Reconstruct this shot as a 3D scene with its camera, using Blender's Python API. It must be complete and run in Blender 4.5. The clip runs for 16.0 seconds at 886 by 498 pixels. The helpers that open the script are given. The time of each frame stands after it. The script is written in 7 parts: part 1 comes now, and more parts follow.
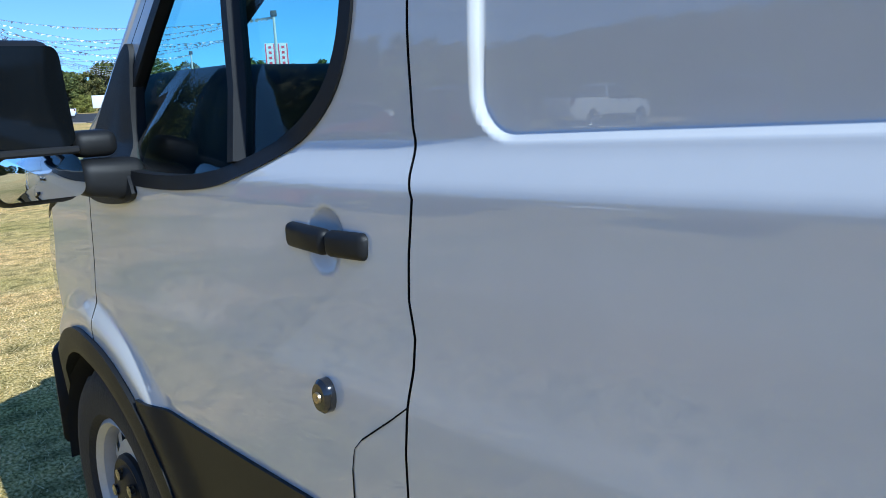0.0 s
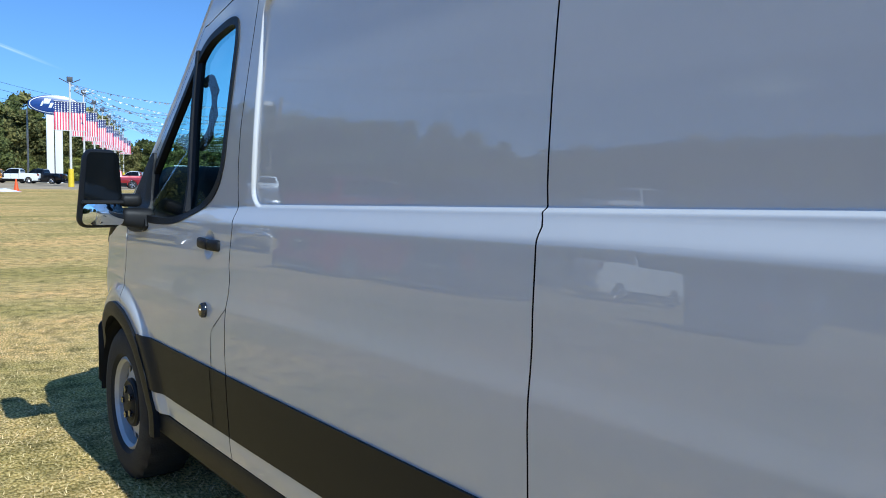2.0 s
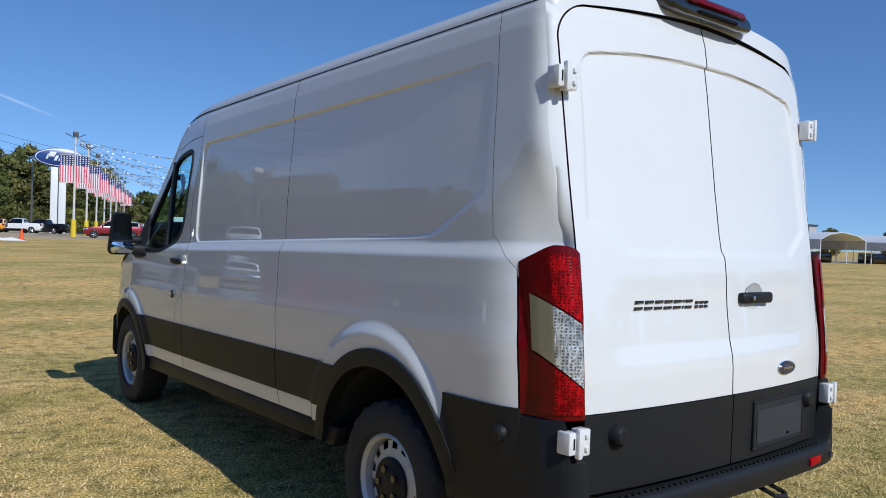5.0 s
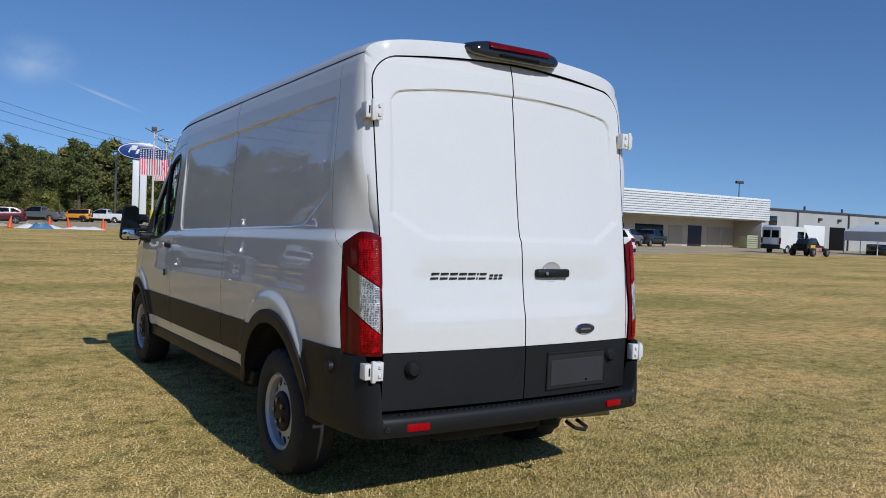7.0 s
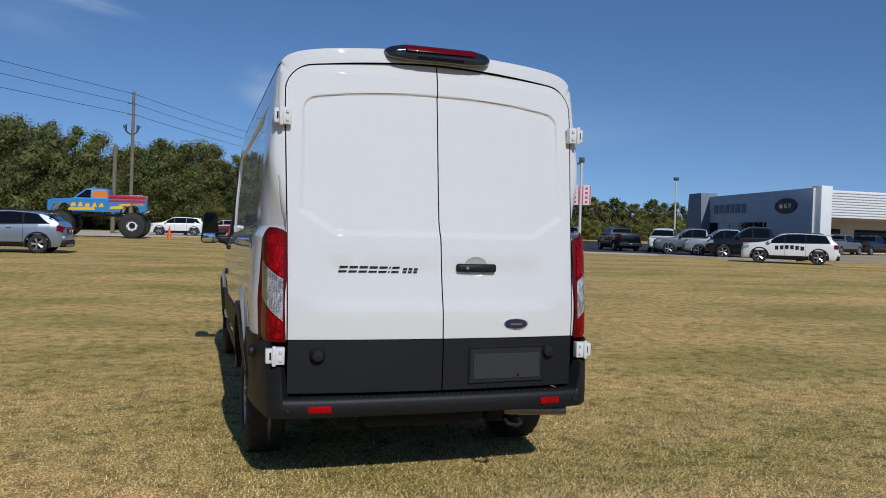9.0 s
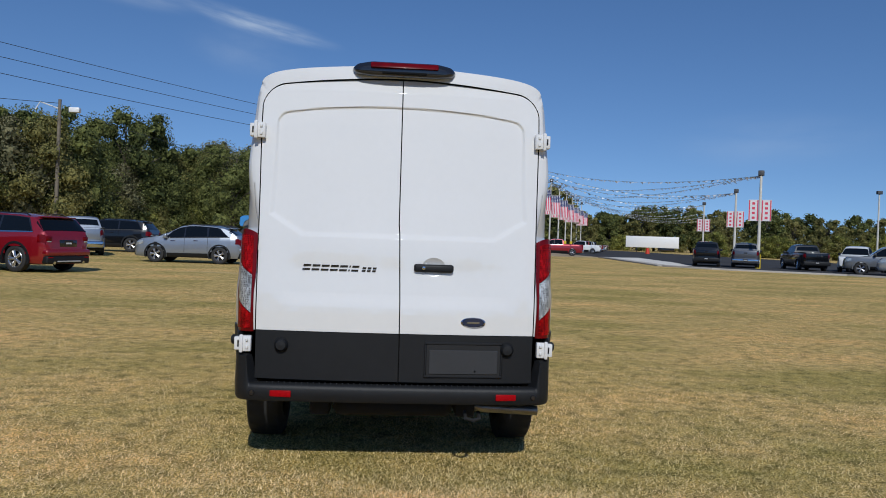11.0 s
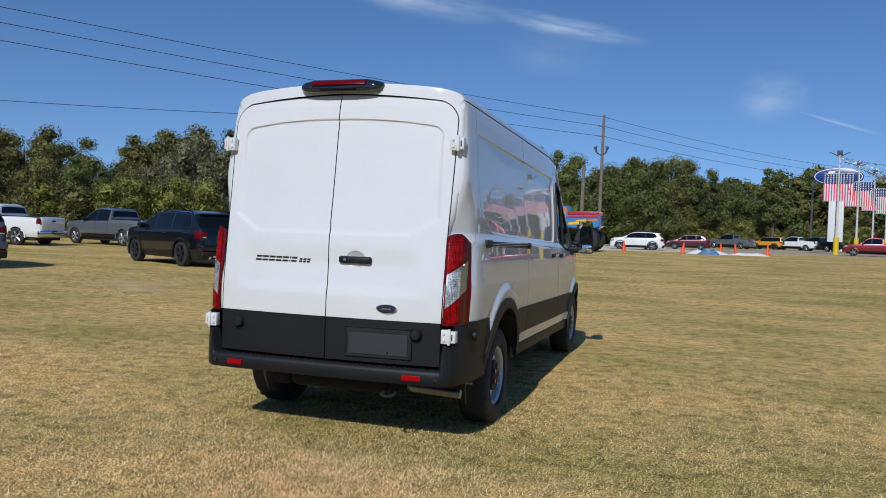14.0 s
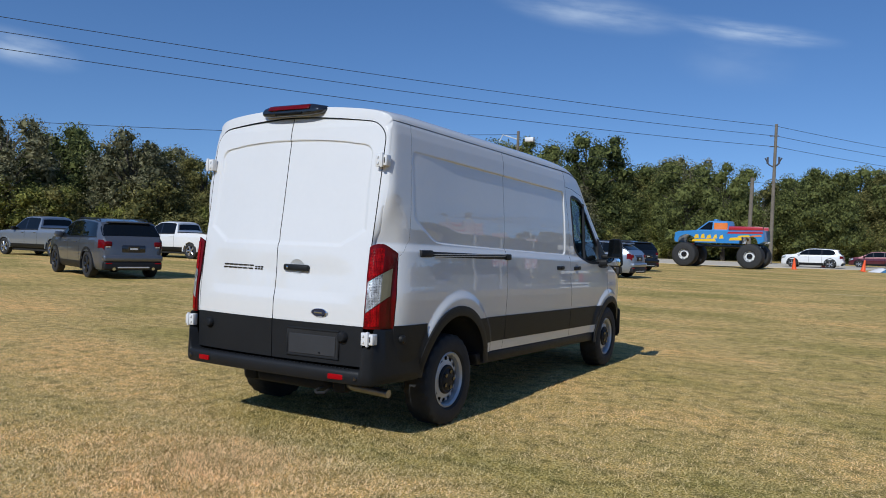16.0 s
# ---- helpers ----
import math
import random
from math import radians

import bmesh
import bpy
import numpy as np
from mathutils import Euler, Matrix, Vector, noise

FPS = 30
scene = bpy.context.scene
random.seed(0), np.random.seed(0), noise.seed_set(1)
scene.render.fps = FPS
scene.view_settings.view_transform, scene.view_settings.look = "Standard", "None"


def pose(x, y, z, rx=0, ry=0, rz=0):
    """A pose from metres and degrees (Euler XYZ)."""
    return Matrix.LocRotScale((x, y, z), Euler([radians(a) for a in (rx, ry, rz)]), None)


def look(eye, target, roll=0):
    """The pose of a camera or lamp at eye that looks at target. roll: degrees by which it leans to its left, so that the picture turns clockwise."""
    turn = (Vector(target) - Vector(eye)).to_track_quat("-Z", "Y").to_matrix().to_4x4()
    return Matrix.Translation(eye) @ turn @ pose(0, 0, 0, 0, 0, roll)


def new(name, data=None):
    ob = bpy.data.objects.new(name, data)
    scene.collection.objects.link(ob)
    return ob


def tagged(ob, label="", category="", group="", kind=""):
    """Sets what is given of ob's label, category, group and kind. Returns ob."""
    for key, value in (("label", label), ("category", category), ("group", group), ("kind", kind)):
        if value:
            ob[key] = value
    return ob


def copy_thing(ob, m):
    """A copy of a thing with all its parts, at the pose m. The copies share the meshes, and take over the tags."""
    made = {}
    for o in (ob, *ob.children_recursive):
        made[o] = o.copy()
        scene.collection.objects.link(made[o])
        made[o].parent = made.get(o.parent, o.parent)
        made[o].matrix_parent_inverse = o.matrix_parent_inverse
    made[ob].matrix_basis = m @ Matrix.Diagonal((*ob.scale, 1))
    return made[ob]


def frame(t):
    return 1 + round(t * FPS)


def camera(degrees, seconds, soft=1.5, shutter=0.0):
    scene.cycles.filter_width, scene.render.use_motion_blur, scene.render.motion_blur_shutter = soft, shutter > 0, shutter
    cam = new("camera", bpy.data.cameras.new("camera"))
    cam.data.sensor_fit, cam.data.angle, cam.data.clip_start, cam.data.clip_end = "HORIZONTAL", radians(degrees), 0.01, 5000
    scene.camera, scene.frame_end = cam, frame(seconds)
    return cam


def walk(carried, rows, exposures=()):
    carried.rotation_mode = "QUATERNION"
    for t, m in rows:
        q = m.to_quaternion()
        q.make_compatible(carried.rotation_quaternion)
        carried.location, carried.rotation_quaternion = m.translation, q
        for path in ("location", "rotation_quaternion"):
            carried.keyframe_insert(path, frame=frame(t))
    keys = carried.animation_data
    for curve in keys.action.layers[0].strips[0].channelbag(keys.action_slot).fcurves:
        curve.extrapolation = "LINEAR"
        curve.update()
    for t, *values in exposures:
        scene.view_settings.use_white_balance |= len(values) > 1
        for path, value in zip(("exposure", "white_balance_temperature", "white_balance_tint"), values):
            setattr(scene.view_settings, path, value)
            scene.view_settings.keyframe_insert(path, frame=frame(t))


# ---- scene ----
cam = camera(59.6, 16.0, soft=0.95)
PATH = [
    (0, (-1.560, 2.945, 1.388), (-0.246, 4.395, 0.988), -2.7),
    (0.5, (-1.608, 2.544, 1.404), (-0.347, 4.067, 1.103), -0.7),
    (1, (-1.726, 2.14, 1.414), (-0.493, 3.693, 1.155), 0.1),
    (1.5, (-1.82, 1.683, 1.41), (-0.594, 3.249, 1.197), 0.9),
    (2, (-1.955, 1.258, 1.42), (-0.732, 2.83, 1.249), 1.4),
    (2.5, (-2.069, 0.801, 1.406), (-0.843, 2.375, 1.279), 1.6),
    (3, (-2.196, 0.336, 1.425), (-0.964, 1.909, 1.343), 1.8),
    (3.5, (-2.348, -0.150, 1.414), (-1.107, 1.419, 1.363), 1.7),
    (3.7, (-2.39, -0.36, 1.415), (-1.152, 1.211, 1.375), 1.9),
    (5.8, (-2.925, -2.174, 1.434), (-1.708, -0.588, 1.402), 2.0),
    (6, (-2.902, -2.347, 1.458), (-1.701, -0.748, 1.416), 2.0),
    (6.5, (-2.755, -2.644, 1.453), (-1.603, -1.01, 1.402), 2.2),
    (7, (-2.538, -2.957, 1.448), (-1.459, -1.274, 1.387), 2.2),
    (7.5, (-2.249, -3.238, 1.489), (-1.262, -1.501, 1.411), 2.3),
    (8, (-1.942, -3.419, 1.47), (-1.064, -1.624, 1.399), 2.0),
    (8.5, (-1.589, -3.608, 1.453), (-0.841, -1.754, 1.389), 1.9),
    (9, (-1.256, -3.738, 1.426), (-0.647, -1.834, 1.372), 1.7),
    (9.5, (-0.935, -3.961, 1.429), (-0.475, -2.016, 1.387), 1.5),
    (9.7, (-0.889, -3.98, 1.361), (-0.449, -2.029, 1.353), 1.4),
    (12, (0.722, -4.41, 1.408), (0.569, -2.416, 1.367), 2.4),
    (12.5, (1.04, -4.43, 1.418), (0.761, -2.451, 1.37), 2.4),
    (13, (1.431, -4.476, 1.432), (1.028, -2.517, 1.377), 2.3),
    (13.5, (1.853, -4.46, 1.446), (1.341, -2.527, 1.388), 2.2),
    (14, (2.304, -4.404, 1.437), (1.688, -2.502, 1.384), 1.9),
    (14.5, (2.734, -4.346, 1.452), (2.021, -2.478, 1.406), 1.7),
    (15, (3.125, -4.242, 1.443), (2.312, -2.415, 1.406), 1.7),
    (15.5, (3.547, -4.178, 1.457), (2.634, -2.399, 1.426), 1.7),
    (16, (3.951, -4.032, 1.451), (2.931, -2.312, 1.426), 1.9),
]
walk(cam, [(t, look(eye, target, roll)) for t, eye, target, roll in PATH], [(0, 0.56, 5200, 2), (0.5, 0.46, 5300, 2), (1.5, 0.38, 5350, 2), (3.5, 0.22, 5550, 4), (6, -0.22, 5900, 7), (8, -0.38, 5980, 7), (9.5, -0.46, 6080, 8), (12, -0.39, 5960, 7), (14.5, -0.28, 5900, 7), (16, -0.23, 5860, 7)])

# ---- sky and sun ----
SUN_EL, SUN_AZ = 37.0, 178.8          # sun stands behind the van, over -y
world = bpy.data.worlds.new("sky")
scene.world = world
world.use_nodes = True
wn = world.node_tree.nodes
sky = wn.new("ShaderNodeTexSky")
sky.sky_type, sky.sun_disc = "NISHITA", False
sky.sun_elevation, sky.sun_rotation = radians(SUN_EL), radians(SUN_AZ)
sky.air_density, sky.dust_density, sky.ozone_density = 1.0, 0.0, 1.4
wn["Background"].inputs["Strength"].default_value = 0.134
wl = world.node_tree.links
tc = wn.new("ShaderNodeTexCoord")
lift = wn.new("ShaderNodeVectorMath")
lift.operation = "MULTIPLY_ADD"
lift.inputs[1].default_value, lift.inputs[2].default_value = (1, 1, 1.2), (0, 0, 0.14)
unit = wn.new("ShaderNodeVectorMath")
unit.operation = "NORMALIZE"
wl.new(tc.outputs["Generated"], lift.inputs[0]), wl.new(lift.outputs[0], unit.inputs[0]), wl.new(unit.outputs[0], sky.inputs["Vector"])
hue = wn.new("ShaderNodeHueSaturation")
hue.inputs["Hue"].default_value, hue.inputs["Saturation"].default_value = 0.508, 1.20
wl.new(sky.outputs[0], hue.inputs["Color"])
last = hue.outputs[0]


def thin_cloud(last, az, el, half_long, half_high, tilt, amount, scale):
    """A wisp of cirrus round one direction of the sky; sizes and tilt in degrees."""
    d = Vector((math.sin(radians(az)) * math.cos(radians(el)), math.cos(radians(az)) * math.cos(radians(el)), math.sin(radians(el))))
    off = wn.new("ShaderNodeVectorMath")
    off.operation, off.inputs[1].default_value = "SUBTRACT", d
    wl.new(tc.outputs["Generated"], off.inputs[0])
    src = off.outputs[0]
    for turn, size in (((0, 0, az), (1, 1, 1)), ((0, tilt, 0), (1, 1, 1)), ((0, 0, 0), (1 / radians(half_long), 1 / radians(half_long), 1 / radians(half_high)))):
        mp = wn.new("ShaderNodeMapping")
        mp.inputs["Rotation"].default_value, mp.inputs["Scale"].default_value = [radians(q) for q in turn], size
        wl.new(src, mp.inputs["Vector"])
        src = mp.outputs[0]
    ln = wn.new("ShaderNodeVectorMath")
    ln.operation = "LENGTH"
    wl.new(src, ln.inputs[0])
    fall = wn.new("ShaderNodeMapRange")
    fall.interpolation_type = "SMOOTHSTEP"
    fall.inputs[1].default_value, fall.inputs[2].default_value, fall.inputs[3].default_value, fall.inputs[4].default_value = 1.0, 0.0, 0.0, amount
    wl.new(ln.outputs["Value"], fall.inputs[0])
    nz = wn.new("ShaderNodeTexNoise")
    nz.inputs["Scale"].default_value, nz.inputs["Detail"].default_value = scale, 6
    wl.new(src, nz.inputs["Vector"])
    soft = wn.new("ShaderNodeMapRange")
    soft.inputs[1].default_value, soft.inputs[2].default_value = 0.30, 0.68
    wl.new(nz.outputs[0], soft.inputs[0])
    mul = wn.new("ShaderNodeMath")
    mul.operation = "MULTIPLY"
    wl.new(fall.outputs[0], mul.inputs[0]), wl.new(soft.outputs[0], mul.inputs[1])
    mx = wn.new("ShaderNodeMix")
    mx.data_type = "RGBA"
    mx.inputs[7].default_value = (5.6, 6.2, 7.0, 1)
    wl.new(mul.outputs[0], mx.inputs[0]), wl.new(last, mx.inputs[6])
    return mx.outputs[2]


# cirrus streak in two lengths, puff, vapour trail, small cloud, faint veil
for c in ((-20.5, 16.4, 8.0, 1.5, -9, .55, 1.6), (-9.5, 14.6, 6.5, .9, -11, .60, 1.8), (4.6, 9.6, 3.0, 2.0, 0, .42, 1.2), (9.0, 7.7, 3.4, .16, -19, .55, .8), (-59.5, 11.3, 4.2, 1.4, -8, .65, 1.2), (-10.5, 12.8, 5.0, 2.2, -12, .14, 1.2), (27, 7.5, 9.0, 2.4, 0, .14, 1.2)):
    last = thin_cloud(last, *c)
wl.new(last, wn["Background"].inputs["Color"])
sun = new("sun", bpy.data.lights.new("sun", "SUN"))
sun.data.energy, sun.data.angle, sun.data.color = 4.3, radians(0.53), (1.0, 0.945, 0.86)
sun.matrix_world = look((0.9, -math.cos(radians(SUN_EL)) * 50, math.sin(radians(SUN_EL)) * 50), (0.0, 0, 0))


# ---- materials ----
def mat(name, color, rough=0.5, metal=0.0, coat=0.0, vary=0.0, scale=4.0, bump=0.0, bscale=60.0, spec=0.5, color2=None, detail=6.0, island=0.0, rnd=0.0):
    """Principled material with a two-scale noise between color and color2."""
    m = bpy.data.materials.new(name)
    m.use_nodes = True
    n, l = m.node_tree.nodes, m.node_tree.links
    p = n["Principled BSDF"]
    p.inputs["Base Color"].default_value = (*color, 1)
    p.inputs["Roughness"].default_value = rough
    p.inputs["Metallic"].default_value = metal
    p.inputs["Coat Weight"].default_value = coat
    p.inputs["Coat Roughness"].default_value = 0.03
    p.inputs["Specular IOR Level"].default_value = spec
    tc = n.new("ShaderNodeTexCoord")
    if vary or color2:
        c2 = color2 or tuple(c * (1 - vary) for c in color)
        t1, t2 = n.new("ShaderNodeTexNoise"), n.new("ShaderNodeTexNoise")
        t1.inputs["Scale"].default_value, t1.inputs["Detail"].default_value = scale, detail
        t2.inputs["Scale"].default_value, t2.inputs["Detail"].default_value = scale * 9, detail
        l.new(tc.outputs["Object"], t1.inputs["Vector"]), l.new(tc.outputs["Object"], t2.inputs["Vector"])
        add = n.new("ShaderNodeMath")
        add.operation = "MULTIPLY_ADD"
        add.inputs[1].default_value = 0.6
        l.new(t1.outputs[0], add.inputs[0])
        half = n.new("ShaderNodeMath")
        half.operation = "MULTIPLY"
        half.inputs[1].default_value = 0.4
        l.new(t2.outputs[0], half.inputs[0]), l.new(half.outputs[0], add.inputs[2])
        last = add.outputs[0]
        for kind, amount in (("island", island), ("rnd", rnd)):
            if amount:
                src = n.new("ShaderNodeNewGeometry").outputs["Random Per Island"] if kind == "island" else n.new("ShaderNodeObjectInfo").outputs["Random"]
                mm = n.new("ShaderNodeMath")
                mm.operation = "MULTIPLY_ADD"
                mm.inputs[1].default_value = amount
                l.new(src, mm.inputs[0])
                sub = n.new("ShaderNodeMath")
                sub.operation = "SUBTRACT"
                sub.inputs[1].default_value = amount / 2
                l.new(last, sub.inputs[0]), l.new(sub.outputs[0], mm.inputs[2])
                last = mm.outputs[0]
        ramp = n.new("ShaderNodeValToRGB")
        ramp.color_ramp.elements[0].position, ramp.color_ramp.elements[1].position = 0.33, 0.67
        ramp.color_ramp.elements[0].color, ramp.color_ramp.elements[1].color = (*c2, 1), (*color, 1)
        l.new(last, ramp.inputs[0]), l.new(ramp.outputs[0], p.inputs["Base Color"])
    if bump:
        t3, b = n.new("ShaderNodeTexNoise"), n.new("ShaderNodeBump")
        t3.inputs["Scale"].default_value, t3.inputs["Detail"].default_value = bscale, 4
        b.inputs["Strength"].default_value, b.inputs["Distance"].default_value = bump, 0.01
        l.new(tc.outputs["Object"], t3.inputs["Vector"])
        l.new(t3.outputs[0], b.inputs["Height"]), l.new(b.outputs[0], p.inputs["Normal"])
    return m


def glass(name, tint, rough=0.0, mix=0.5):
    """Tinted car glass: part clear, part mirror-like dark."""
    m = bpy.data.materials.new(name)
    m.use_nodes = True
    n, l = m.node_tree.nodes, m.node_tree.links
    n.remove(n["Principled BSDF"])
    tr, gl, mx, lw = n.new("ShaderNodeBsdfTransparent"), n.new("ShaderNodeBsdfGlossy"), n.new("ShaderNodeMixShader"), n.new("ShaderNodeLayerWeight")
    tr.inputs[0].default_value = (*tint, 1)
    gl.inputs["Roughness"].default_value = rough
    pw, ma = n.new("ShaderNodeMath"), n.new("ShaderNodeMath")
    pw.operation, ma.operation = "POWER", "MULTIPLY_ADD"
    pw.inputs[1].default_value, ma.inputs[1].default_value, ma.inputs[2].default_value = 4.5, 0.75, 0.04
    l.new(lw.outputs["Facing"], pw.inputs[0]), l.new(pw.outputs[0], ma.inputs[0])
    l.new(ma.outputs[0], mx.inputs[0]), l.new(tr.outputs[0], mx.inputs[1]), l.new(gl.outputs[0], mx.inputs[2])
    l.new(mx.outputs[0], n["Material Output"].inputs[0])
    return m


PAINT = mat("white_paint", (0.665, 0.66, 0.65), 0.6, coat=1.0, vary=0.03, scale=3.0, spec=0.2)
PAINT.node_tree.nodes["Principled BSDF"].inputs["Coat IOR"].default_value = 1.72
PAINT.node_tree.nodes["Principled BSDF"].inputs["Coat Roughness"].default_value = 0.012
PLASTIC = mat("black_plastic", (0.012, 0.0128, 0.0145), 0.5, spec=0.27, vary=0.25, scale=2.0, bump=0.12, bscale=900)
# near-black stands for shade inside seams and openings; also seals and screws
GAP = mat("shadow_gap", (0.008, 0.008, 0.008), 0.9, spec=0.1)
GLOSSBLK = mat("gloss_black", (0.012, 0.012, 0.014), 0.12, coat=0.6)
RUBBER = mat("tyre_rubber", (0.022, 0.022, 0.023), 0.75, vary=0.4, scale=9, bump=0.3, bscale=120)
STEEL = mat("silver_wheel_paint", (0.55, 0.55, 0.55), 0.42, metal=0.35, vary=0.12, scale=12)
ALLOY = mat("alloy_rim", (0.55, 0.55, 0.56), 0.25, metal=0.9, vary=0.1, scale=9)
DARKRIM = mat("dark_rim", (0.03, 0.03, 0.033), 0.3, metal=0.5, vary=0.1)
REDLENS = mat("red_lens", (0.15, 0.001, 0.003), 0.30, spec=0.1, coat=0.25, vary=0.5, scale=20)
CLEARLENS = mat("clear_lens", (0.72, 0.72, 0.68), 0.10, metal=0.55, coat=1.0, vary=0.5, scale=30)


def lens(name, dark, bright, cells, metal=0.0):
    """Moulded lamp lens: rows of small prisms under a smooth clear cover, their sparkle put into the colour."""
    m = mat(name, bright, 0.22, metal=metal, coat=0.03, spec=0.12)
    n, l = m.node_tree.nodes, m.node_tree.links
    p = n["Principled BSDF"]
    tc, vo, ra, bu, nz = n.new("ShaderNodeTexCoord"), n.new("ShaderNodeTexVoronoi"), n.new("ShaderNodeValToRGB"), n.new("ShaderNodeBump"), n.new("ShaderNodeTexNoise")
    vo.distance = "CHEBYCHEV"
    vo.inputs["Scale"].default_value, vo.inputs["Randomness"].default_value = cells, 0.35
    nz.inputs["Scale"].default_value = cells / 5
    mx = n.new("ShaderNodeMath")
    mx.operation = "MULTIPLY"
    l.new(tc.outputs["Object"], vo.inputs["Vector"]), l.new(tc.outputs["Object"], nz.inputs["Vector"])
    l.new(vo.outputs["Distance"], mx.inputs[0]), l.new(nz.outputs[0], mx.inputs[1])
    ra.color_ramp.elements[0].position, ra.color_ramp.elements[1].position = 0.08, 0.34
    ra.color_ramp.elements[0].color, ra.color_ramp.elements[1].color = (*dark, 1), (*bright, 1)
    l.new(mx.outputs[0], ra.inputs[0]), l.new(ra.outputs[0], p.inputs["Base Color"])
    bu.inputs["Strength"].default_value, bu.inputs["Distance"].default_value = 0.5, 0.004
    l.new(vo.outputs["Distance"], bu.inputs["Height"]), l.new(bu.outputs[0], p.inputs["Normal"])
    return m


REDCELL = lens("red_prism_lens", (0.07, 0.0008, 0.0012), (0.42, 0.004, 0.006), 95)
CLEARCELL = lens("clear_prism_lens", (0.12, 0.12, 0.115), (0.92, 0.92, 0.90), 95, 0.5)
KHAKI = mat("lamp_reflector", (0.26, 0.24, 0.16), 0.3, metal=0.2, coat=0.4, vary=0.15, scale=20)
REFLECTOR = mat("red_reflector", (0.34, 0.003, 0.006), 0.35, spec=0.06, coat=0.0, vary=0.3, scale=60)
CHROME = mat("chrome", (0.62, 0.63, 0.65), 0.12, metal=1.0)
MIRROR = mat("mirror_glass", (0.75, 0.78, 0.80), 0.01, metal=1.0)
INTERIOR = mat("cabin_plastic", (0.014, 0.014, 0.016), 0.7, vary=0.3, scale=6)
CARGLASS = glass("tinted_glass", (0.70, 0.90, 0.90))
# near-black colour stands in for what the upper mirror glass reflects
DARKREFLECTION = mat("mirror_dark_reflection", (0.004, 0.005, 0.006), 0.06, spec=0.25)
DARKGLASS = mat("privacy_glass", (0.004, 0.005, 0.006), 0.015, spec=0.32)
BRASS = mat("lock_metal", (0.5, 0.4, 0.25), 0.35, metal=0.9)
ZINC = mat("exhaust_steel", (0.35, 0.33, 0.30), 0.38, metal=0.9, vary=0.3, scale=14)
UNDER = mat("underbody", (0.012, 0.012, 0.013), 0.85, vary=0.3)


# ---- mesh helpers ----
def obj(name, verts, faces, material, parent=None, label="", smooth=True, sharp=35.0):
    me = bpy.data.meshes.new(name)
    me.from_pydata([tuple(map(float, v)) for v in verts], [], [tuple(map(int, f)) for f in faces])
    if material:
        me.materials.append(material)
    if smooth:
        me.polygons.foreach_set("use_smooth", [True] * len(me.polygons))
        me.set_sharp_from_angle(angle=radians(sharp))
    me.update()
    ob = new(name, me)
    if parent:
        ob.parent = parent
    if label:
        ob["label"] = label
    return ob


def part(name, bm, material, parent, label="", smooth=True, sharp=35.0):
    me = bpy.data.meshes.new(name)
    bm.normal_update()
    bm.to_mesh(me)
    bm.free()
    if material:
        me.materials.append(material)
    if smooth:
        me.polygons.foreach_set("use_smooth", [True] * len(me.polygons))
        me.set_sharp_from_angle(angle=radians(sharp))
    ob = new(name, me)
    if parent:
        ob.parent = parent
    if label:
        ob["label"] = label
    return ob


def thing(name, label, category, group="", at=None, kind=""):
    e = new(name)
    e.empty_display_size = 0.2
    if at is not None:
        e.matrix_world = at
    return tagged(e, label, category, group, kind)


def box(x0, x1, y0, y1, z0, z1, bevel=0.01, seg=2, bm=None):
    own = bmesh.new()
    bmesh.ops.create_cube(own, size=1)
    for v in own.verts:
        v.co = Vector(((x0 + x1) / 2 + v.co.x * (x1 - x0), (y0 + y1) / 2 + v.co.y * (y1 - y0), (z0 + z1) / 2 + v.co.z * (z1 - z0)))
    if bevel:
        bmesh.ops.bevel(own, geom=own.edges[:], offset=min(bevel, 0.45 * min(x1 - x0, y1 - y0, z1 - z0)), segments=seg, profile=0.5, affect="EDGES")
    if bm is None:
        return own
    me = bpy.data.meshes.new("tmp")
    own.to_mesh(me)
    own.free()
    bm.from_mesh(me)
    bpy.data.meshes.remove(me)
    return bm


def tube(points, radius, sides=8, bm=None, caps=True):
    """A round bar along points; radius is a number or one for each point."""
    bm = bm or bmesh.new()
    pts = [Vector(p) for p in points]
    rad = radius if isinstance(radius, (list, tuple)) else [radius] * len(pts)
    rings, up = [], Vector((0, 0, 1))
    for i, p in enumerate(pts):
        d = (pts[min(i + 1, len(pts) - 1)] - pts[max(i - 1, 0)]).normalized()
        a = d.cross(up if abs(d.z) < 0.95 else Vector((1, 0, 0))).normalized()
        b = d.cross(a)
        rings.append([bm.verts.new(p + (a * math.cos(k * 2 * math.pi / sides) + b * math.sin(k * 2 * math.pi / sides)) * rad[i]) for k in range(sides)])
    for r, s in zip(rings, rings[1:]):
        for k in range(sides):
            bm.faces.new((r[k], r[(k + 1) % sides], s[(k + 1) % sides], s[k]))
    if caps:
        bm.faces.new(rings[0][::-1]), bm.faces.new(rings[-1])
    return bm


def turned(profile, axis="x", sides=40, bm=None):
    """A body of revolution about an axis, from (along, radius) pairs."""
    bm = bm or bmesh.new()
    rings = []
    for a, r in profile:
        ring = []
        for k in range(sides):
            c, s = math.cos(2 * math.pi * k / sides) * r, math.sin(2 * math.pi * k / sides) * r
            ring.append(bm.verts.new((a, c, s) if axis == "x" else (c, s, a) if axis == "z" else (c, a, s)))
        rings.append(ring)
    for r, s in zip(rings, rings[1:]):
        for k in range(sides):
            bm.faces.new((r[k], r[(k + 1) % sides], s[(k + 1) % sides], s[k]))
    return bm


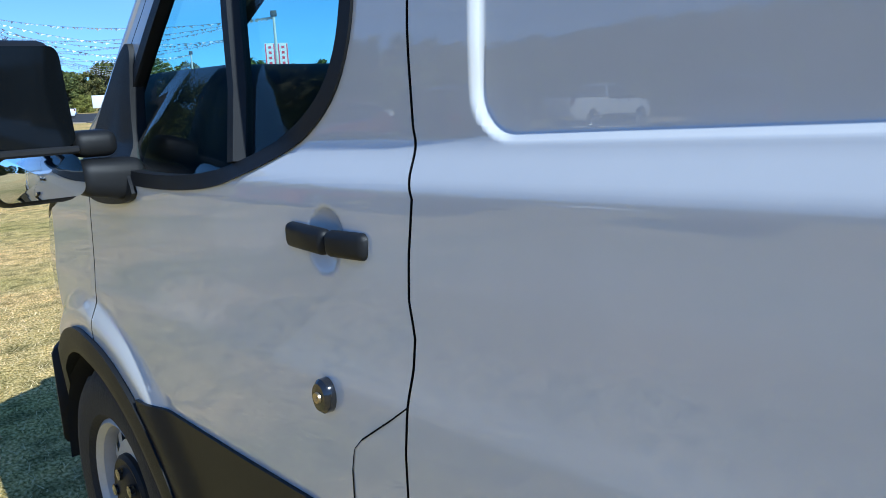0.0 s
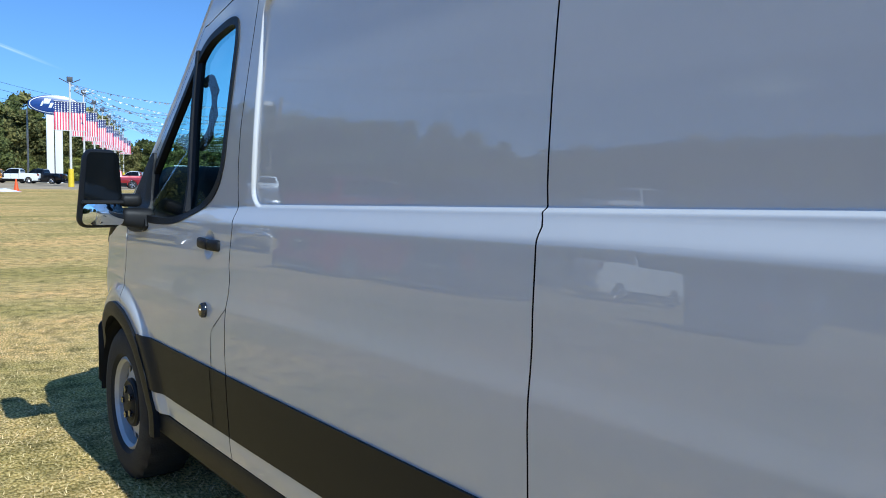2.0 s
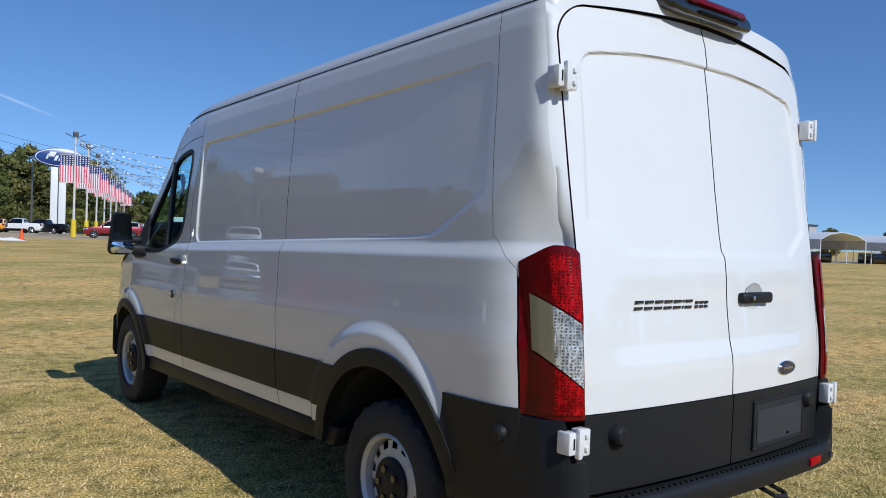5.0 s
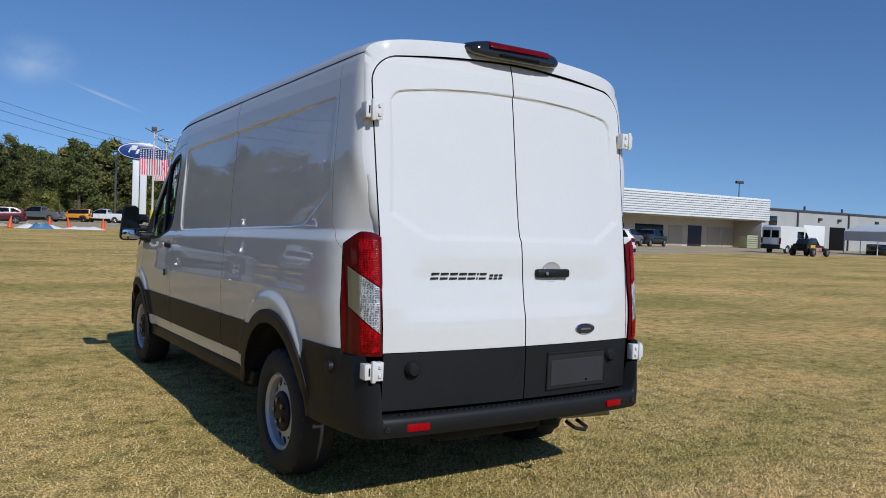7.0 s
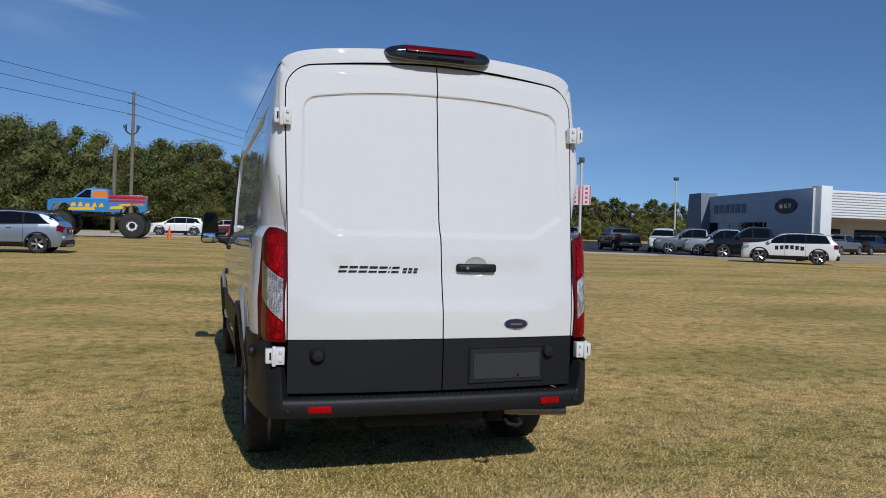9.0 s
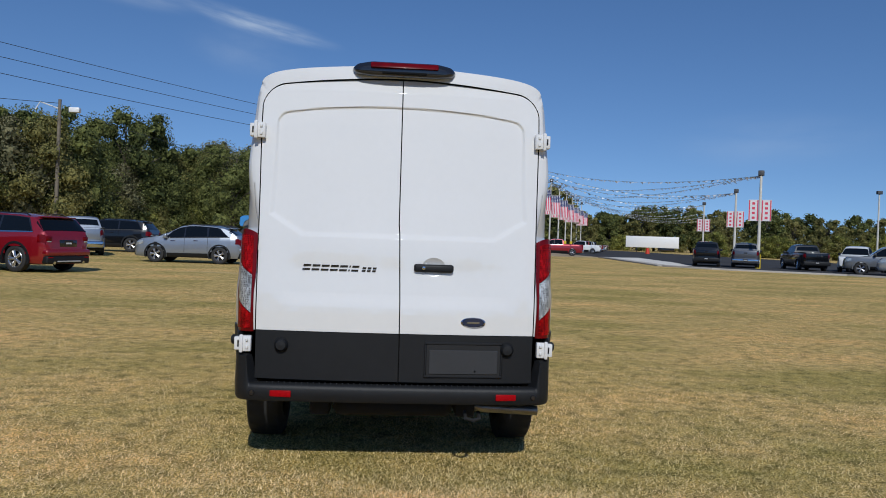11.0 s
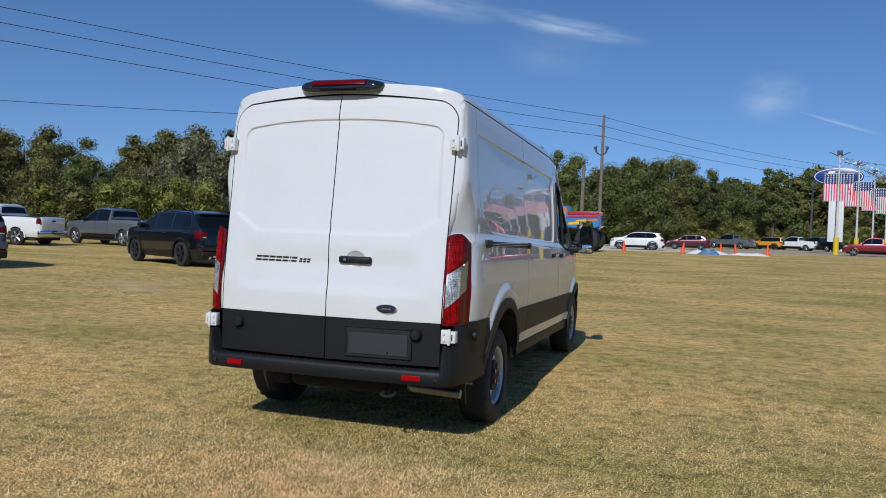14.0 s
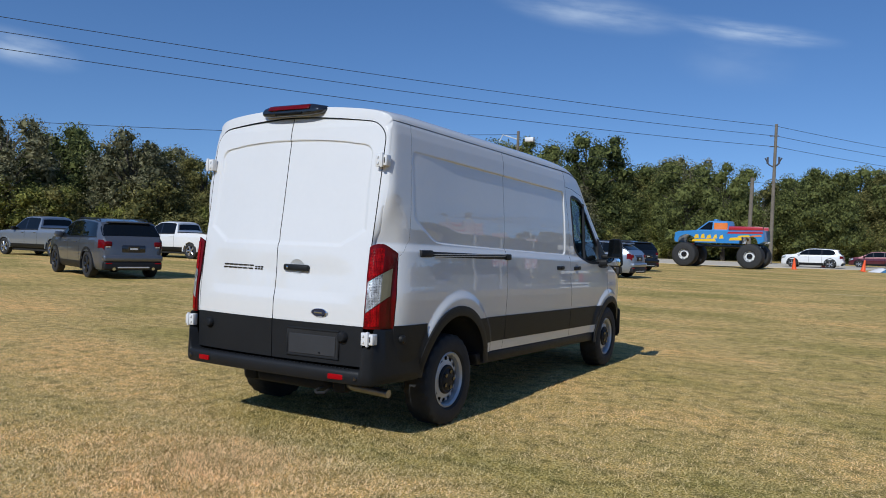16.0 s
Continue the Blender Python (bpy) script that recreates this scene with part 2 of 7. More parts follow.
def prism(poly, lo, hi, axis="x", bevel=0.0, seg=2):
    """A polygon of two coordinates, extruded along an axis from lo to hi."""
    bm = bmesh.new()
    put = {"x": lambda p, a: (a, p[0], p[1]), "y": lambda p, a: (p[0], a, p[1]), "z": lambda p, a: (p[0], p[1], a)}[axis]
    a, b = [bm.verts.new(put(p, lo)) for p in poly], [bm.verts.new(put(p, hi)) for p in poly]
    bm.faces.new(a[::-1]), bm.faces.new(b)
    for i in range(len(poly)):
        j = (i + 1) % len(poly)
        bm.faces.new((a[i], a[j], b[j], b[i]))
    bmesh.ops.recalc_face_normals(bm, faces=bm.faces)
    if bevel:
        bmesh.ops.bevel(bm, geom=bm.edges[:], offset=bevel, segments=seg, profile=0.5, affect="EDGES")
    return bm


def smooth01(a, lo=0.0, hi=1.0):
    t = np.clip((a - lo) / (hi - lo), 0, 1)
    return t * t * (3 - 2 * t)


# =================== the white van ===================
RAKE = 0.021


def rz(y, z):
    return z - RAKE * (y - 2.2)


ZP = np.linspace(0.3, 2.45, 431)
_px = np.interp(ZP, [.30, .48, .56, .70, .85, .97, 1.03, 1.08, 1.125, 1.20, 1.27, 1.318, 1.326, 1.362, 1.375, 1.48, 1.6, 1.72, 1.85, 2.05, 2.15, 2.22, 2.27, 2.32],
                [.90, .936, .950, .961, .970, .9745, .9735, .9685, .9655, .9615, .9565, .9535, .9505, .928, .9225, .9215, .9165, .9085, .8975, .880, .872, .858, .832, .78])
_k = np.exp(-0.5 * (np.arange(-6, 7) / 1.0) ** 2)
PROFILE = np.convolve(np.pad(_px, 6, mode="edge"), _k / _k.sum(), mode="valid")
REAR_Z = [.30, .50, .80, .90, 1.0, 1.2, 1.37, 1.6, 2.0, 2.2, 2.30, 2.45]
REAR_Y = [.20, .20, .195, .197, .205, .228, .250, .285, .338, .37, .40, .50]


def rear_y(z):
    """The rear face's place, leaning forward towards the roof."""
    return np.interp(z, REAR_Z, REAR_Y)


def roundbox(y, z, y0, y1, z0, z1, r):
    """Signed distance to a rounded rectangle."""
    qy, qz = np.abs(y - (y0 + y1) / 2) - (y1 - y0) / 2 + r, np.abs(z - (z0 + z1) / 2) - (z1 - z0) / 2 + r
    return np.hypot(np.maximum(qy, 0), np.maximum(qz, 0)) + np.minimum(np.maximum(qy, qz), 0) - r


REAR_HUB, FRONT_HUB, HUB_Z = 1.21, 4.96, 0.355


def side_x(y, z):
    """Half width of the body at a place along and up."""
    y, z = np.asarray(y, float), np.asarray(z, float)
    x = np.interp(z + 0.012 * np.clip(y - 2.2, 0, 1.5), ZP, PROFILE)
    d = y - rear_y(z)
    dd = np.clip(d, 0, 3)
    low = .165 * np.exp(-(dd / .185) ** 2)
    high = np.maximum(np.interp(z, ZP, PROFILE) - .826, .022) * (1.38 * np.exp(-(dd / .066) ** 2) + .06 * np.exp(-dd / .14))
    k = smooth01(z, 1.22, 1.80)
    x = x - low * (1 - k) - high * k
    x = x - np.interp(y, [3.4, 4.2, 4.9, 5.3, 5.6, 5.8, 5.95], [0, .004, .015, .05, .12, .24, .42])
    lean = smooth01(y, 3.55, 4.75) * np.clip((z - 1.27) / 0.55, 0, 1.6)
    x = x - 0.045 * lean
    # recessed panels above the shoulder
    b = roundbox(y, z + 0.012 * (y - 2.2), 0.66, 3.588, 1.374, 2.035, 0.06)
    cham = ((0.95 - y) * 0.55 + (1.40 - z)) / 1.14
    b = 0.5 * (b + cham + np.sqrt((b - cham) ** 2 + 0.025 ** 2))
    wid = 0.009 + 0.003 * (1 - smooth01(y, 0.9, 1.3))
    deep = 1 - 0.75 * smooth01(z, 1.38, 1.56) * (1 - smooth01(y, 0.7, 1.5))
    x = x - 0.013 * deep * (1 - smooth01(b / wid, -1.0, 0.33))
    # dish behind the door handle
    rr = np.hypot((y - 3.860) / .047, (z - 1.223) / .047)
    x = x - 0.013 * np.clip(1 - rr ** 2, 0, 1) ** 0.8
    # wheel arch flares
    for hub, zz, r in ((REAR_HUB + 0.085, 0.43, 0.60), (FRONT_HUB, 0.36, 0.63)):
        rr = np.hypot((y - hub) * (0.98 if hub > 3 else 1.0), z - zz)
        x = x + 0.022 * (1 - smooth01(rr, r - 0.065, r + 0.005)) * (z < 1.2)
    return x


def door_seam(z):
    return .006 + np.interp(z, [.4, .88, .953, 1.028, 1.075, 1.114, 1.137, 1.161, 1.22, 1.29, 1.32, 1.375, 1.5, 1.62, 2.0, 2.3], [3.69, 3.682, 3.678, 3.670, 3.660, 3.657, 3.662, 3.668, 3.668, 3.662, 3.676, 3.690, 3.695, 3.690, 3.63, 3.60])


def mid_seam(z):
    return np.interp(z, [.4, .78, .92, 1.02, 1.13, 1.18, 1.30, 1.345, 1.37, 1.42, 1.8, 2.08, 2.3], [2.238, 2.250, 2.252, 2.255, 2.258, 2.262, 2.268, 2.270, 2.284, 2.288, 2.292, 2.296, 2.284])


def top_z(y):
    return np.interp(y, [0, 3.4, 3.7, 3.86, 4.0, 4.1, 4.2, 4.35, 4.6, 4.85, 5.15, 5.3], [2.24, 2.24, 2.24, 2.236, 2.212, 2.165, 2.085, 1.945, 1.69, 1.45, 1.30, 1.25])


def door_top(y):
    return np.minimum(np.interp(y, [3.5, 3.66, 3.9, 4.15], [2.09, 2.09, 2.083, 2.05]), top_z(y) - 0.035)


def panel(name, y0, y1, zb, zt, s, ny, nz, material, parent, keep=None, out=0.0, label="", flange=0.02):
    """A skin panel of the body's side between two seams; s is -1 on the driver's side."""
    c = lambda f, a: f(a) if callable(f) else np.full_like(a, f)
    mid0, mid1 = c(y0, np.array([1.2]))[0], c(y1, np.array([1.2]))[0]
    # closer lines along the creases and the recess
    us, vs = np.linspace(0, 1, ny), np.linspace(0, 1, nz)
    if not callable(zt) and zt > 2:
        fine = np.r_[np.arange(1.298, 1.395, .003), np.arange(2.018, 2.045, .003)]
        vs = np.sort(np.r_[vs, (fine - zb) / (zt - zb)])
        for at in (.645, 3.535):
            f = (np.arange(at, at + .07, .004) - mid0) / (mid1 - mid0)
            us = np.sort(np.r_[us, f[(f > .01) & (f < .975)]])
    if name == "front_door":
        us = np.sort(np.r_[us, (np.arange(3.798, 3.906, .005) - mid0) / (mid1 - mid0)])
        vs = np.sort(np.r_[vs, (np.arange(1.168, 1.278, .005) - zb) / (1.95 - zb)])
    u, v = np.meshgrid(us, vs)
    ya = mid0 + (mid1 - mid0) * u
    z = c(zb, ya) + (c(zt, ya) - c(zb, ya)) * v
    z = z - 0.012 * (ya - 2.2) * smooth01(z, 1.0, 1.28) * (1 - smooth01(z, 2.06, 2.22))
    wide = mid1 - mid0
    w0, w1 = np.clip(1 - (ya - mid0) / min(.4, wide), 0, 1), np.clip(1 - (mid1 - ya) / (.09 if wide > .5 else wide), 0, 1)
    if not callable(y0):
        w0 = w0 * 0
    if not callable(y1):
        w1 = w1 * 0
    y = ya + (c(y0, z) - mid0) * w0 + (c(y1, z) - mid1) * w1
    x = side_x(y, z) + out
    P = np.stack([x, y, z], -1)
    P = np.concatenate([P[:1] - [[[flange, 0, 0]]], P, P[-1:] - [[[flange, 0, 0]]]], 0)
    P = np.concatenate([P[:, :1] - [[[flange, 0, 0]]], P, P[:, -1:] - [[[flange, 0, 0]]]], 1)
    P[..., 2] = rz(P[..., 1], P[..., 2])
    P[..., 0] *= s
    n, m = P.shape[:2]
    idx = np.arange(n * m).reshape(n, m)
    q = np.stack([idx[:-1, :-1], idx[:-1, 1:], idx[1:, 1:], idx[1:, :-1]], -1).reshape(-1, 4)
    shut = np.zeros((n - 1, m - 1), int)
    shut[[0, -1]], shut[:, [0, -1]] = 1, 1
    if name == "rear_corner_pillar":
        shut[:, 0] = 0
    shut = shut.ravel()
    if keep is not None:
        ctr = P.reshape(-1, 3)[q].mean(1)
        kept = keep(ctr[:, 1], ctr[:, 2] + RAKE * (ctr[:, 1] - 2.2))
        q, shut = q[kept], shut[kept]
    if s > 0:
        q = q[:, ::-1]
    used = np.unique(q)
    back = np.full(n * m, -1)
    back[used] = np.arange(len(used))
    ob = obj(name, P.reshape(-1, 3)[used], back[q], material, parent, label, sharp=50)
    # turned-in rims coloured near-black for the shade in the shut lines
    if material is PAINT:
        ob.data.materials.append(GAP)
        ob.data.polygons.foreach_set("material_index", shut)
    return ob


def inside(poly):
    """Test for points inside a polygon of (y, z)."""
    poly = np.array(poly)

    def test(y, z):
        r = np.zeros(len(y), bool)
        for (ya, za), (yb, zb) in zip(poly, np.roll(poly, -1, 0)):
            hit = (za > z) != (zb > z)
            with np.errstate(divide="ignore", invalid="ignore"):
                r ^= hit & (y < (yb - ya) * (z - za) / (zb - za) + ya)
        return r
    return test


def ring_round(poly, n=120):
    """A closed polygon resampled smoothly to n points."""
    p = np.array(poly, float)
    for _ in range(3):
        q = np.roll(p, -1, 0)
        p = np.stack([p * 0.75 + q * 0.25, p * 0.25 + q * 0.75], 1).reshape(-1, 2)
    d = np.r_[0, np.cumsum(np.hypot(*(np.roll(p, -1, 0) - p).T))]
    p = np.vstack([p, p[:1]])
    t = np.linspace(0, d[-1], n, endpoint=False)
    return np.stack([np.interp(t, d, p[:, 0]), np.interp(t, d, p[:, 1])], 1)


WINDOW = [(4.62, 1.285), (4.25, 1.286), (4.06, 1.332), (3.91, 1.395), (3.835, 1.48), (3.815, 1.64), (3.80, 1.80), (3.785, 1.95), (3.82, 1.995), (3.97, 1.985), (4.14, 1.96), (4.27, 1.87), (4.50, 1.645), (4.72, 1.415), (4.74, 1.32)]


def offset_ring(r, d):
    t = np.roll(r, -1, 0) - np.roll(r, 1, 0)
    t /= np.linalg.norm(t, axis=1)[:, None]
    nrm = np.stack([t[:, 1], -t[:, 0]], 1)
    area = np.sum(r[:, 0] * np.roll(r[:, 1], -1) - np.roll(r[:, 0], -1) * r[:, 1])
    return r + nrm * d * (1 if area > 0 else -1)


def side_point(y, z, s, out=0.0):
    x = float(side_x(y, z)) + out
    return (s * x, y, rz(y, z))


def side_strip(name, ring_in, ring_out, s, out, material, parent, label=""):
    """A flat band on the body's side between two closed lines, with turned-in rims."""
    n = len(ring_in)
    V = [side_point(y, z, s, out - 0.03) for y, z in ring_in] + [side_point(y, z, s, out) for y, z in ring_in] + [side_point(y, z, s, out) for y, z in ring_out] + [side_point(y, z, s, out - 0.03) for y, z in ring_out]
    F = []
    for k in range(3):
        for i in range(n):
            j = (i + 1) % n
            f = (k * n + i, k * n + j, (k + 1) * n + j, (k + 1) * n + i)
            F.append(f if s < 0 else f[::-1])
    return obj(name, V, F, material, parent, label)


def arc(cy, cz, r, a0, a1, n):
    return [(cy + r * math.cos(radians(a0 + (a1 - a0) * i / (n - 1))), cz + r * math.sin(radians(a0 + (a1 - a0) * i / (n - 1)))) for i in range(n)]


def wheel(parent, x, y, z, s, r=0.355, w=0.235, rim_r=0.213, rim=STEEL, slots=8, cap=PLASTIC, name="wheel", sides=48, spokes=0):
    """tyre, rim with slots, hub cap; s is the outer side."""
    wh = new(name)
    wh.parent = parent
    wh.location = (x, y, z)
    h = w / 2
    prof = [(-h * 0.75, rim_r), (-h * .95, rim_r + .02), (-h, r * .80), (-h * .92, r * .93), (-h * .78, r * .985), (-h * .3, r), (h * .3, r), (h * .78, r * .985), (h * .92, r * .93), (h, r * .80), (h * .95, rim_r + .02), (h * .75, rim_r)]
    fine = r < 0.6 and sides >= 48
    bm = turned(prof, sides=sides * 2 if fine else sides)
    if fine:
        # tread blocks on both shoulders
        for v in bm.verts:
            q = math.hypot(v.co.y, v.co.z)
            if q > r * .97 and abs(v.co.x) > h * .5:
                f = 1.010 if int((math.atan2(v.co.z, v.co.y) / (2 * math.pi) + 1.001) * sides) % 2 else .985
                v.co.y, v.co.z = v.co.y * f, v.co.z * f
    part("tyre", bm, RUBBER, wh)
    o = s
    bm = bmesh.new()
    if not spokes:
        # dished steel wheel: outer flange, slotted ring, centre
        prof = [(o * h * .80, rim_r + .004), (o * h * .86, rim_r - .006), (o * h * .72, rim_r - .020), (o * h * .25, rim_r - .024)]
        turned(prof, sides=48, bm=bm)
        n = slots * 6
        ro, ri, rc = rim_r - .024, rim_r - .064, rim_r * .55
        xa, xb, xc = o * h * .25, o * h * .52, o * h * .60
        A = [[bm.verts.new((xx, math.cos(2 * math.pi * k / n) * rr, math.sin(2 * math.pi * k / n) * rr)) for k in range(n)] for xx, rr in ((xa, ro), (xb - o * .006, ro - .008), (xb, ri), (xc, rc), (xc, .001))]
        for i in range(len(A) - 1):
            for k in range(n):
                if i == 1 and k % 6 in (1, 2, 3):
                    continue
                bm.faces.new((A[i][k], A[i][(k + 1) % n], A[i + 1][(k + 1) % n], A[i + 1][k]))
    else:
        turned([(o * h * .80, rim_r + .004), (o * h * .86, rim_r - .004), (o * h * .60, rim_r - .025), (o * h * .1, rim_r - .04)], sides=40, bm=bm)
        for k in range(spokes):
            a = 2 * math.pi * k / spokes
            for da in (-.14, .14):
                p0 = Vector((o * h * .60, math.cos(a) * rim_r * .15, math.sin(a) * rim_r * .15))
                p1 = Vector((o * h * .68, math.cos(a + da) * (rim_r - .015), math.sin(a + da) * (rim_r - .015)))
                tube([p0, p1], [rim_r * .13, rim_r * .11], 6, bm)
        turned([(o * h * .5, rim_r * .26), (o * h * .72, rim_r * .24), (o * h * .76, .001)], sides=20, bm=bm)
    bmesh.ops.recalc_face_normals(bm, faces=bm.faces)
    part("rim", bm, rim, wh)
    bm = turned([(o * h * -.2, rim_r * .98), (o * h * -.2, .001)], sides=32)
    part("brake_drum", bm, UNDER, wh)
    if cap:
        bm = turned([(o * h * .55, rim_r * .54), (o * h * .70, rim_r * .53), (o * h * .77, rim_r * .48), (o * h * .74, rim_r * .40), (o * h * .84, rim_r * .30), (o * h * .85, .001)], sides=32)
        bmesh.ops.recalc_face_normals(bm, faces=bm.faces)
        part("hub_cap", bm, cap, wh, "black plastic hub cap")
        if not spokes:
            for k in range(5):
                a = 2 * math.pi * k / 5
                nut = part("lug_nut", turned([(o * h * .80, .018), (o * h * .90, .016), (o * h * .91, .001)], sides=10), GLOSSBLK, wh)
                nut.location = (0, math.cos(a) * rim_r * .30, math.sin(a) * rim_r * .30)
    return wh


def pillar_end(z):
    """Where the corner pillar meets the frame of the rear doors."""
    return rear_y(z) + np.interp(z, [.76, 1.2, 1.35, 1.45, 1.6, 1.75, 2.24], [.056, .062, .09, .10, .076, .076, .078])


van = thing("cargo_van", "white medium-roof cargo van with black plastic cladding parked on the grass", "van")

arch_hole = lambda y, z: (np.hypot(y - REAR_HUB - .04, z - 0.37) < 0.485) | (np.hypot(y - FRONT_HUB, z - 0.37) < 0.475)
in_window = inside(ring_round(WINDOW))
for s in (-1, 1):
    side = "driver" if s < 0 else "passenger"
    panel("rear_corner_pillar", pillar_end, lambda z: rear_y(z) + np.interp(z, [.5, 1.28, 1.40, 2.3], [.2295, .2295, .3495, .2875]), 0.76, 2.24, s, 60, 160, PAINT, van, keep=lambda y, z: z > 1.25)
    back = 0.0 if s < 0 else 0.13
    panel("rear_quarter_panel", lambda z: rear_y(z) + np.interp(z, [.5, 1.28, 1.40, 2.3], [.232, .232, .352, .290]), lambda z: mid_seam(z) - .0022 - back, 0.50, 2.24, s, 170, 200, PAINT, van, keep=lambda y, z: ~arch_hole(y, z))
    panel("sliding_door" if s > 0 else "side_panel", lambda z: mid_seam(z) + .0022 - back, lambda z: door_seam(z) - .0025, 0.50, 2.24, s, 160, 200, PAINT, van)
    panel("front_door", lambda z: door_seam(z) + .0025, 4.87, 0.50, door_top, s, 130, 180, PAINT, van, keep=lambda y, z: ~arch_hole(y, z) & ~in_window(y, z))
    panel("cab_header", lambda z: door_seam(z) + .0025, 4.90, lambda y: door_top(y) + .004, top_z, s, 70, 10, PAINT, van)
    panel("front_fender", 4.875, 5.90, 0.46, lambda y: np.interp(y, [4.87, 5.2, 5.6, 5.9], [1.36, 1.24, 1.12, 0.98]), s, 80, 70, PAINT, van, keep=lambda y, z: ~arch_hole(y, z))
    # window trim, panes, divider
    r = ring_round(WINDOW)
    side_strip("window_trim", offset_ring(r, -0.014), offset_ring(r, 0.014), s, 0.005, PLASTIC, van, "black rubber window trim")
    rin = offset_ring(r, 0.0)
    V = [side_point(y, z, s, -0.018) for y, z in rin] + [side_point(float(rin[:, 0].mean()), float(rin[:, 1].mean()), s, -0.016)]
    g = obj("window_pane", V, [((i + 1) % len(rin), i, len(rin)) if s > 0 else (i, (i + 1) % len(rin), len(rin)) for i in range(len(rin))], CARGLASS, van, "tinted side window glass")
    g.visible_shadow = False
    bm = tube([side_point(4.14 + .14 * (z - 1.28), z, s, -0.008) for z in np.linspace(1.325, 1.94, 6)], 0.021, 6)
    part("window_divider", bm, PLASTIC, van)
    # cladding band, in three lengths
    for a, b in ((1.60, 2.242 - back), (2.250 - back, 3.668), (3.676, 4.62)):
        panel("cladding", a, b, 0.585, 0.797, s, 40, 12, PLASTIC, van, keep=lambda y, z: ~arch_hole(y, z), out=0.008, label="black plastic side cladding")
    panel("rear_cladding", 0.418, 0.80, 0.42, 0.80, s, 20, 16, PLASTIC, van, keep=lambda y, z: ~arch_hole(y, z), out=0.010)
    # sill
    bm = prism([(1.62, .50), (4.56, .50), (4.52, .40), (1.66, .40)], 0.80, 0.945, "x", 0.02)
    for v in bm.verts:
        v.co.x *= s
        v.co.z = rz(v.co.y, v.co.z)
    bmesh.ops.recalc_face_normals(bm, faces=bm.faces)
    part("side_sill", bm, PLASTIC, van)
    # arch trims
    for hub, cz, ri, ro, a0, a1 in ((REAR_HUB + .04, .37, .468, .545, 6, 176), (FRONT_HUB, .37, .458, .525, 2, 178)):
        inner, outer = arc(hub, cz, ri, a0, a1, 50), arc(hub, cz, ro, a0, a1, 50)
        V, F = [], []
        for (yi, zi), (yo, zo) in zip(inner, outer):
            xo, xi = float(side_x(yo, max(zo, .5))), float(side_x(yo, max(zo, .5)))
            V += [(s * (xi - .20), yi, rz(yi, zi)), (s * (xi + .012), yi, rz(yi, zi)), (s * (xi + .018), (yi * .5 + yo * .5), rz(yi, zi * .5 + zo * .5)), (s * (xo + .013), yo, rz(yo, zo)), (s * (xo - .012), yo, rz(yo, zo))]
        for i in range(49):
            for k in range(4):
                f = (i * 5 + k, i * 5 + k + 1, i * 5 + 6 + k, i * 5 + 5 + k)
                F.append(f if s < 0 else f[::-1])
        obj("wheel_arch_trim", V, F, PLASTIC, van, "black plastic wheel arch trim", sharp=60)
        # liner
        bm = bmesh.new()
        lin = arc(hub, cz, ri - .004, 2, 178, 24)
        rows = [[bm.verts.new((s * xx, y, rz(y, z))) for y, z in lin] for xx in (.93, .55)]
        for i in range(23):
            bm.faces.new((rows[0][i], rows[0][i + 1], rows[1][i + 1], rows[1][i]))
        bm.faces.new(rows[1])
        part("wheel_well", bm, UNDER, van)
    wheel(van, s * 0.838, REAR_HUB, HUB_Z, s, slots=14)
    wheel(van, s * 0.83, FRONT_HUB, HUB_Z, s, slots=14)
    # near-black lining, painted shade behind the seams and gaps
    zz = np.linspace(0.45, 2.26, 30)
    yy = np.linspace(0.62, 3.50, 40)
    V = [(s * (float(side_x(max(y, float(rear_y(z)) + .06), z)) - 0.045), max(y, float(rear_y(z)) + .06), rz(y, z)) for z in zz for y in yy]
    n = len(yy)
    F = [(j * n + i, j * n + i + 1, (j + 1) * n + i + 1, (j + 1) * n + i) for j in range(len(zz) - 1) for i in range(n - 1) if not arch_hole(np.array([yy[i]]), np.array([zz[j]]))[0]]
    obj("inner_panel", V, F, GAP, van)
    # lower door lining, so that no light leaks into the cab
    zz, yy = np.linspace(0.45, 1.27, 10), np.linspace(3.50, 4.95, 20)
    V = [(s * (float(side_x(y, z)) - 0.05), y, rz(y, z)) for z in zz for y in yy]
    n = len(yy)
    F = [(j * n + i, j * n + i + 1, (j + 1) * n + i + 1, (j + 1) * n + i) for j in range(len(zz) - 1) for i in range(n - 1) if not arch_hole(np.array([yy[i]]), np.array([zz[j]]))[0]]
    obj("door_lining", V, F, INTERIOR, van)
    # door handle with its recess and lock
    hy, hz = 3.856, 1.223
    hx = float(side_x(hy, hz))
    for yc in ((hy,) if s < 0 else (hy, 3.38)):
        bm = bmesh.new()
        for k, (a, b) in enumerate(((-.098, .0190), (.0198, .098))):
            box(hx + .012, hx + .036, yc - b if s else 0, yc - a, rz(yc, hz) - .019, rz(yc, hz) + .019, 0.012, 3, bm)
        box(hx - .01, hx + .02, yc - .095, yc - .045, rz(yc, hz) - .015, rz(yc, hz) + .015, 0.004, 1, bm)
        box(hx - .01, hx + .02, yc + .07, yc + .095, rz(yc, hz) - .015, rz(yc, hz) + .015, 0.004, 1, bm)
        for v in bm.verts:
            bend = abs(v.co.y - yc) / .105
            v.co.x = s * (v.co.x - 0.014 * bend ** 2)
        bmesh.ops.recalc_face_normals(bm, faces=bm.faces)
        part("door_handle", bm, PLASTIC, van, "black plastic door handle")
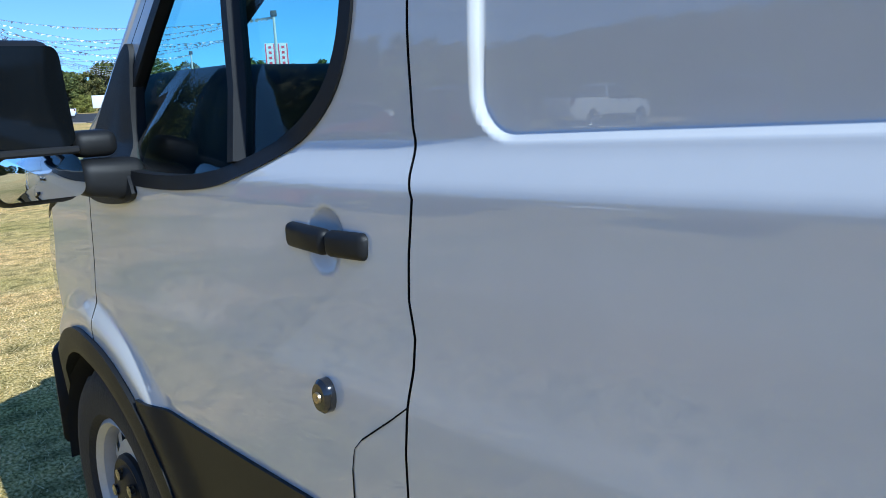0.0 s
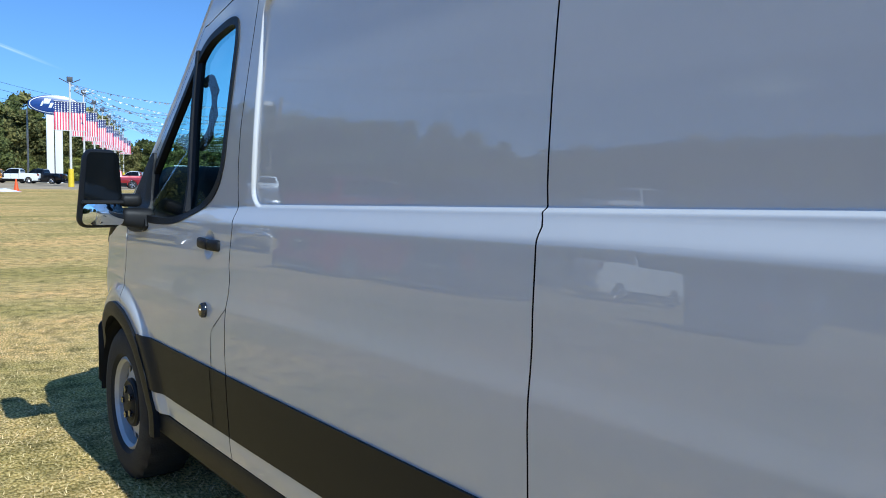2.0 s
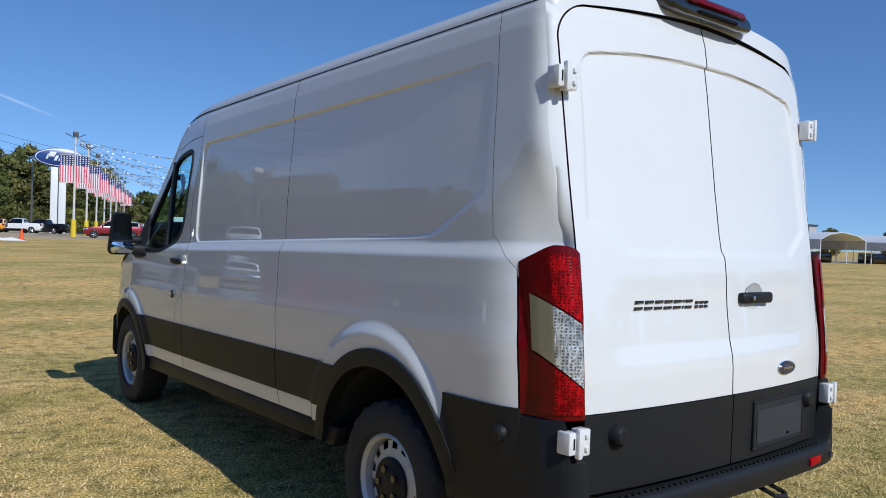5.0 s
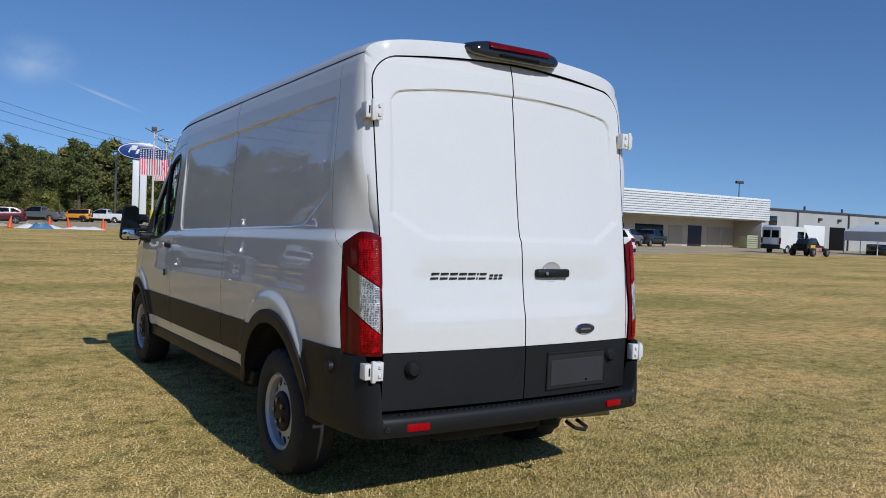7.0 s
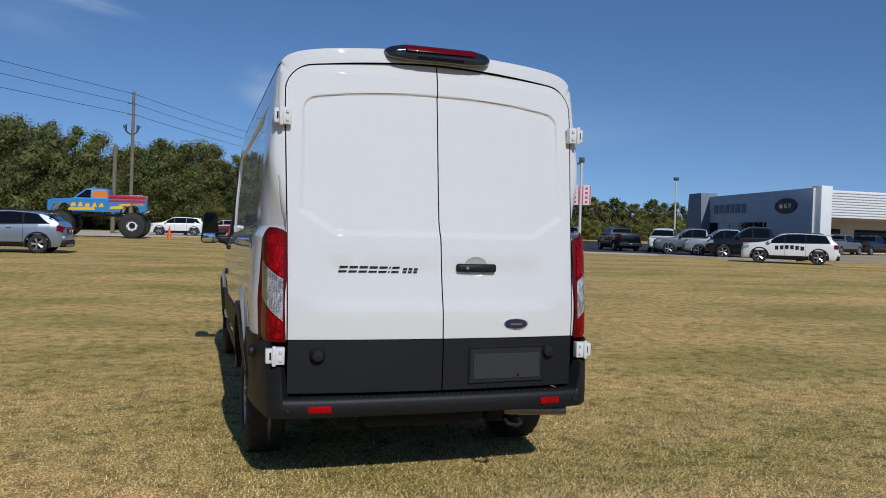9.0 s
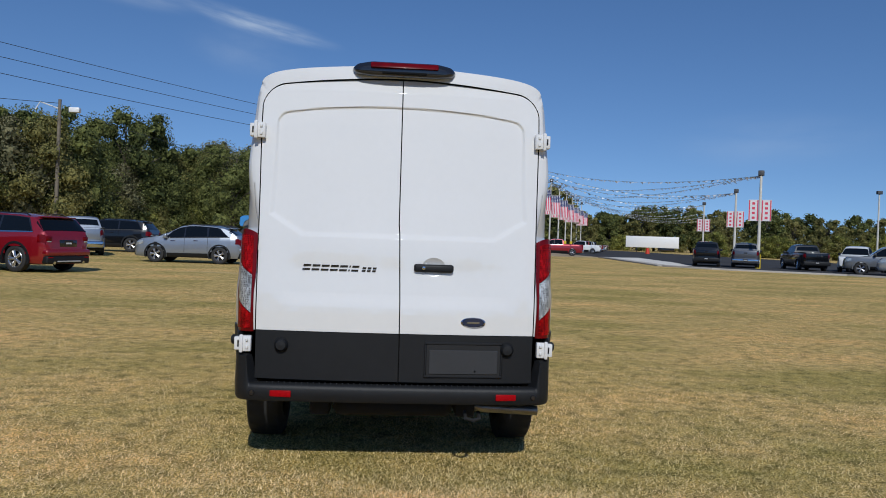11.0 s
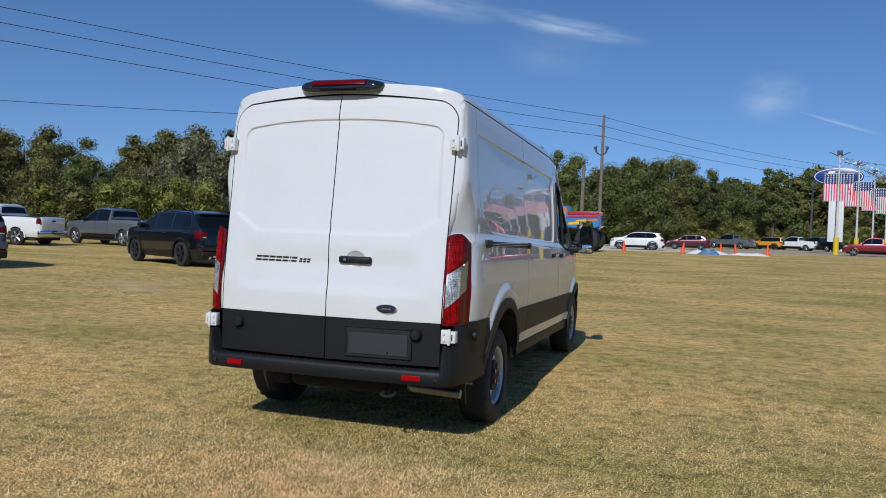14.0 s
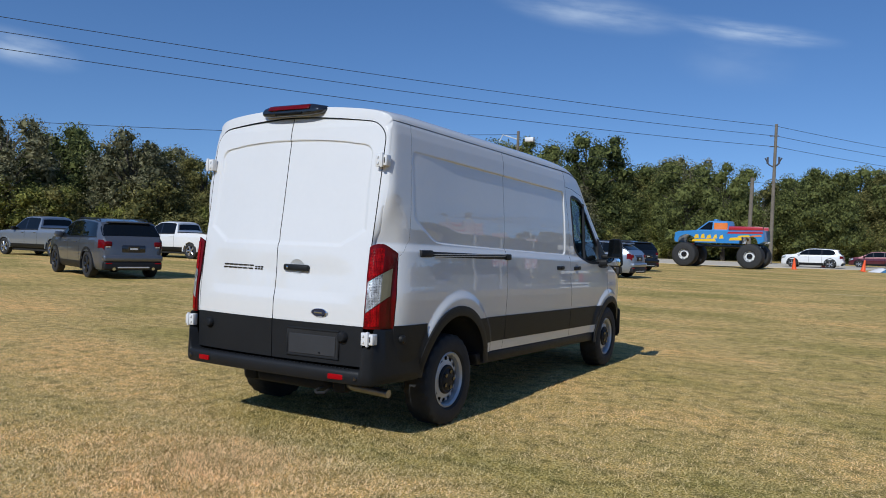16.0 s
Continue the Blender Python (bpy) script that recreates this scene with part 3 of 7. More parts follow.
    if s < 0:
        ky, kz = 3.860, 0.994
        kx = float(side_x(ky, kz))
        bm = turned([(0, .034), (.012, .033), (.018, .026), (.019, .001)], sides=28)
        for v in bm.verts:
            v.co = Vector((-(kx + v.co.x), ky + v.co.y * .62, rz(ky, kz) + v.co.z * .80))
        bmesh.ops.recalc_face_normals(bm, faces=bm.faces)
        lk = part("lock_cover", bm, GLOSSBLK, van, "black oval lock cover with a brass barrel")
        bm = turned([(.018, .009), (.022, .008), (.022, .005), (.020, .001)], sides=18)
        for v in bm.verts:
            v.co = Vector((-(kx + v.co.x), ky + v.co.y, rz(ky, kz) + v.co.z))
        bmesh.ops.recalc_face_normals(bm, faces=bm.faces)
        part("lock_barrel", bm, BRASS, lk)
        # fuel flap outline
        line = [(3.672, 1.022), (3.711, 0.993), (3.78, 0.945), (3.80, 0.925), (3.81, 0.89), (3.814, 0.84), (3.814, 0.80)]
        bm = bmesh.new()
        pr = None
        for y, z in line:
            a = bm.verts.new(side_point(y, z + .003, s, 0.0012)), bm.verts.new(side_point(y + .004, z - .003, s, 0.0012))
            if pr:
                bm.faces.new((pr[0], pr[1], a[1], a[0]))
            pr = a
        part("fuel_flap_seam", bm, GAP, van)
        bm = bmesh.new()
        pr = None
        for z in np.linspace(.585, .80, 5):
            a = bm.verts.new(side_point(3.81, z, s, 0.0095)), bm.verts.new(side_point(3.815, z, s, 0.0095))
            if pr:
                bm.faces.new((pr[0], pr[1], a[1], a[0]))
            pr = a
        part("cladding_seam", bm, GAP, van)
    else:
        # sliding door rail
        zr = 1.312
        bm = prism([(0.72, zr - .020), (2.20, zr - .020), (2.20, zr + .020), (0.72, zr + .020)], float(side_x(1.4, zr)) - .02, float(side_x(1.4, zr)) + .004, "x", 0.003)
        for v in bm.verts:
            v.co.z = rz(v.co.y, v.co.z) - .003
        rail = part("sliding_door_rail", bm, PLASTIC, van, "dark sliding door rail")
        for k in (-.008, .008):
            part("rail_rib", box(.955, .968, 0.88, 2.08, rz(1.4, zr + k) - .003, rz(1.4, zr + k) + .003, .002, 1), STEEL, rail)
        for a, b in ((0.70, 0.86), (2.10, 2.20)):
            part("rail_end_cap", box(.93, .972, a, b, rz(a, zr) - .028, rz(a, zr) + .024, .01, 2), PLASTIC, rail)
    # mirror with upper and lower glass, on its arm
    mir = new("door_mirror")
    mir.parent = van
    mir["label"] = "tall black door mirror with a small wide-angle lower glass"
    def shaped(bm):
        # narrower towards the top, inner edge leaning out
        for v in bm.verts:
            k = np.clip((v.co.z - 1.20) / .31, 0, 1)
            v.co.x += .020 * k * (1.205 - v.co.x) / .17 - .028 * k * (v.co.x - 1.035) / .17
            v.co.x *= s
        bmesh.ops.recalc_face_normals(bm, faces=bm.faces)
        return bm
    bm = box(1.024, 1.212, 4.60, 4.74, 1.200, 1.522, 0.045, 5)
    for v in bm.verts:
        if v.co.y > 4.66:
            v.co.x, v.co.z = 1.115 + (v.co.x - 1.115) * .80, 1.36 + (v.co.z - 1.36) * .86
    part("mirror_housing", shaped(bm), PLASTIC, mir)
    for nm, z0, z1, tilt in (("mirror_glass", 1.314, 1.508, 0.0), ("wide_angle_glass", 1.214, 1.299, 0.012)):
        bm = bmesh.new()
        cx, cz, hw, hh, rr = 1.116, (z0 + z1) / 2, .082, (z1 - z0) / 2, .022
        rim = [(cx + sx * (hw - rr) + rr * math.cos(q), cz + sz * (hh - rr) + rr * math.sin(q)) for sx, sz, q0 in ((1, 1, 0), (-1, 1, 90), (-1, -1, 180), (1, -1, 270)) for q in [radians(q0 + 18 * i) for i in range(6)]]
        rings = [[bm.verts.new((cx + (x_ - cx) * f, 0, cz + (z_ - cz) * f)) for x_, z_ in rim] for f in (1, .75, .5, .25)]
        mid = bm.verts.new((cx, 0, cz))
        for i in range(len(rim)):
            j = (i + 1) % len(rim)
            for p, q in zip(rings, rings[1:]):
                bm.faces.new((p[i], p[j], q[j], q[i]))
            bm.faces.new((rings[-1][i], rings[-1][j], mid))
        for v in bm.verts:
            r2 = (v.co.x - 1.115) ** 2 + (v.co.z - (z0 + z1) / 2) ** 2
            v.co.y = 4.596 - tilt * .6 + (v.co.x - 1.115) * (0.02 if tilt else 0.03) + r2 * (1.1 if tilt else 0.05)
        # upper glass has its dark reflection as colour, the lower one really mirrors
        part(nm, shaped(bm), MIRROR if tilt else DARKREFLECTION, mir, "curved mirror glass" if tilt else "")
    part("mirror_rib", shaped(box(1.03, 1.205, 4.588, 4.61, 1.299, 1.314, .004, 1)), PLASTIC, mir)
    bm = box(.955, 1.045, 4.60, 4.69, 1.287, 1.342, .022, 4)
    for v in bm.verts:
        v.co.x *= s
    bmesh.ops.recalc_face_normals(bm, faces=bm.faces)
    part("mirror_knuckle", bm, PLASTIC, mir)
    bm = box(.90, 1.045, 4.59, 4.68, 1.205, 1.283, .028, 4)
    for v in bm.verts:
        k = np.clip((1.0 - v.co.x) / .09, 0, 1)
        v.co.z = 1.244 + (v.co.z - 1.244) * (1 + .25 * k) - .012 * k
        v.co.x *= s
    bmesh.ops.recalc_face_normals(bm, faces=bm.faces)
    part("mirror_arm", bm, PLASTIC, mir)
    sail = ring_round([(4.54, 1.245), (4.70, 1.225), (4.86, 1.235), (4.93, 1.31), (4.90, 1.37), (4.80, 1.46), (4.70, 1.56), (4.64, 1.58), (4.64, 1.46), (4.63, 1.36), (4.60, 1.30)], 60)
    cy, cz = float(sail[:, 0].mean()), float(sail[:, 1].mean())
    V = [side_point(y, z, s, .012) for y, z in sail] + [side_point(y, z, s, -.02) for y, z in sail]
    mid = [side_point(cy + (y - cy) * .5, cz + (z - cz) * .5, s, .016) for y, z in sail]
    V += mid + [side_point(cy, cz, s, .016)]
    F = []
    for i in range(60):
        j = (i + 1) % 60
        F += [(i, j, 120 + j, 120 + i), (120 + i, 120 + j, 180), (60 + i, 60 + j, j, i)]
    obj("mirror_sail", V, F if s < 0 else [f[::-1] for f in F], PLASTIC, mir)
    # grab handle inside the front pillar
    grab = [side_point(y, z, s, -.075) for y, z in ((4.36, 1.84), (4.28, 1.85), (4.215, 1.80), (4.19, 1.70), (4.22, 1.62), (4.30, 1.58))]
    part("grab_handle", tube(grab, .018, 8), INTERIOR, van, "black inner grab handle")
    # painted A-pillar and the black screen seal beside it
    pts = [side_point(y, float(top_z(y)) - .016, s, -.016) for y in np.linspace(4.02, 4.98, 16)]
    part("a_pillar", tube(pts, .020, 10), PAINT, van)
    pts = [side_point(y, float(top_z(y)) + .004, s, -.022) for y in np.linspace(4.16, 4.98, 14)]
    part("screen_seal", tube(pts, .007, 6), GAP, van, "black windscreen seal")

# roof skin
def roof_point(a, u):
    """Half of the roof: a from the middle to the gutter, u from the rear edge forward."""
    yb = float(rear_y(2.27)) + .010 + .058 * a ** 6
    y = yb + (4.24 - yb) * u
    zt = float(top_z(y)) + .003
    hc = np.interp(y, [0, .38, .5, .75, 3.0, 3.4, 3.8, 4.24], [2.345, 2.36, 2.385, 2.41, 2.42, 2.415, 2.388, 2.14])
    return a * (float(side_x(max(y, .42), zt - .03)) - .008), y, hc - (hc - zt) * (.52 * a ** 1.7 + .48 * (1 - (1 - a ** 13) ** .55))


ny, ns = 90, 60
V = []
for i in range(ny):
    u = i / (ny - 1)
    for j in range(ns):
        sgn = math.sin(math.pi / 2 * (-1 + 2 * j / (ns - 1)))
        x, y, z = roof_point(abs(sgn), u)
        V.append((math.copysign(x, sgn), y, rz(y, z)))
F = [(i * ns + j, i * ns + j + 1, (i + 1) * ns + j + 1, (i + 1) * ns + j) for i in range(ny - 1) for j in range(ns - 1)]
obj("roof_skin", V, F, PAINT, van, sharp=60)
for s in (-1, 1):
    pts = [(s * (float(side_x(max(y, .42), 2.235 if y < 3.5 else float(top_z(y)) - .01)) - .006), y, rz(y, float(top_z(y)) + .003)) for y in np.linspace(.56, 4.2, 40)]
    part("roof_gutter", tube(pts, .0028, 6), GAP, van)

# windscreen and nose
V, F = [], []
for i in range(16):
    u = i / 15
    for j in range(25):
        sgn = -1 + j / 12
        y = 4.22 + u * 0.98
        zt = float(top_z(y)) + .01
        x = (float(side_x(y, zt)) - .02) * sgn
        V.append((x, y + (1 - sgn * sgn) * (.10 + .16 * u), rz(y, zt)))
F = [(i * 25 + j, i * 25 + j + 1, (i + 1) * 25 + j + 1, (i + 1) * 25 + j) for i in range(15) for j in range(24)]
g = obj("windscreen", V, F, CARGLASS, van)
g.visible_shadow = False
V = []
for i in range(14):
    u = i / 13
    for j in range(25):
        sgn = -1 + j / 12
        y = 5.18 + u * 0.70
        zt = np.interp(y, [4.87, 5.2, 5.6, 5.9], [1.36, 1.245, 1.125, 0.985])
        x = (float(side_x(y, min(zt, 1.2)))) * sgn
        V.append((x, y + (1 - sgn * sgn) * .12, rz(y, zt + .05 * (1 - sgn ** 4))))
obj("bonnet", V, [(i * 25 + j, i * 25 + j + 1, (i + 1) * 25 + j + 1, (i + 1) * 25 + j) for i in range(13) for j in range(24)], PAINT, van)
part("grille", box(-.55, .55, 5.72, 5.98, .62, .98, .05, 3), PLASTIC, van)
part("front_bumper", prism([(-.93, 5.50), (-.72, 5.86), (-.3, 6.02), (.3, 6.02), (.72, 5.86), (.93, 5.50)], .32, .66, "z", .03), PLASTIC, van)
for s in (-1, 1):
    part("headlight", box(min(s * .48, s * .72), max(s * .48, s * .72), 5.55, 5.78, .84, 1.02, .05, 3), CLEARLENS, van)

# cab interior
part("cab_floor", box(-.86, .86, 3.3, 5.1, .46, .52, 0), INTERIOR, van)
part("bulkhead", box(-.84, .84, 3.02, 3.06, .46, 2.1, 0), INTERIOR, van)
part("dashboard", box(-.82, .82, 4.44, 4.98, .85, 1.465, .09, 4), INTERIOR, van)
part("headliner", box(-.70, .70, 3.05, 4.05, 2.06, 2.09, 0), INTERIOR, van)
for s in (-1, 1):
    seat = new("cab_seat")
    seat.parent = van
    part("seat_cushion", box(s * .45 - .25, s * .45 + .25, 3.55, 4.05, .75, .95, .06, 3), INTERIOR, seat)
    bm = box(s * .45 - .24, s * .45 + .24, 3.42, 3.58, .92, 1.55, .06, 3)
    part("backrest", bm, INTERIOR, seat)
    part("headrest", box(s * .45 - .13, s * .45 + .13, 3.42, 3.53, 1.58, 1.78, .05, 3), INTERIOR, seat)
a = [Vector((-.45 + .19 * math.cos(t), 4.28 - .10 * math.sin(t), 1.38 + .165 * math.sin(t))) for t in np.linspace(0, 2 * math.pi, 33)]
sw = part("steering_wheel", tube(a, .017, 8, caps=False), INTERIOR, van)
part("steering_column", tube([(-.45, 4.29, 1.37), (-.45, 4.55, 1.24)], [.07, .05], 10), INTERIOR, sw)
part("bulkhead_rear_shell", box(-.84, .84, 4.9, 5.2, .5, .9, .02), INTERIOR, van)
part("underbody_floor", box(-.80, .80, .35, 5.5, .40, .50, .01), UNDER, van)
for s in (-1, 1):
    part("axle", tube([(0, REAR_HUB if s < 0 else FRONT_HUB, .36), (.72, REAR_HUB if s < 0 else FRONT_HUB, .36)], .05, 10), UNDER, van)
    part("axle", tube([(0, REAR_HUB if s < 0 else FRONT_HUB, .36), (-.72, REAR_HUB if s < 0 else FRONT_HUB, .36)], .05, 10), UNDER, van)
# unseen rails and blocks, added to keep light from the ground below
for s in (-1, 1):
    part("chassis_rail", box(min(s * .38, s * .50), max(s * .38, s * .50), .45, 5.4, .30, .42, .02), UNDER, van)
part("fuel_tank", box(-.78, -.10, 2.3, 3.7, .25, .42, .06, 3), UNDER, van)
part("transmission", box(-.18, .22, 3.6, 5.2, .26, .42, .05, 2), UNDER, van)
part("spare_carrier", box(-.36, .36, .42, 1.02, .30, .42, .08, 3), UNDER, van)
part("exhaust_pipe", tube([(.30, 1.2, .38), (.36, .75, .37), (.46, .52, .366), (.56, .47, .362), (.885, .455, .352)], .030, 14), ZINC, van, "dull steel exhaust tailpipe")
part("tow_eye", tube([(.42, .30, .37), (.42, .22, .35), (.46, .19, .345), (.50, .22, .35), (.50, .30, .37)], .011, 8), UNDER, van)


# ---- rear doors ----
def crown(x):
    return 0.052 * (np.abs(x) / 0.8) ** 2.2


def seam_x(z):
    return np.interp(z, [.45, .75, .98, 1.10, 1.25, 1.36, 1.42, 2.3], [.019, .018, .015, .011, .006, .003, -.002, -.004])


def door_edge(z):
    return np.interp(z, [.45, .80, 1.4, 1.95, 2.10, 2.17, 2.215, 2.24], [.798, .799, .807, .820, .81, .78, .72, .64])


def door_top_x(x):
    return 2.278 - 0.058 * (np.abs(x) / .78) ** 1.7


def door_line(x):
    """Height of the doors' upper edge, rounded at the outer corners."""
    t = np.clip((np.abs(x) - .69) / .132, 0, 1)
    return door_top_x(x) - .125 * (1 - np.sqrt(1 - t * t))


def rear_surface(x, z):
    y = rear_y(z) + crown(x)
    # recessed upper panel with chamfered lower corners
    a = np.abs(x)
    d = roundbox(a, z, -1.0, 0.748 - 0.02 * np.clip((z - 1.6) / .5, -1, 1), 1.335, 2.112 - 0.055 * (a / .72) ** 2.4, 0.06)
    d = np.maximum(d, ((a - 0.56) * 0.62 + (1.335 - z)) / 1.18 + 0.0)
    wide = 0.030 - 0.023 * smooth01(z, 1.7, 2.03)
    y = y + 0.013 * (1 - smooth01(d / wide, -1.0, 0.2))
    # hollow across the middle and a ridge under it
    y = y + 0.010 * smooth01(z, .93, 1.02) * (1 - smooth01(z, 1.12, 1.30)) * (1 - smooth01(a, .55, .74))
    return y


def rear_panel(name, s, z0, z1, material, parent, out=0.0, label="", topped=False):
    nx, nz = 80, 250
    V = []
    for j in range(-1, nz + 1):
        for i in range(-1, nx + 1):
            u, v = min(max(i / (nx - 1), 0), 1), min(max(j / (nz - 1), 0), 1)
            u = 1 - (1 - u) ** 1.6
            xe = .8215 * u
            top = float(door_line(xe)) if topped else z1
            z = z0 + (top - z0) * v
            a, b = float(seam_x(z)) + s * .0034, s * float(door_edge(min(z, 1.95)))
            x = a + (b - a) * u
            y = float(rear_surface(x, z)) - out
            if i in (-1, nx) or j in (-1, nz):
                y += 0.035
            V.append((x, y, rz(y, z)))
    n = nx + 2
    F = [(j * n + i, j * n + i + 1, (j + 1) * n + i + 1, (j + 1) * n + i) for j in range(nz + 1) for i in range(n - 1)]
    if s < 0:
        F = [f[::-1] for f in F]
    ob = obj(name, V, F, material, parent, label, sharp=50)
    # door rims carry the same painted seam shade
    if material is PAINT:
        ob.data.materials.append(GAP)
        for p in ob.data.polygons:
            j, i = divmod(p.index, n - 1)
            p.material_index = int(i in (0, n - 2) or j in (0, nz))
    return ob


# near-black sheet behind the doors gives their gaps a shaded look
V = [(x, float(rear_y(z)) + float(crown(x)) + .045, rz(.3, z)) for z in np.linspace(.50, 2.22, 24) for x in np.linspace(-.80, .80, 24)]
obj("door_aperture", V, [(j * 24 + i, j * 24 + i + 1, (j + 1) * 24 + i + 1, (j + 1) * 24 + i) for j in range(23) for i in range(23)], GAP, van)
# one frame round the doors, from the shut line to the corner pillars and the roof
half = []
for z in np.linspace(.79, 2.085, 60):
    e = float(door_edge(min(z, 1.95))) + .0068
    ye = float(pillar_end(z))
    half.append(((e, float(rear_surface(e, z)) + .001, z), (max(float(side_x(ye, z)), e + .002), ye, z)))
outer = [(float(side_x(pillar_end(z), z)), float(pillar_end(z)), z) for z in np.linspace(2.09, 2.238, 12)]
outer += [roof_point(a, 0) for a in 1 - np.linspace(0, 1, 15) ** 1.6 * .2]
inner = []
for k in range(27):
    g = k / 26 * math.pi / 2
    x = .69 + .1368 * math.cos(g)
    z = float(door_top_x(min(x, .82))) - .125 + .1318 * math.sin(g)
    inner.append((x, float(rear_surface(x, min(z, 2.2))) + .002, z))
half += list(zip(inner, outer))
for k in range(1, 31):
    u = 1 - k / 30
    x, a = .69 * u, .8 * u
    z = float(door_top_x(x)) + .0068
    half.append(((x, float(rear_surface(x, min(z, 2.2))) + .002, z), roof_point(a, 0)))
V, F = [], []
for s in (1, -1):
    for d, o in (half if s > 0 else half[-2::-1]):
        m = ((d[0] + o[0]) / 2 + .002, (d[1] + o[1]) / 2 - .004, (d[2] + o[2]) / 2 + (.003 if d[2] > 2.05 else 0))
        for x, y, z in ((d[0], d[1] + .035, d[2]), d, m, o, (o[0] - .001, o[1] + .006, o[2])):
            V.append((s * x, y, rz(y, z)))
F = [(i * 5 + k, i * 5 + k + 1, i * 5 + 6 + k, i * 5 + 5 + k) for i in range(len(V) // 5 - 1) for k in range(4)]
ob = obj("rear_door_frame", V, F, PAINT, van, sharp=60)
# inner lip of the frame coloured as shade too
ob.data.materials.append(GAP)
for p in ob.data.polygons:
    p.material_index = int(p.index % 4 == 0)

for s in (-1, 1):
    door = new("rear_door")
    door.parent = van
    door["label"] = "closed white rear cargo door with a recessed upper panel"
    rear_panel("door_skin", s, .792, 2.25, PAINT, door, topped=True)
    rear_panel("door_cladding", s, .515, .788, PLASTIC, door, out=0.006, label="black plastic lower door cladding")
    # hinges
    for z, mt in ((1.945, PAINT), (0.715, PAINT)):
        h = bmesh.new()
        y = float(rear_y(z)) + .035
        box(.795, .845, y - .035, y + .012, z - .045, z + .045, .006, 2, h)
        box(.85, .885 if z > 1 else .89, y - .028, y + .03, z - .038, z + .038, .006, 2, h)
        box(.838, .860, y - .045, y - .020, z - .052, z + .052, .008, 2, h)
        box(.81, .825, y - .043, y - .03, z - .03, z - .012, .003, 1, h)
        box(.81, .825, y - .043, y - .03, z + .012, z + .03, .003, 1, h)
        shift = 0.0 if z > 1 else .022
        for v in h.verts:
            v.co.x = s * (v.co.x + shift)
            v.co.z = rz(v.co.y, v.co.z)
        bmesh.ops.recalc_face_normals(h, faces=h.faces)
        hg = part("door_hinge", h, mt, door, "white exposed door hinge")
        for dz in (-.022, .022):
            part("hinge_bolt", turned([(y - .036, .008), (y - .041, .007), (y - .041, .001)], axis="y", sides=6), STEEL, hg).matrix_basis = Matrix.Translation((s * (.818 + shift), 0, rz(y, z) + dz))
        part("hinge_slot", box(min(s * (.862 + shift), s * (.872 + shift)), max(s * (.862 + shift), s * (.872 + shift)), y - .0292, y - .02, rz(y, z) - .02, rz(y, z) + .02, .002, 1), GAP, hg)
    # tail lamp
    lamp = new("tail_lamp")
    lamp.parent = van
    lamp["label"] = "tall red tail lamp with a clear reversing section"

    def lamp_grid(z0f, z1f, u0, u1, out, nx=12, nz=20):
        V = []
        for j in range(nz):
            for i in range(nx):
                u, v = u0 + (u1 - u0) * i / (nx - 1), j / (nz - 1)
                z = z0f(u) + (z1f(u) - z0f(u)) * v
                # follow the rounded corner from the door to the quarter panel
                us_ = [0, .03, .14, .30, .46, .62, .80, 1.0]
                d_ = float(np.interp(u, us_, [.066, .036, .030, .038, .056, .088, .142, .224]))
                xx = max(float(np.interp(u, us_, [.806, .8065, .830, .860, .884, .902, .914, .922])), float(side_x(float(rear_y(z)) + d_, z)) + .003)
                bend = min(u / .6, 1)
                y = float(rear_y(z)) + d_ - out * (1 - bend)
                V.append((s * (xx + out * bend), y, rz(y, z)))
        F = [(j * nx + i, j * nx + i + 1, (j + 1) * nx + i + 1, (j + 1) * nx + i) for j in range(nz - 1) for i in range(nx - 1)]
        return V, ([f[::-1] for f in F] if s < 0 else F)
    hi = lambda u: 1.366 - .034 * (abs(u - .55) / .55) ** 3 if u < .55 else 1.366 - .06 * ((u - .55) / .45) ** 1.4
    V, F = lamp_grid(lambda u: .782, hi, 0, 1, 0.0, 24, 30)
    obj("lamp_housing", V, F, REDLENS, lamp)
    for nm, lo, top, m, lab in (("brake_lens", lambda u: 1.092 + .13 * u, lambda u: hi(u) - .030, (REDCELL, REDLENS), "ribbed red brake lens"), ("reversing_lens", lambda u: .868 + .16 * u, lambda u: 1.085 + .13 * u, (CLEARCELL, KHAKI), "clear reversing lens"), ("indicator_lens", lambda u: .800, lambda u: .861 + .16 * u, (REDCELL, REDLENS), "")):
        for (u0, u1), mm in zip(((.13, .60), (.602, .88)), m):
            V, F = lamp_grid(lo, top, u0, u1, 0.006)
            obj(nm, V, F, mm, lamp, lab)
# door handle, badges, parking sensors, plate recess
hx, hz = .205, 1.178
yb = float(rear_surface(np.array(hx), np.array(hz)))
bm = turned([(0, .001), (-.002, .05), (.003, .064)], axis="y", sides=32)
for v in bm.verts:
    v.co = Vector((hx + v.co.x * 1.05, yb - .002 - v.co.y, rz(.2, hz) + v.co.z * .85))
part("handle_cup", bm, STEEL, van, "shaded dish behind the rear handle")
bm = box(hx - .115, hx + .115, yb - .042, yb - .008, rz(.2, hz) - .030, rz(.2, hz) + .016, .014, 3)
for v in bm.verts:
    v.co.y += ((v.co.x - hx) / .115) ** 2 * .014
part("rear_door_handle", bm, PLASTIC, van, "black rear door handle")
part("rear_lock", turned([(yb - .045, .010), (yb - .047, .001)], axis="y", sides=14), CHROME, van).matrix_basis = Matrix.Translation((hx - .06, 0, rz(.2, hz) - .006))
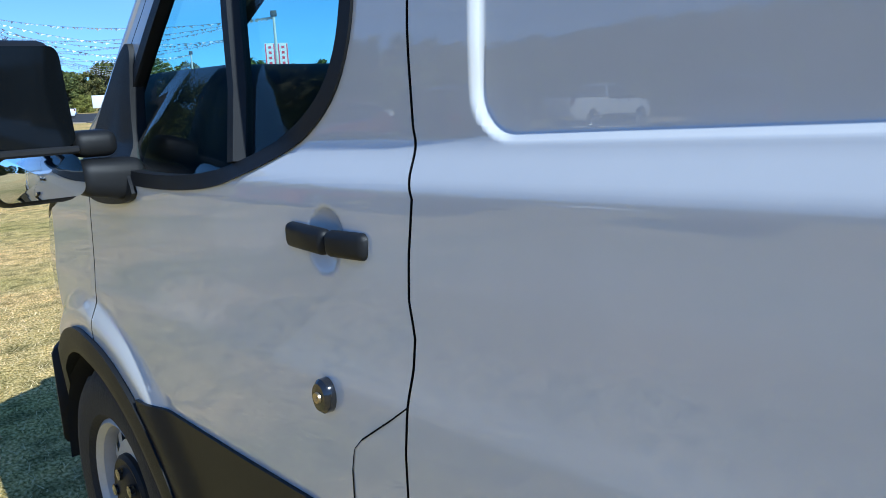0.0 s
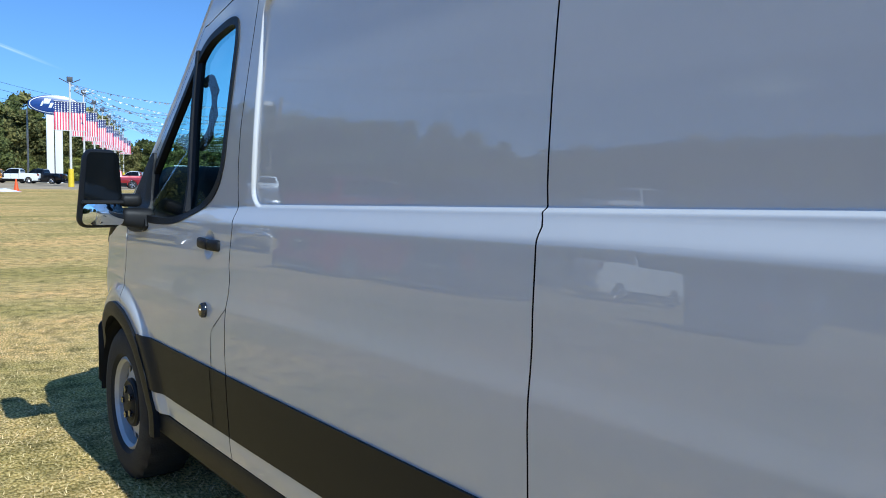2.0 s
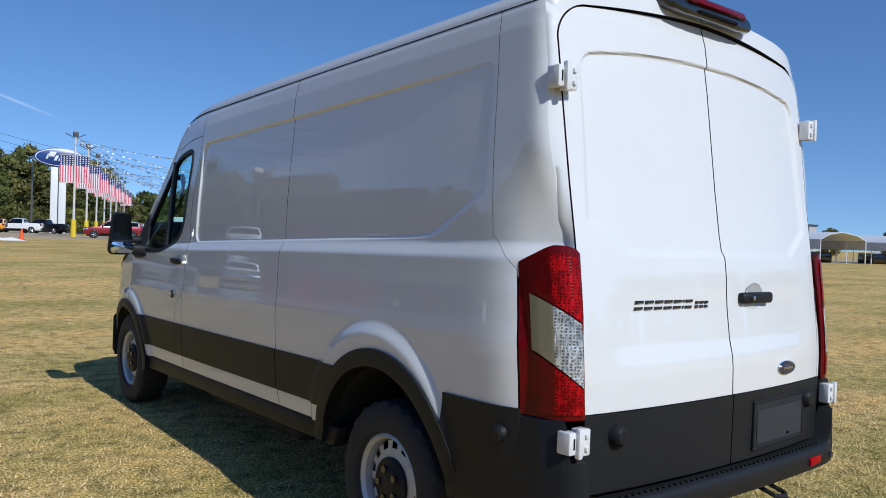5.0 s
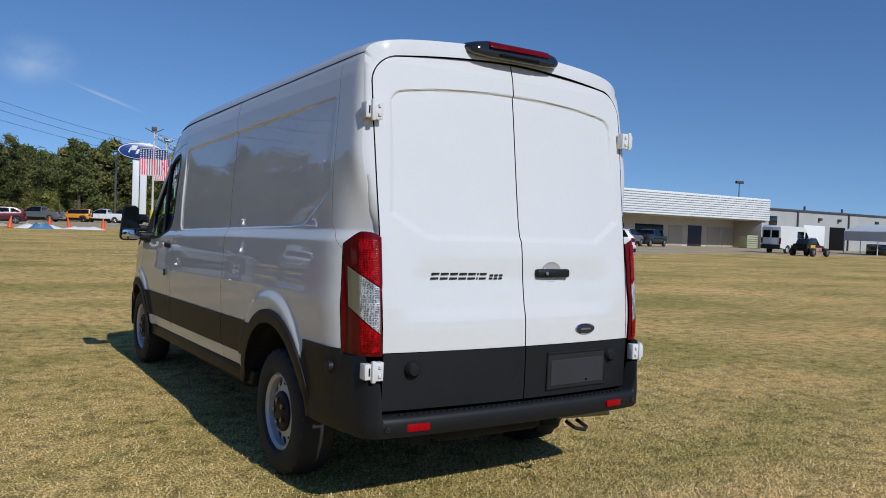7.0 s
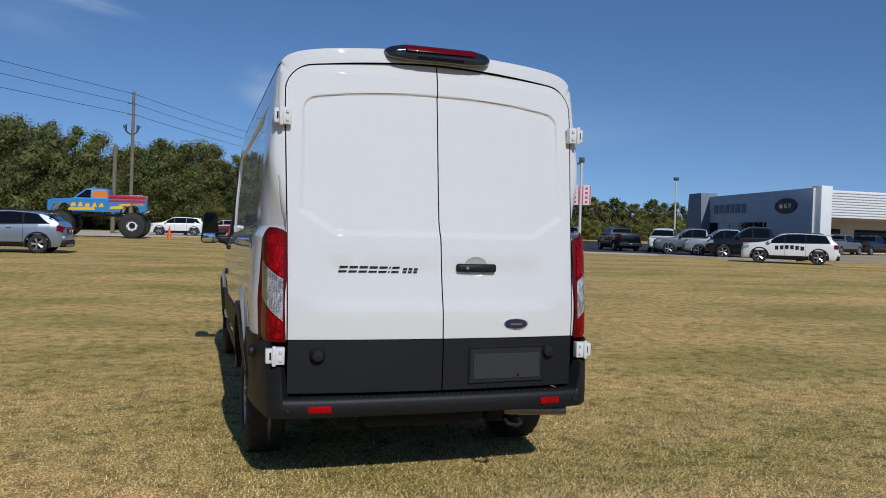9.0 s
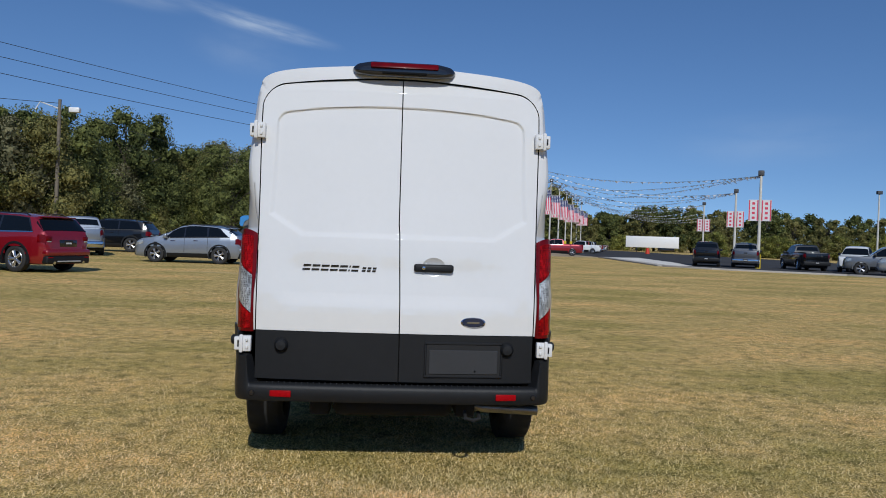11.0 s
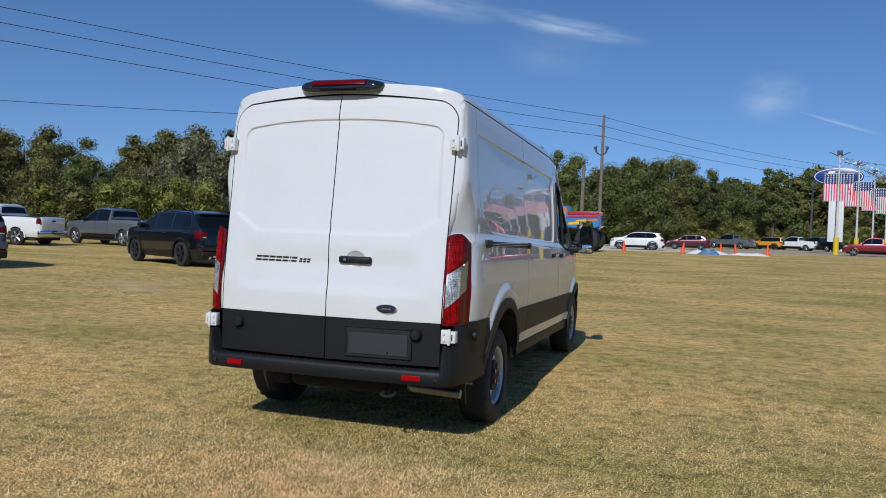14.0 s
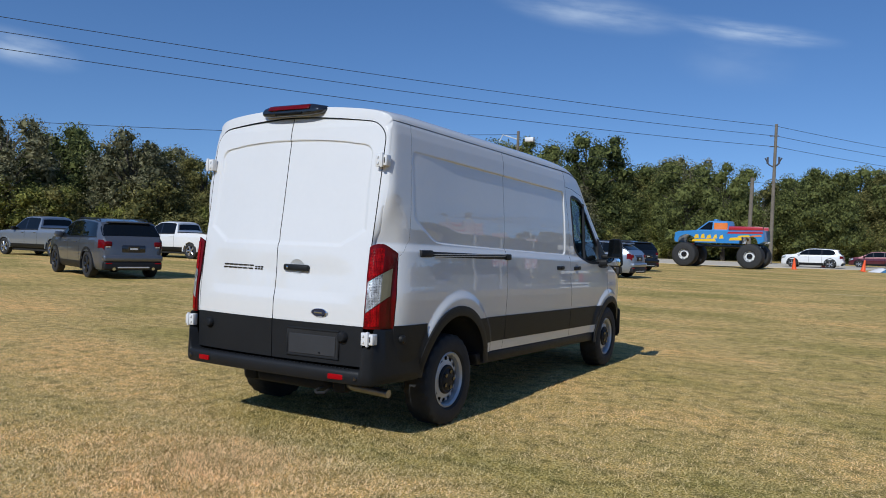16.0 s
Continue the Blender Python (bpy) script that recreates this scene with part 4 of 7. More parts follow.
# badge as plain slanted bars
bx, zc = -.545, 1.156
for wdt, tall in [(.050, .034)] * 5 + [(.014, .034), (.046, .034), (0, 0)] + [(.027, .027)] * 3:
    if not wdt:
        bx += .012
        continue
    ys, low = float(rear_surface(np.array(bx + wdt / 2), np.array(zc))), zc - .017
    for z0, z1 in ((low + tall - .011, low + tall), (low, low + .011)):
        bm = box(bx, bx + wdt - .006, ys - .006, ys + .004, rz(.2, z0), rz(.2, z1), .0015, 1)
        for v in bm.verts:
            v.co.x += (v.co.z - rz(.2, zc)) * .25
        part("badge_bar", bm, GLOSSBLK, van, "dark raised badge bar")
    bx += wdt + .0025
ox, oz = .442, .866
yb = float(rear_surface(np.array(ox), np.array(oz)))
bm = turned([(0, .044), (-.008, .044), (-.012, .040)], axis="y", sides=40)
for v in bm.verts:
    v.co = Vector((ox + v.co.x * 1.62, yb + v.co.y, rz(.2, oz) + v.co.z * .68))
badge = part("oval_badge", bm, CHROME, van, "dark blue oval badge with chrome rim")
bm = turned([(-.010, .039), (-.0135, .036), (-.014, .001)], axis="y", sides=40)
for v in bm.verts:
    v.co = Vector((ox + v.co.x * 1.64, yb + v.co.y, rz(.2, oz) + v.co.z * .68))
part("badge_field", bm, mat("badge_blue", (.010, .018, .05), .15, coat=1.0), badge)
part("badge_stroke", box(ox - .036, ox + .036, yb - .0165, yb - .013, rz(.2, oz) - .006, rz(.2, oz) + .006, .002, 1), CHROME, badge)
for kx in (-.650, .645):
    bm = turned([(.01, .042), (-.022, .038), (-.036, .026), (-.038, .001)], axis="y", sides=28)
    yb = float(rear_surface(np.array(kx), np.array(.71)))
    for v in bm.verts:
        v.co += Vector((kx, yb - .004, rz(.2, .71)))
    bmesh.ops.recalc_face_normals(bm, faces=bm.faces)
    part("door_bump_stop", bm, PLASTIC, van, "round black rubber door stop")
    bm = turned([(.0, .032), (.02, .029), (.028, .02), (.029, .001)], sides=24)
    for v in bm.verts:
        v.co = Vector(((.953 + v.co.x) * (1 if kx > 0 else -1), .49 + v.co.y, rz(.5, .705) + v.co.z))
    bmesh.ops.recalc_face_normals(bm, faces=bm.faces)
    part("side_bump_stop", bm, PLASTIC, van)
def on_door(bm, out):
    """Leans a flat piece against the curved door."""
    for v in bm.verts:
        v.co.y += float(rear_surface(np.array(v.co.x), np.array(.62))) - out
    return bm


bm = bmesh.new()
for a in ((.165, .62, .735, .75), (.165, .62, .545, .558), (.165, .178, .558, .735), (.607, .62, .558, .735)):
    box(a[0], a[1], -.006, .014, rz(.2, a[2]), rz(.2, a[3]), .004, 1, bm)
pl = part("plate_frame", on_door(bm, .012), PLASTIC, van, "black frame of the empty plate recess")
part("plate_backing", on_door(box(.176, .609, -.002, .012, rz(.2, .556), rz(.2, .737), .002, 1), .011), UNDER, pl)
part("plate_panel", on_door(box(.192, .593, -.006, .010, rz(.2, .566), rz(.2, .705), .003, 1), .012), mat("plate_plastic", (.024, .025, .028), .7, vary=.2, scale=5), pl)
yp = float(rear_surface(np.array(.4), np.array(.62))) - .010
for dx in (.33, .46):
    part("plate_screw", turned([(yp - .002, .006), (yp - .008, .005), (yp - .008, .001)], axis="y", sides=10), GAP, pl).matrix_basis = Matrix.Translation((dx, 0, rz(.2, .585)))

# third brake lamp above the doors
brk = new("high_brake_lamp")
brk.parent = van
brk["label"] = "gloss black high brake lamp housing with red lens and camera"
bm = bmesh.new()
pts = [(-.315, .008), (-.285, .038), (-.20, .054), (.20, .054), (.285, .038), (.315, .008), (.295, -.024), (.20, -.036), (-.20, -.036), (-.295, -.024)]
a = [bm.verts.new((x, .42, 2.335 + z * .9)) for x, z in pts]
b = [bm.verts.new((x * .96, .335 + abs(x) * .06, 2.325 + z)) for x, z in pts]
c = [bm.verts.new((x * .86, .305 + abs(x) * .07, 2.318 + z * .70)) for x, z in pts]
for p, q in ((a, b), (b, c)):
    for i in range(10):
        bm.faces.new((p[i], p[(i + 1) % 10], q[(i + 1) % 10], q[i]))
bm.faces.new(c)
bmesh.ops.recalc_face_normals(bm, faces=bm.faces)
bmesh.ops.bevel(bm, geom=[e for e in bm.edges], offset=.012, segments=3, profile=.5, affect="EDGES")
part("lamp_shell", bm, GLOSSBLK, brk)
bm = box(-.20, .20, .286, .42, 2.334, 2.371, .010, 2)
for v in bm.verts:
    v.co.y += abs(v.co.x) * .07 + (v.co.z - 2.33) * .6
part("brake_lens", bm, REDLENS, brk, "long red brake lens")
part("camera_slot", box(-.13, .13, .306, .33, 2.300, 2.314, .004, 1), GAP, brk)
for ob in brk.children:
    for v in ob.data.vertices:
        v.co.z = rz(v.co.y, v.co.z) - .002

# rear bumper with step, reflectors, corner returns
bump = new("rear_bumper")
bump.parent = van
bump["label"] = "black plastic rear step bumper with red reflectors"
half = [(.0, .145), (.35, .148), (.70, .162), (.80, .174), (.825, .179), (.835, .181), (.85, .188), (.872, .205), (.884, .216), (.892, .227), (.904, .25), (.928, .36), (.948, .50), (.960, .72)]
path = [(-x, y) for x, y in half[:0:-1]] + half
p = np.array(path)
for _ in range(2):
    q = np.repeat(p, 2, 0)[1:-1].reshape(-1, 2, 2)
    p = np.vstack([p[:1], np.stack([q[:, 0] * .75 + q[:, 1] * .25, q[:, 0] * .25 + q[:, 1] * .75], 1).reshape(-1, 2), p[-1:]])
V, F = [], []
for x, y in p:
    corner, outer = float(smooth01(abs(x), .822, .842)), float(smooth01(abs(x), .884, .896))
    n = Vector((x * .35, -1 + abs(x) * .4, 0)).normalized() if abs(x) < .915 else Vector((np.sign(x), -.2, 0)).normalized()
    top = .498 + corner * .160 + outer * .125
    inn = Vector((x, y, 0)) - n * (.10 - .04 * corner)
    for off, z in ((inn, .405), (Vector((x, y, 0)) - n * .012, .398), (Vector((x, y, 0)), .412), (Vector((x, y, 0)) + n * .002, .47), (Vector((x, y, 0)) - n * .004, top - .012), (Vector((x, y, 0)) - n * .018, top), (inn, top - .004)):
        V.append((off[0], off[1], rz(off[1], z)))
for i in range(len(p) - 1):
    for k in range(6):
        F.append((i * 7 + k, i * 7 + k + 1, i * 7 + 8 + k, i * 7 + 7 + k))
obj("bumper_shell", V, [f[::-1] for f in F], PLASTIC, bump, sharp=45)
for k in range(45):
    xk = -.72 + k * 1.44 / 44
    part("step_nub", box(xk - .005, xk + .005, .165 + .03 * (abs(xk) / .8) ** 2, .178 + .03 * (abs(xk) / .8) ** 2, rz(.2, .496), rz(.2, .506), .002, 1), PLASTIC, bump)
for s in (-1, 1):
    bm = box(min(s * .58, s * .70), max(s * .58, s * .70), .146, .165, rz(.2, .425), rz(.2, .462), .005, 2)
    for v in bm.verts:
        v.co.y += (abs(v.co.x) - .58) * .12
    part("reflector", bm, REFLECTOR, bump, "red rectangular reflector")
    bm = turned([(.0, .016), (-.006, .013), (-.007, .001)], axis="y", sides=16)
    for v in bm.verts:
        v.co += Vector((s * .80, .168, rz(.2, .445)))
    part("parking_sensor", bm, GLOSSBLK, bump)

# =================== the field ===================
def grass_material():
    m = bpy.data.materials.new("dry_grass")
    m.use_nodes = True
    n, l = m.node_tree.nodes, m.node_tree.links
    p = n["Principled BSDF"]
    p.inputs["Roughness"].default_value, p.inputs["Specular IOR Level"].default_value = 0.95, 0.1
    tc = n.new("ShaderNodeTexCoord")

    def noise_at(scale, detail=6, stretch=None):
        t = n.new("ShaderNodeTexNoise")
        t.inputs["Scale"].default_value, t.inputs["Detail"].default_value = scale, detail
        if stretch:
            mp = n.new("ShaderNodeMapping")
            mp.inputs["Scale"].default_value = stretch
            l.new(tc.outputs["Object"], mp.inputs["Vector"]), l.new(mp.outputs[0], t.inputs["Vector"])
        else:
            l.new(tc.outputs["Object"], t.inputs["Vector"])
        return t.outputs[0]

    def ramp(src, stops):
        r = n.new("ShaderNodeValToRGB")
        e = r.color_ramp.elements
        e[0].position, e[0].color = stops[0][0], (*stops[0][1], 1)
        e[1].position, e[1].color = stops[-1][0], (*stops[-1][1], 1)
        for pos, col in stops[1:-1]:
            k = e.new(pos)
            k.color = (*col, 1)
        l.new(src, r.inputs[0])
        return r.outputs[0]

    def mixed(a, b, f, kind="MIX"):
        x = n.new("ShaderNodeMix")
        x.data_type, x.blend_type = "RGBA", kind
        l.new(a, x.inputs[6]), l.new(b, x.inputs[7])
        if isinstance(f, float):
            x.inputs[0].default_value = f
        else:
            l.new(f, x.inputs[0])
        return x.outputs[2]
    base = ramp(noise_at(0.16, 8), [(0.36, (0.15, 0.155, 0.036)), (0.48, (0.34, 0.26, 0.08)), (0.62, (0.50, 0.35, 0.14))])
    tuft = ramp(noise_at(2.2, 8), [(0.32, (0.17, 0.16, 0.035)), (0.5, (0.43, 0.31, 0.095)), (0.68, (0.66, 0.47, 0.20))])
    blade = ramp(noise_at(70, 6, (1.0, 0.6, 1.0)), [(0.36, (0.06, 0.05, 0.012)), (0.5, (0.50, 0.37, 0.13)), (0.66, (0.95, 0.74, 0.36))])
    c = mixed(mixed(base, tuft, 0.5), blade, 0.6)
    bare = ramp(noise_at(0.30, 8, (0.30, 1.0, 1.0)), [(0.66, (0, 0, 0)), (0.71, (1, 1, 1))])
    sand = ramp(noise_at(9.0, 6), [(0.3, (0.50, 0.38, 0.20)), (0.7, (0.74, 0.58, 0.36))])
    c = mixed(c, sand, bare)
    clump = ramp(noise_at(7.0, 9), [(0.34, (0.50, 0.52, 0.46)), (0.5, (1.12, 1.10, 1.05)), (0.66, (1.42, 1.34, 1.22))])
    c = mixed(c, clump, 0.85, "MULTIPLY")
    l.new(c, p.inputs["Base Color"])
    b = n.new("ShaderNodeBump")
    b.inputs["Strength"].default_value, b.inputs["Distance"].default_value = 0.9, 0.02
    l.new(noise_at(45, 5), b.inputs["Height"]), l.new(b.outputs[0], p.inputs["Normal"])
    return m


def macro(m):
    """Broad patches of greener and drier growth over a grass material."""
    n, l = m.node_tree.nodes, m.node_tree.links
    p = n["Principled BSDF"]
    src = p.inputs["Base Color"].links[0].from_socket
    tc, nz, ra, mx = n.new("ShaderNodeTexCoord"), n.new("ShaderNodeTexNoise"), n.new("ShaderNodeValToRGB"), n.new("ShaderNodeMix")
    mp = n.new("ShaderNodeMapping")
    mp.inputs["Scale"].default_value = (0.55, 1.0, 1.0)
    nz.inputs["Scale"].default_value, nz.inputs["Detail"].default_value, nz.inputs["Roughness"].default_value = 0.42, 7, 0.62
    e = ra.color_ramp.elements
    e[0].position, e[0].color, e[1].position, e[1].color = 0.38, (0.76, 0.80, 0.68, 1), 0.66, (1.34, 1.16, 1.18, 1)
    k = e.new(0.5)
    k.color = (1.06, 1.02, 1.04, 1)
    mx.data_type, mx.blend_type = "RGBA", "MULTIPLY"
    mx.inputs[0].default_value = 1.0
    l.new(tc.outputs["Object"], mp.inputs["Vector"]), l.new(mp.outputs[0], nz.inputs["Vector"]), l.new(nz.outputs[0], ra.inputs[0])
    l.new(src, mx.inputs[6]), l.new(ra.outputs[0], mx.inputs[7]), l.new(mx.outputs[2], p.inputs["Base Color"])
    return m


GRASS = macro(grass_material())
ground = obj("ground", [(-1500, -1500, 0), (1500, -1500, 0), (1500, 1500, 0), (-1500, 1500, 0)], [(0, 1, 2, 3)], GRASS)
tagged(ground, "mown field of dry yellow-green grass with bare patches", "ground", kind="structure")


def blades(name, count, cx, cy, rx, ry, hmin, hmax, seed, material):
    """Short mown grass: one narrow bent blade a triangle pair."""
    rng = np.random.default_rng(seed)
    a, r = rng.uniform(0, 2 * np.pi, count), rng.uniform(0, 1, count) ** .95
    x, y = cx + np.cos(a) * r * rx, cy + np.sin(a) * r * ry
    h, w = rng.uniform(hmin, hmax, count), rng.uniform(.0012, .0034, count)
    t, lean = rng.uniform(0, 2 * np.pi, count), rng.uniform(.5, 2.6, count)
    dx, dy = np.cos(t), np.sin(t)
    lx, ly = np.cos(t + 1.4) * lean * h, np.sin(t + 1.4) * lean * h
    V = np.stack([np.stack([x - dx * w, y - dy * w, 0 * x], 1), np.stack([x + dx * w, y + dy * w, 0 * x], 1), np.stack([x + lx, y + ly, h], 1)], 1).reshape(-1, 3)
    me = bpy.data.meshes.new(name)
    me.vertices.add(len(V)), me.loops.add(len(V)), me.polygons.add(count)
    me.vertices.foreach_set("co", V.ravel())
    me.loops.foreach_set("vertex_index", np.arange(len(V)))
    me.polygons.foreach_set("loop_start", np.arange(0, len(V), 3))
    me.materials.append(material)
    me.update(calc_edges=True)
    return new(name, me)


BLADE = mat(
    "grass_blade", (0.86, 0.665, 0.34), 0.85, color2=(0.22, 0.18, 0.06), scale=3.2, island=0.75, spec=0.03)
macro(BLADE)
tagged(blades("grass_blades", 1000000, 0.3, -0.5, 16, 16, .005, .021, 3, BLADE), "short dry grass blades on the field", "grass", kind="stuff")

BARE = mat("dry_bare_earth", (.66, .48, .24), .95, color2=(.36, .26, .11), scale=1.6, bump=.6, spec=.04, bscale=40)
rng = np.random.default_rng(23)
V, F = [], []
for cx, cy, r in ((-9.0, 9.2, .62), (-8.2, 8.5, .45), (-10.0, 9.9, .36), (-8.6, 9.6, .30), (-9.7, 8.8, .26)):
    k = len(V)
    g = np.linspace(0, 2 * math.pi, 40, endpoint=False)
    q = r * (1 + .28 * np.sin(3 * g + rng.uniform(0, 6)) + .16 * np.sin(7 * g + rng.uniform(0, 6)) + .14 * rng.uniform(-1, 1, 40))
    V += [(cx + 1.3 * math.cos(a) * b, cy + math.sin(a) * b, .004 + .0006 * k / 40) for a, b in zip(g, q)]
    F.append(tuple(range(k, k + 40)))
tagged(obj("bare_patch", V, F, BARE), "pale bare earth patch worn into the grass", "bare earth", kind="structure")

ASPHALT = mat("asphalt", (0.075, 0.075, 0.078), 0.9, color2=(0.05, 0.05, 0.052), scale=0.5, bump=.3, spec=.04, bscale=40)
CONCRETE = mat("pale_concrete", (0.46, 0.43, 0.38), 0.9, color2=(0.34, 0.31, 0.27), scale=0.4, bump=.2, spec=.04, bscale=30)
DIRT = mat("sandy_dirt", (0.50, 0.41, 0.29), 0.95, color2=(0.33, 0.25, 0.15), scale=0.25, bump=.3, spec=.04, bscale=20)


def slab(name, poly, z, material, label, category):
    return tagged(part(name, prism(poly, -0.2, z, "z"), material, None, smooth=False), label, category, kind="structure")


PALE = mat("sunlit_concrete", (.80, .76, .69), .9, color2=(.60, .55, .48), scale=.5, bump=.2, spec=.04, bscale=30)
SAND = mat("pale_sand", (.66, .59, .48), .95, color2=(.50, .43, .33), scale=.3, bump=.3, spec=.04, bscale=20)
slab("road", [(-30, 65), (-12, 63.5), (-4, 66), (2, 72), (2, 90), (-30, 86)], 0.03, SAND, "pale sandy road at the edge of the field", "road")
slab("dirt_apron", [(2, 74), (24, 78), (24, 135), (2, 120)], 0.012, DIRT, "worn sandy parking strip beyond the grass", "parking strip")
slab("car_park", [(24, 78), (20.5, 50), (22.5, 46), (29, 42), (34, 35), (60, 57), (60, 230), (24, 230)], 0.035, ASPHALT, "dark asphalt car park behind a pale kerb", "car park")
slab("dirt_track", [(36, 34), (52, 39), (140, 39), (140, 59.5), (62, 59.5)], 0.012, DIRT, "sandy track in front of the workshop", "track")
slab("entrance_apron", [(20.75, 51.5), (24.15, 79.5), (29.5, 84), (26.0, 64), (23.2, 52.5)], 0.045, PALE, "pale concrete apron at the car park entrance", "apron")
kerb = [(24, 78), (20.5, 50), (22.5, 46), (29, 42), (34, 35)]
for (xa, ya), (xb, yb) in zip(kerb, kerb[1:]):
    d = Vector((xb - xa, yb - ya, 0)).normalized() * .02
    n = Vector((-d.y, d.x, 0)).normalized() * -.9
    tagged(part("kerb", prism([(xa + d.x, ya + d.y), (xb - d.x, yb - d.y), (xb - d.x + n.x, yb - d.y + n.y), (xa + d.x + n.x, ya + d.y + n.y)], -.1, .10, "z", .01), CONCRETE, None), "pale concrete kerb along the car park", "kerb", kind="structure")


# =================== parked vehicles ===================
def paint(name, c, metal=0.3):
    return mat(name, c, 0.32, metal=metal, coat=1.0, vary=0.08, scale=1.5, spec=0.12 if max(c) < .05 else 0.5)


P_WHITE, P_SILVER, P_GREY = paint("car_white", (.72, .72, .71), 0), paint("car_silver", (.36, .38, .40), .5), paint("car_grey", (.10, .105, .12), .4)
P_BLACK, P_NAVY, P_RED = paint("car_black", (.006, .0065, .008), .1), paint("car_dark_blue", (.005, .0065, .011), .1), paint("car_red", (.25, .005, .012), .3)
P_MAROON, P_YELLOW, P_BLUEGREY, P_MIDGREY = paint("car_maroon", (.09, .006, .012), .3), paint("car_yellow", (.72, .30, .015), .1), paint("car_blue_silver", (.26, .29, .34), .5), paint("car_mid_grey", (.16, .17, .185), .4)
PLATE = mat("plate_white", (.6, .6, .6), .5, vary=.2, scale=10)


def loft_side(outline, w, edge=.05, arches=()):
    """Body shell from a side outline (y, z): flat flanks with rounded shoulders."""
    bm = bmesh.new()
    o = np.array(outline)
    c = o.mean(0)
    rows = []
    for x, k in ((-w, edge), (-w + .03, edge * .35), (-w + .09, 0.0), (w - .09, 0.0), (w - .03, edge * .35), (w, edge)):
        rows.append([bm.verts.new((x, y + (c[0] - y) * k / 2.4, z + (-k if z > c[1] else k * .3))) for y, z in o])
    n = len(o)
    for a, b in zip(rows, rows[1:]):
        for i in range(n):
            bm.faces.new((a[i], a[(i + 1) % n], b[(i + 1) % n], b[i]))
    bm.faces.new(rows[0][::-1]), bm.faces.new(rows[-1])
    bmesh.ops.recalc_face_normals(bm, faces=bm.faces)
    return bm


def arched(points, wheels, r, zlow):
    """Bottom line with wheel openings, from front to rear, joined to the upper points."""
    low = []
    for hub in sorted(wheels):
        low += [(hub + r * math.cos(radians(a)), 0.36 + r * math.sin(radians(a))) for a in range(180 + int(math.degrees(math.asin(min(1, (0.36 - zlow) / r)))), -1 - int(math.degrees(math.asin(min(1, (0.36 - zlow) / r)))), -15)]
    return points + low


def cabin(base, top, wb, wt, roof_crown=.03):
    """Greenhouse: lower (y0, y1, z) to upper (y0, y1, z) with leaning sides."""
    bm = bmesh.new()
    y0, y1, z0 = base
    t0, t1, z1 = top
    rows = []
    for k in (0, .5, .86, .97, 1.0):
        ya, yb = y0 + (t0 - y0) * k, y1 + (t1 - y1) * k
        z = z0 + (z1 - z0) * (k if k < .97 else (.985 if k < 1 else 1.0))
        w = wb + (wt - wb) * k - (0 if k < .97 else (.03 if k < 1 else .10))
        if k == 1.0:
            ya, yb = ya + .10, yb - .10
        r = .12
        rows.append([bm.verts.new(p) for p in ((-w, ya + r, z), (-w + r, ya, z), (0, ya - .05, z), (w - r, ya, z), (w, ya + r, z), (w, yb - r, z), (w - r, yb, z), (0, yb + .06, z), (-w + r, yb, z), (-w, yb - r, z))])
    for a, b in zip(rows, rows[1:]):
        for i in range(10):
            bm.faces.new((a[i], a[(i + 1) % 10], b[(i + 1) % 10], b[i]))
    bm.faces.new(rows[-1])
    bmesh.ops.recalc_face_normals(bm, faces=bm.faces)
    return bm


def side_window(parent, s, poly, wb, wt, z0, z1):
    V = []
    for y, z in poly:
        k = (z - z0) / (z1 - z0)
        V.append((s * (wb + (wt - wb) * k + .006), y, z))
    f = list(range(len(poly)))
    obj("side_window", V, [f if s > 0 else f[::-1]], DARKGLASS, parent, smooth=False)


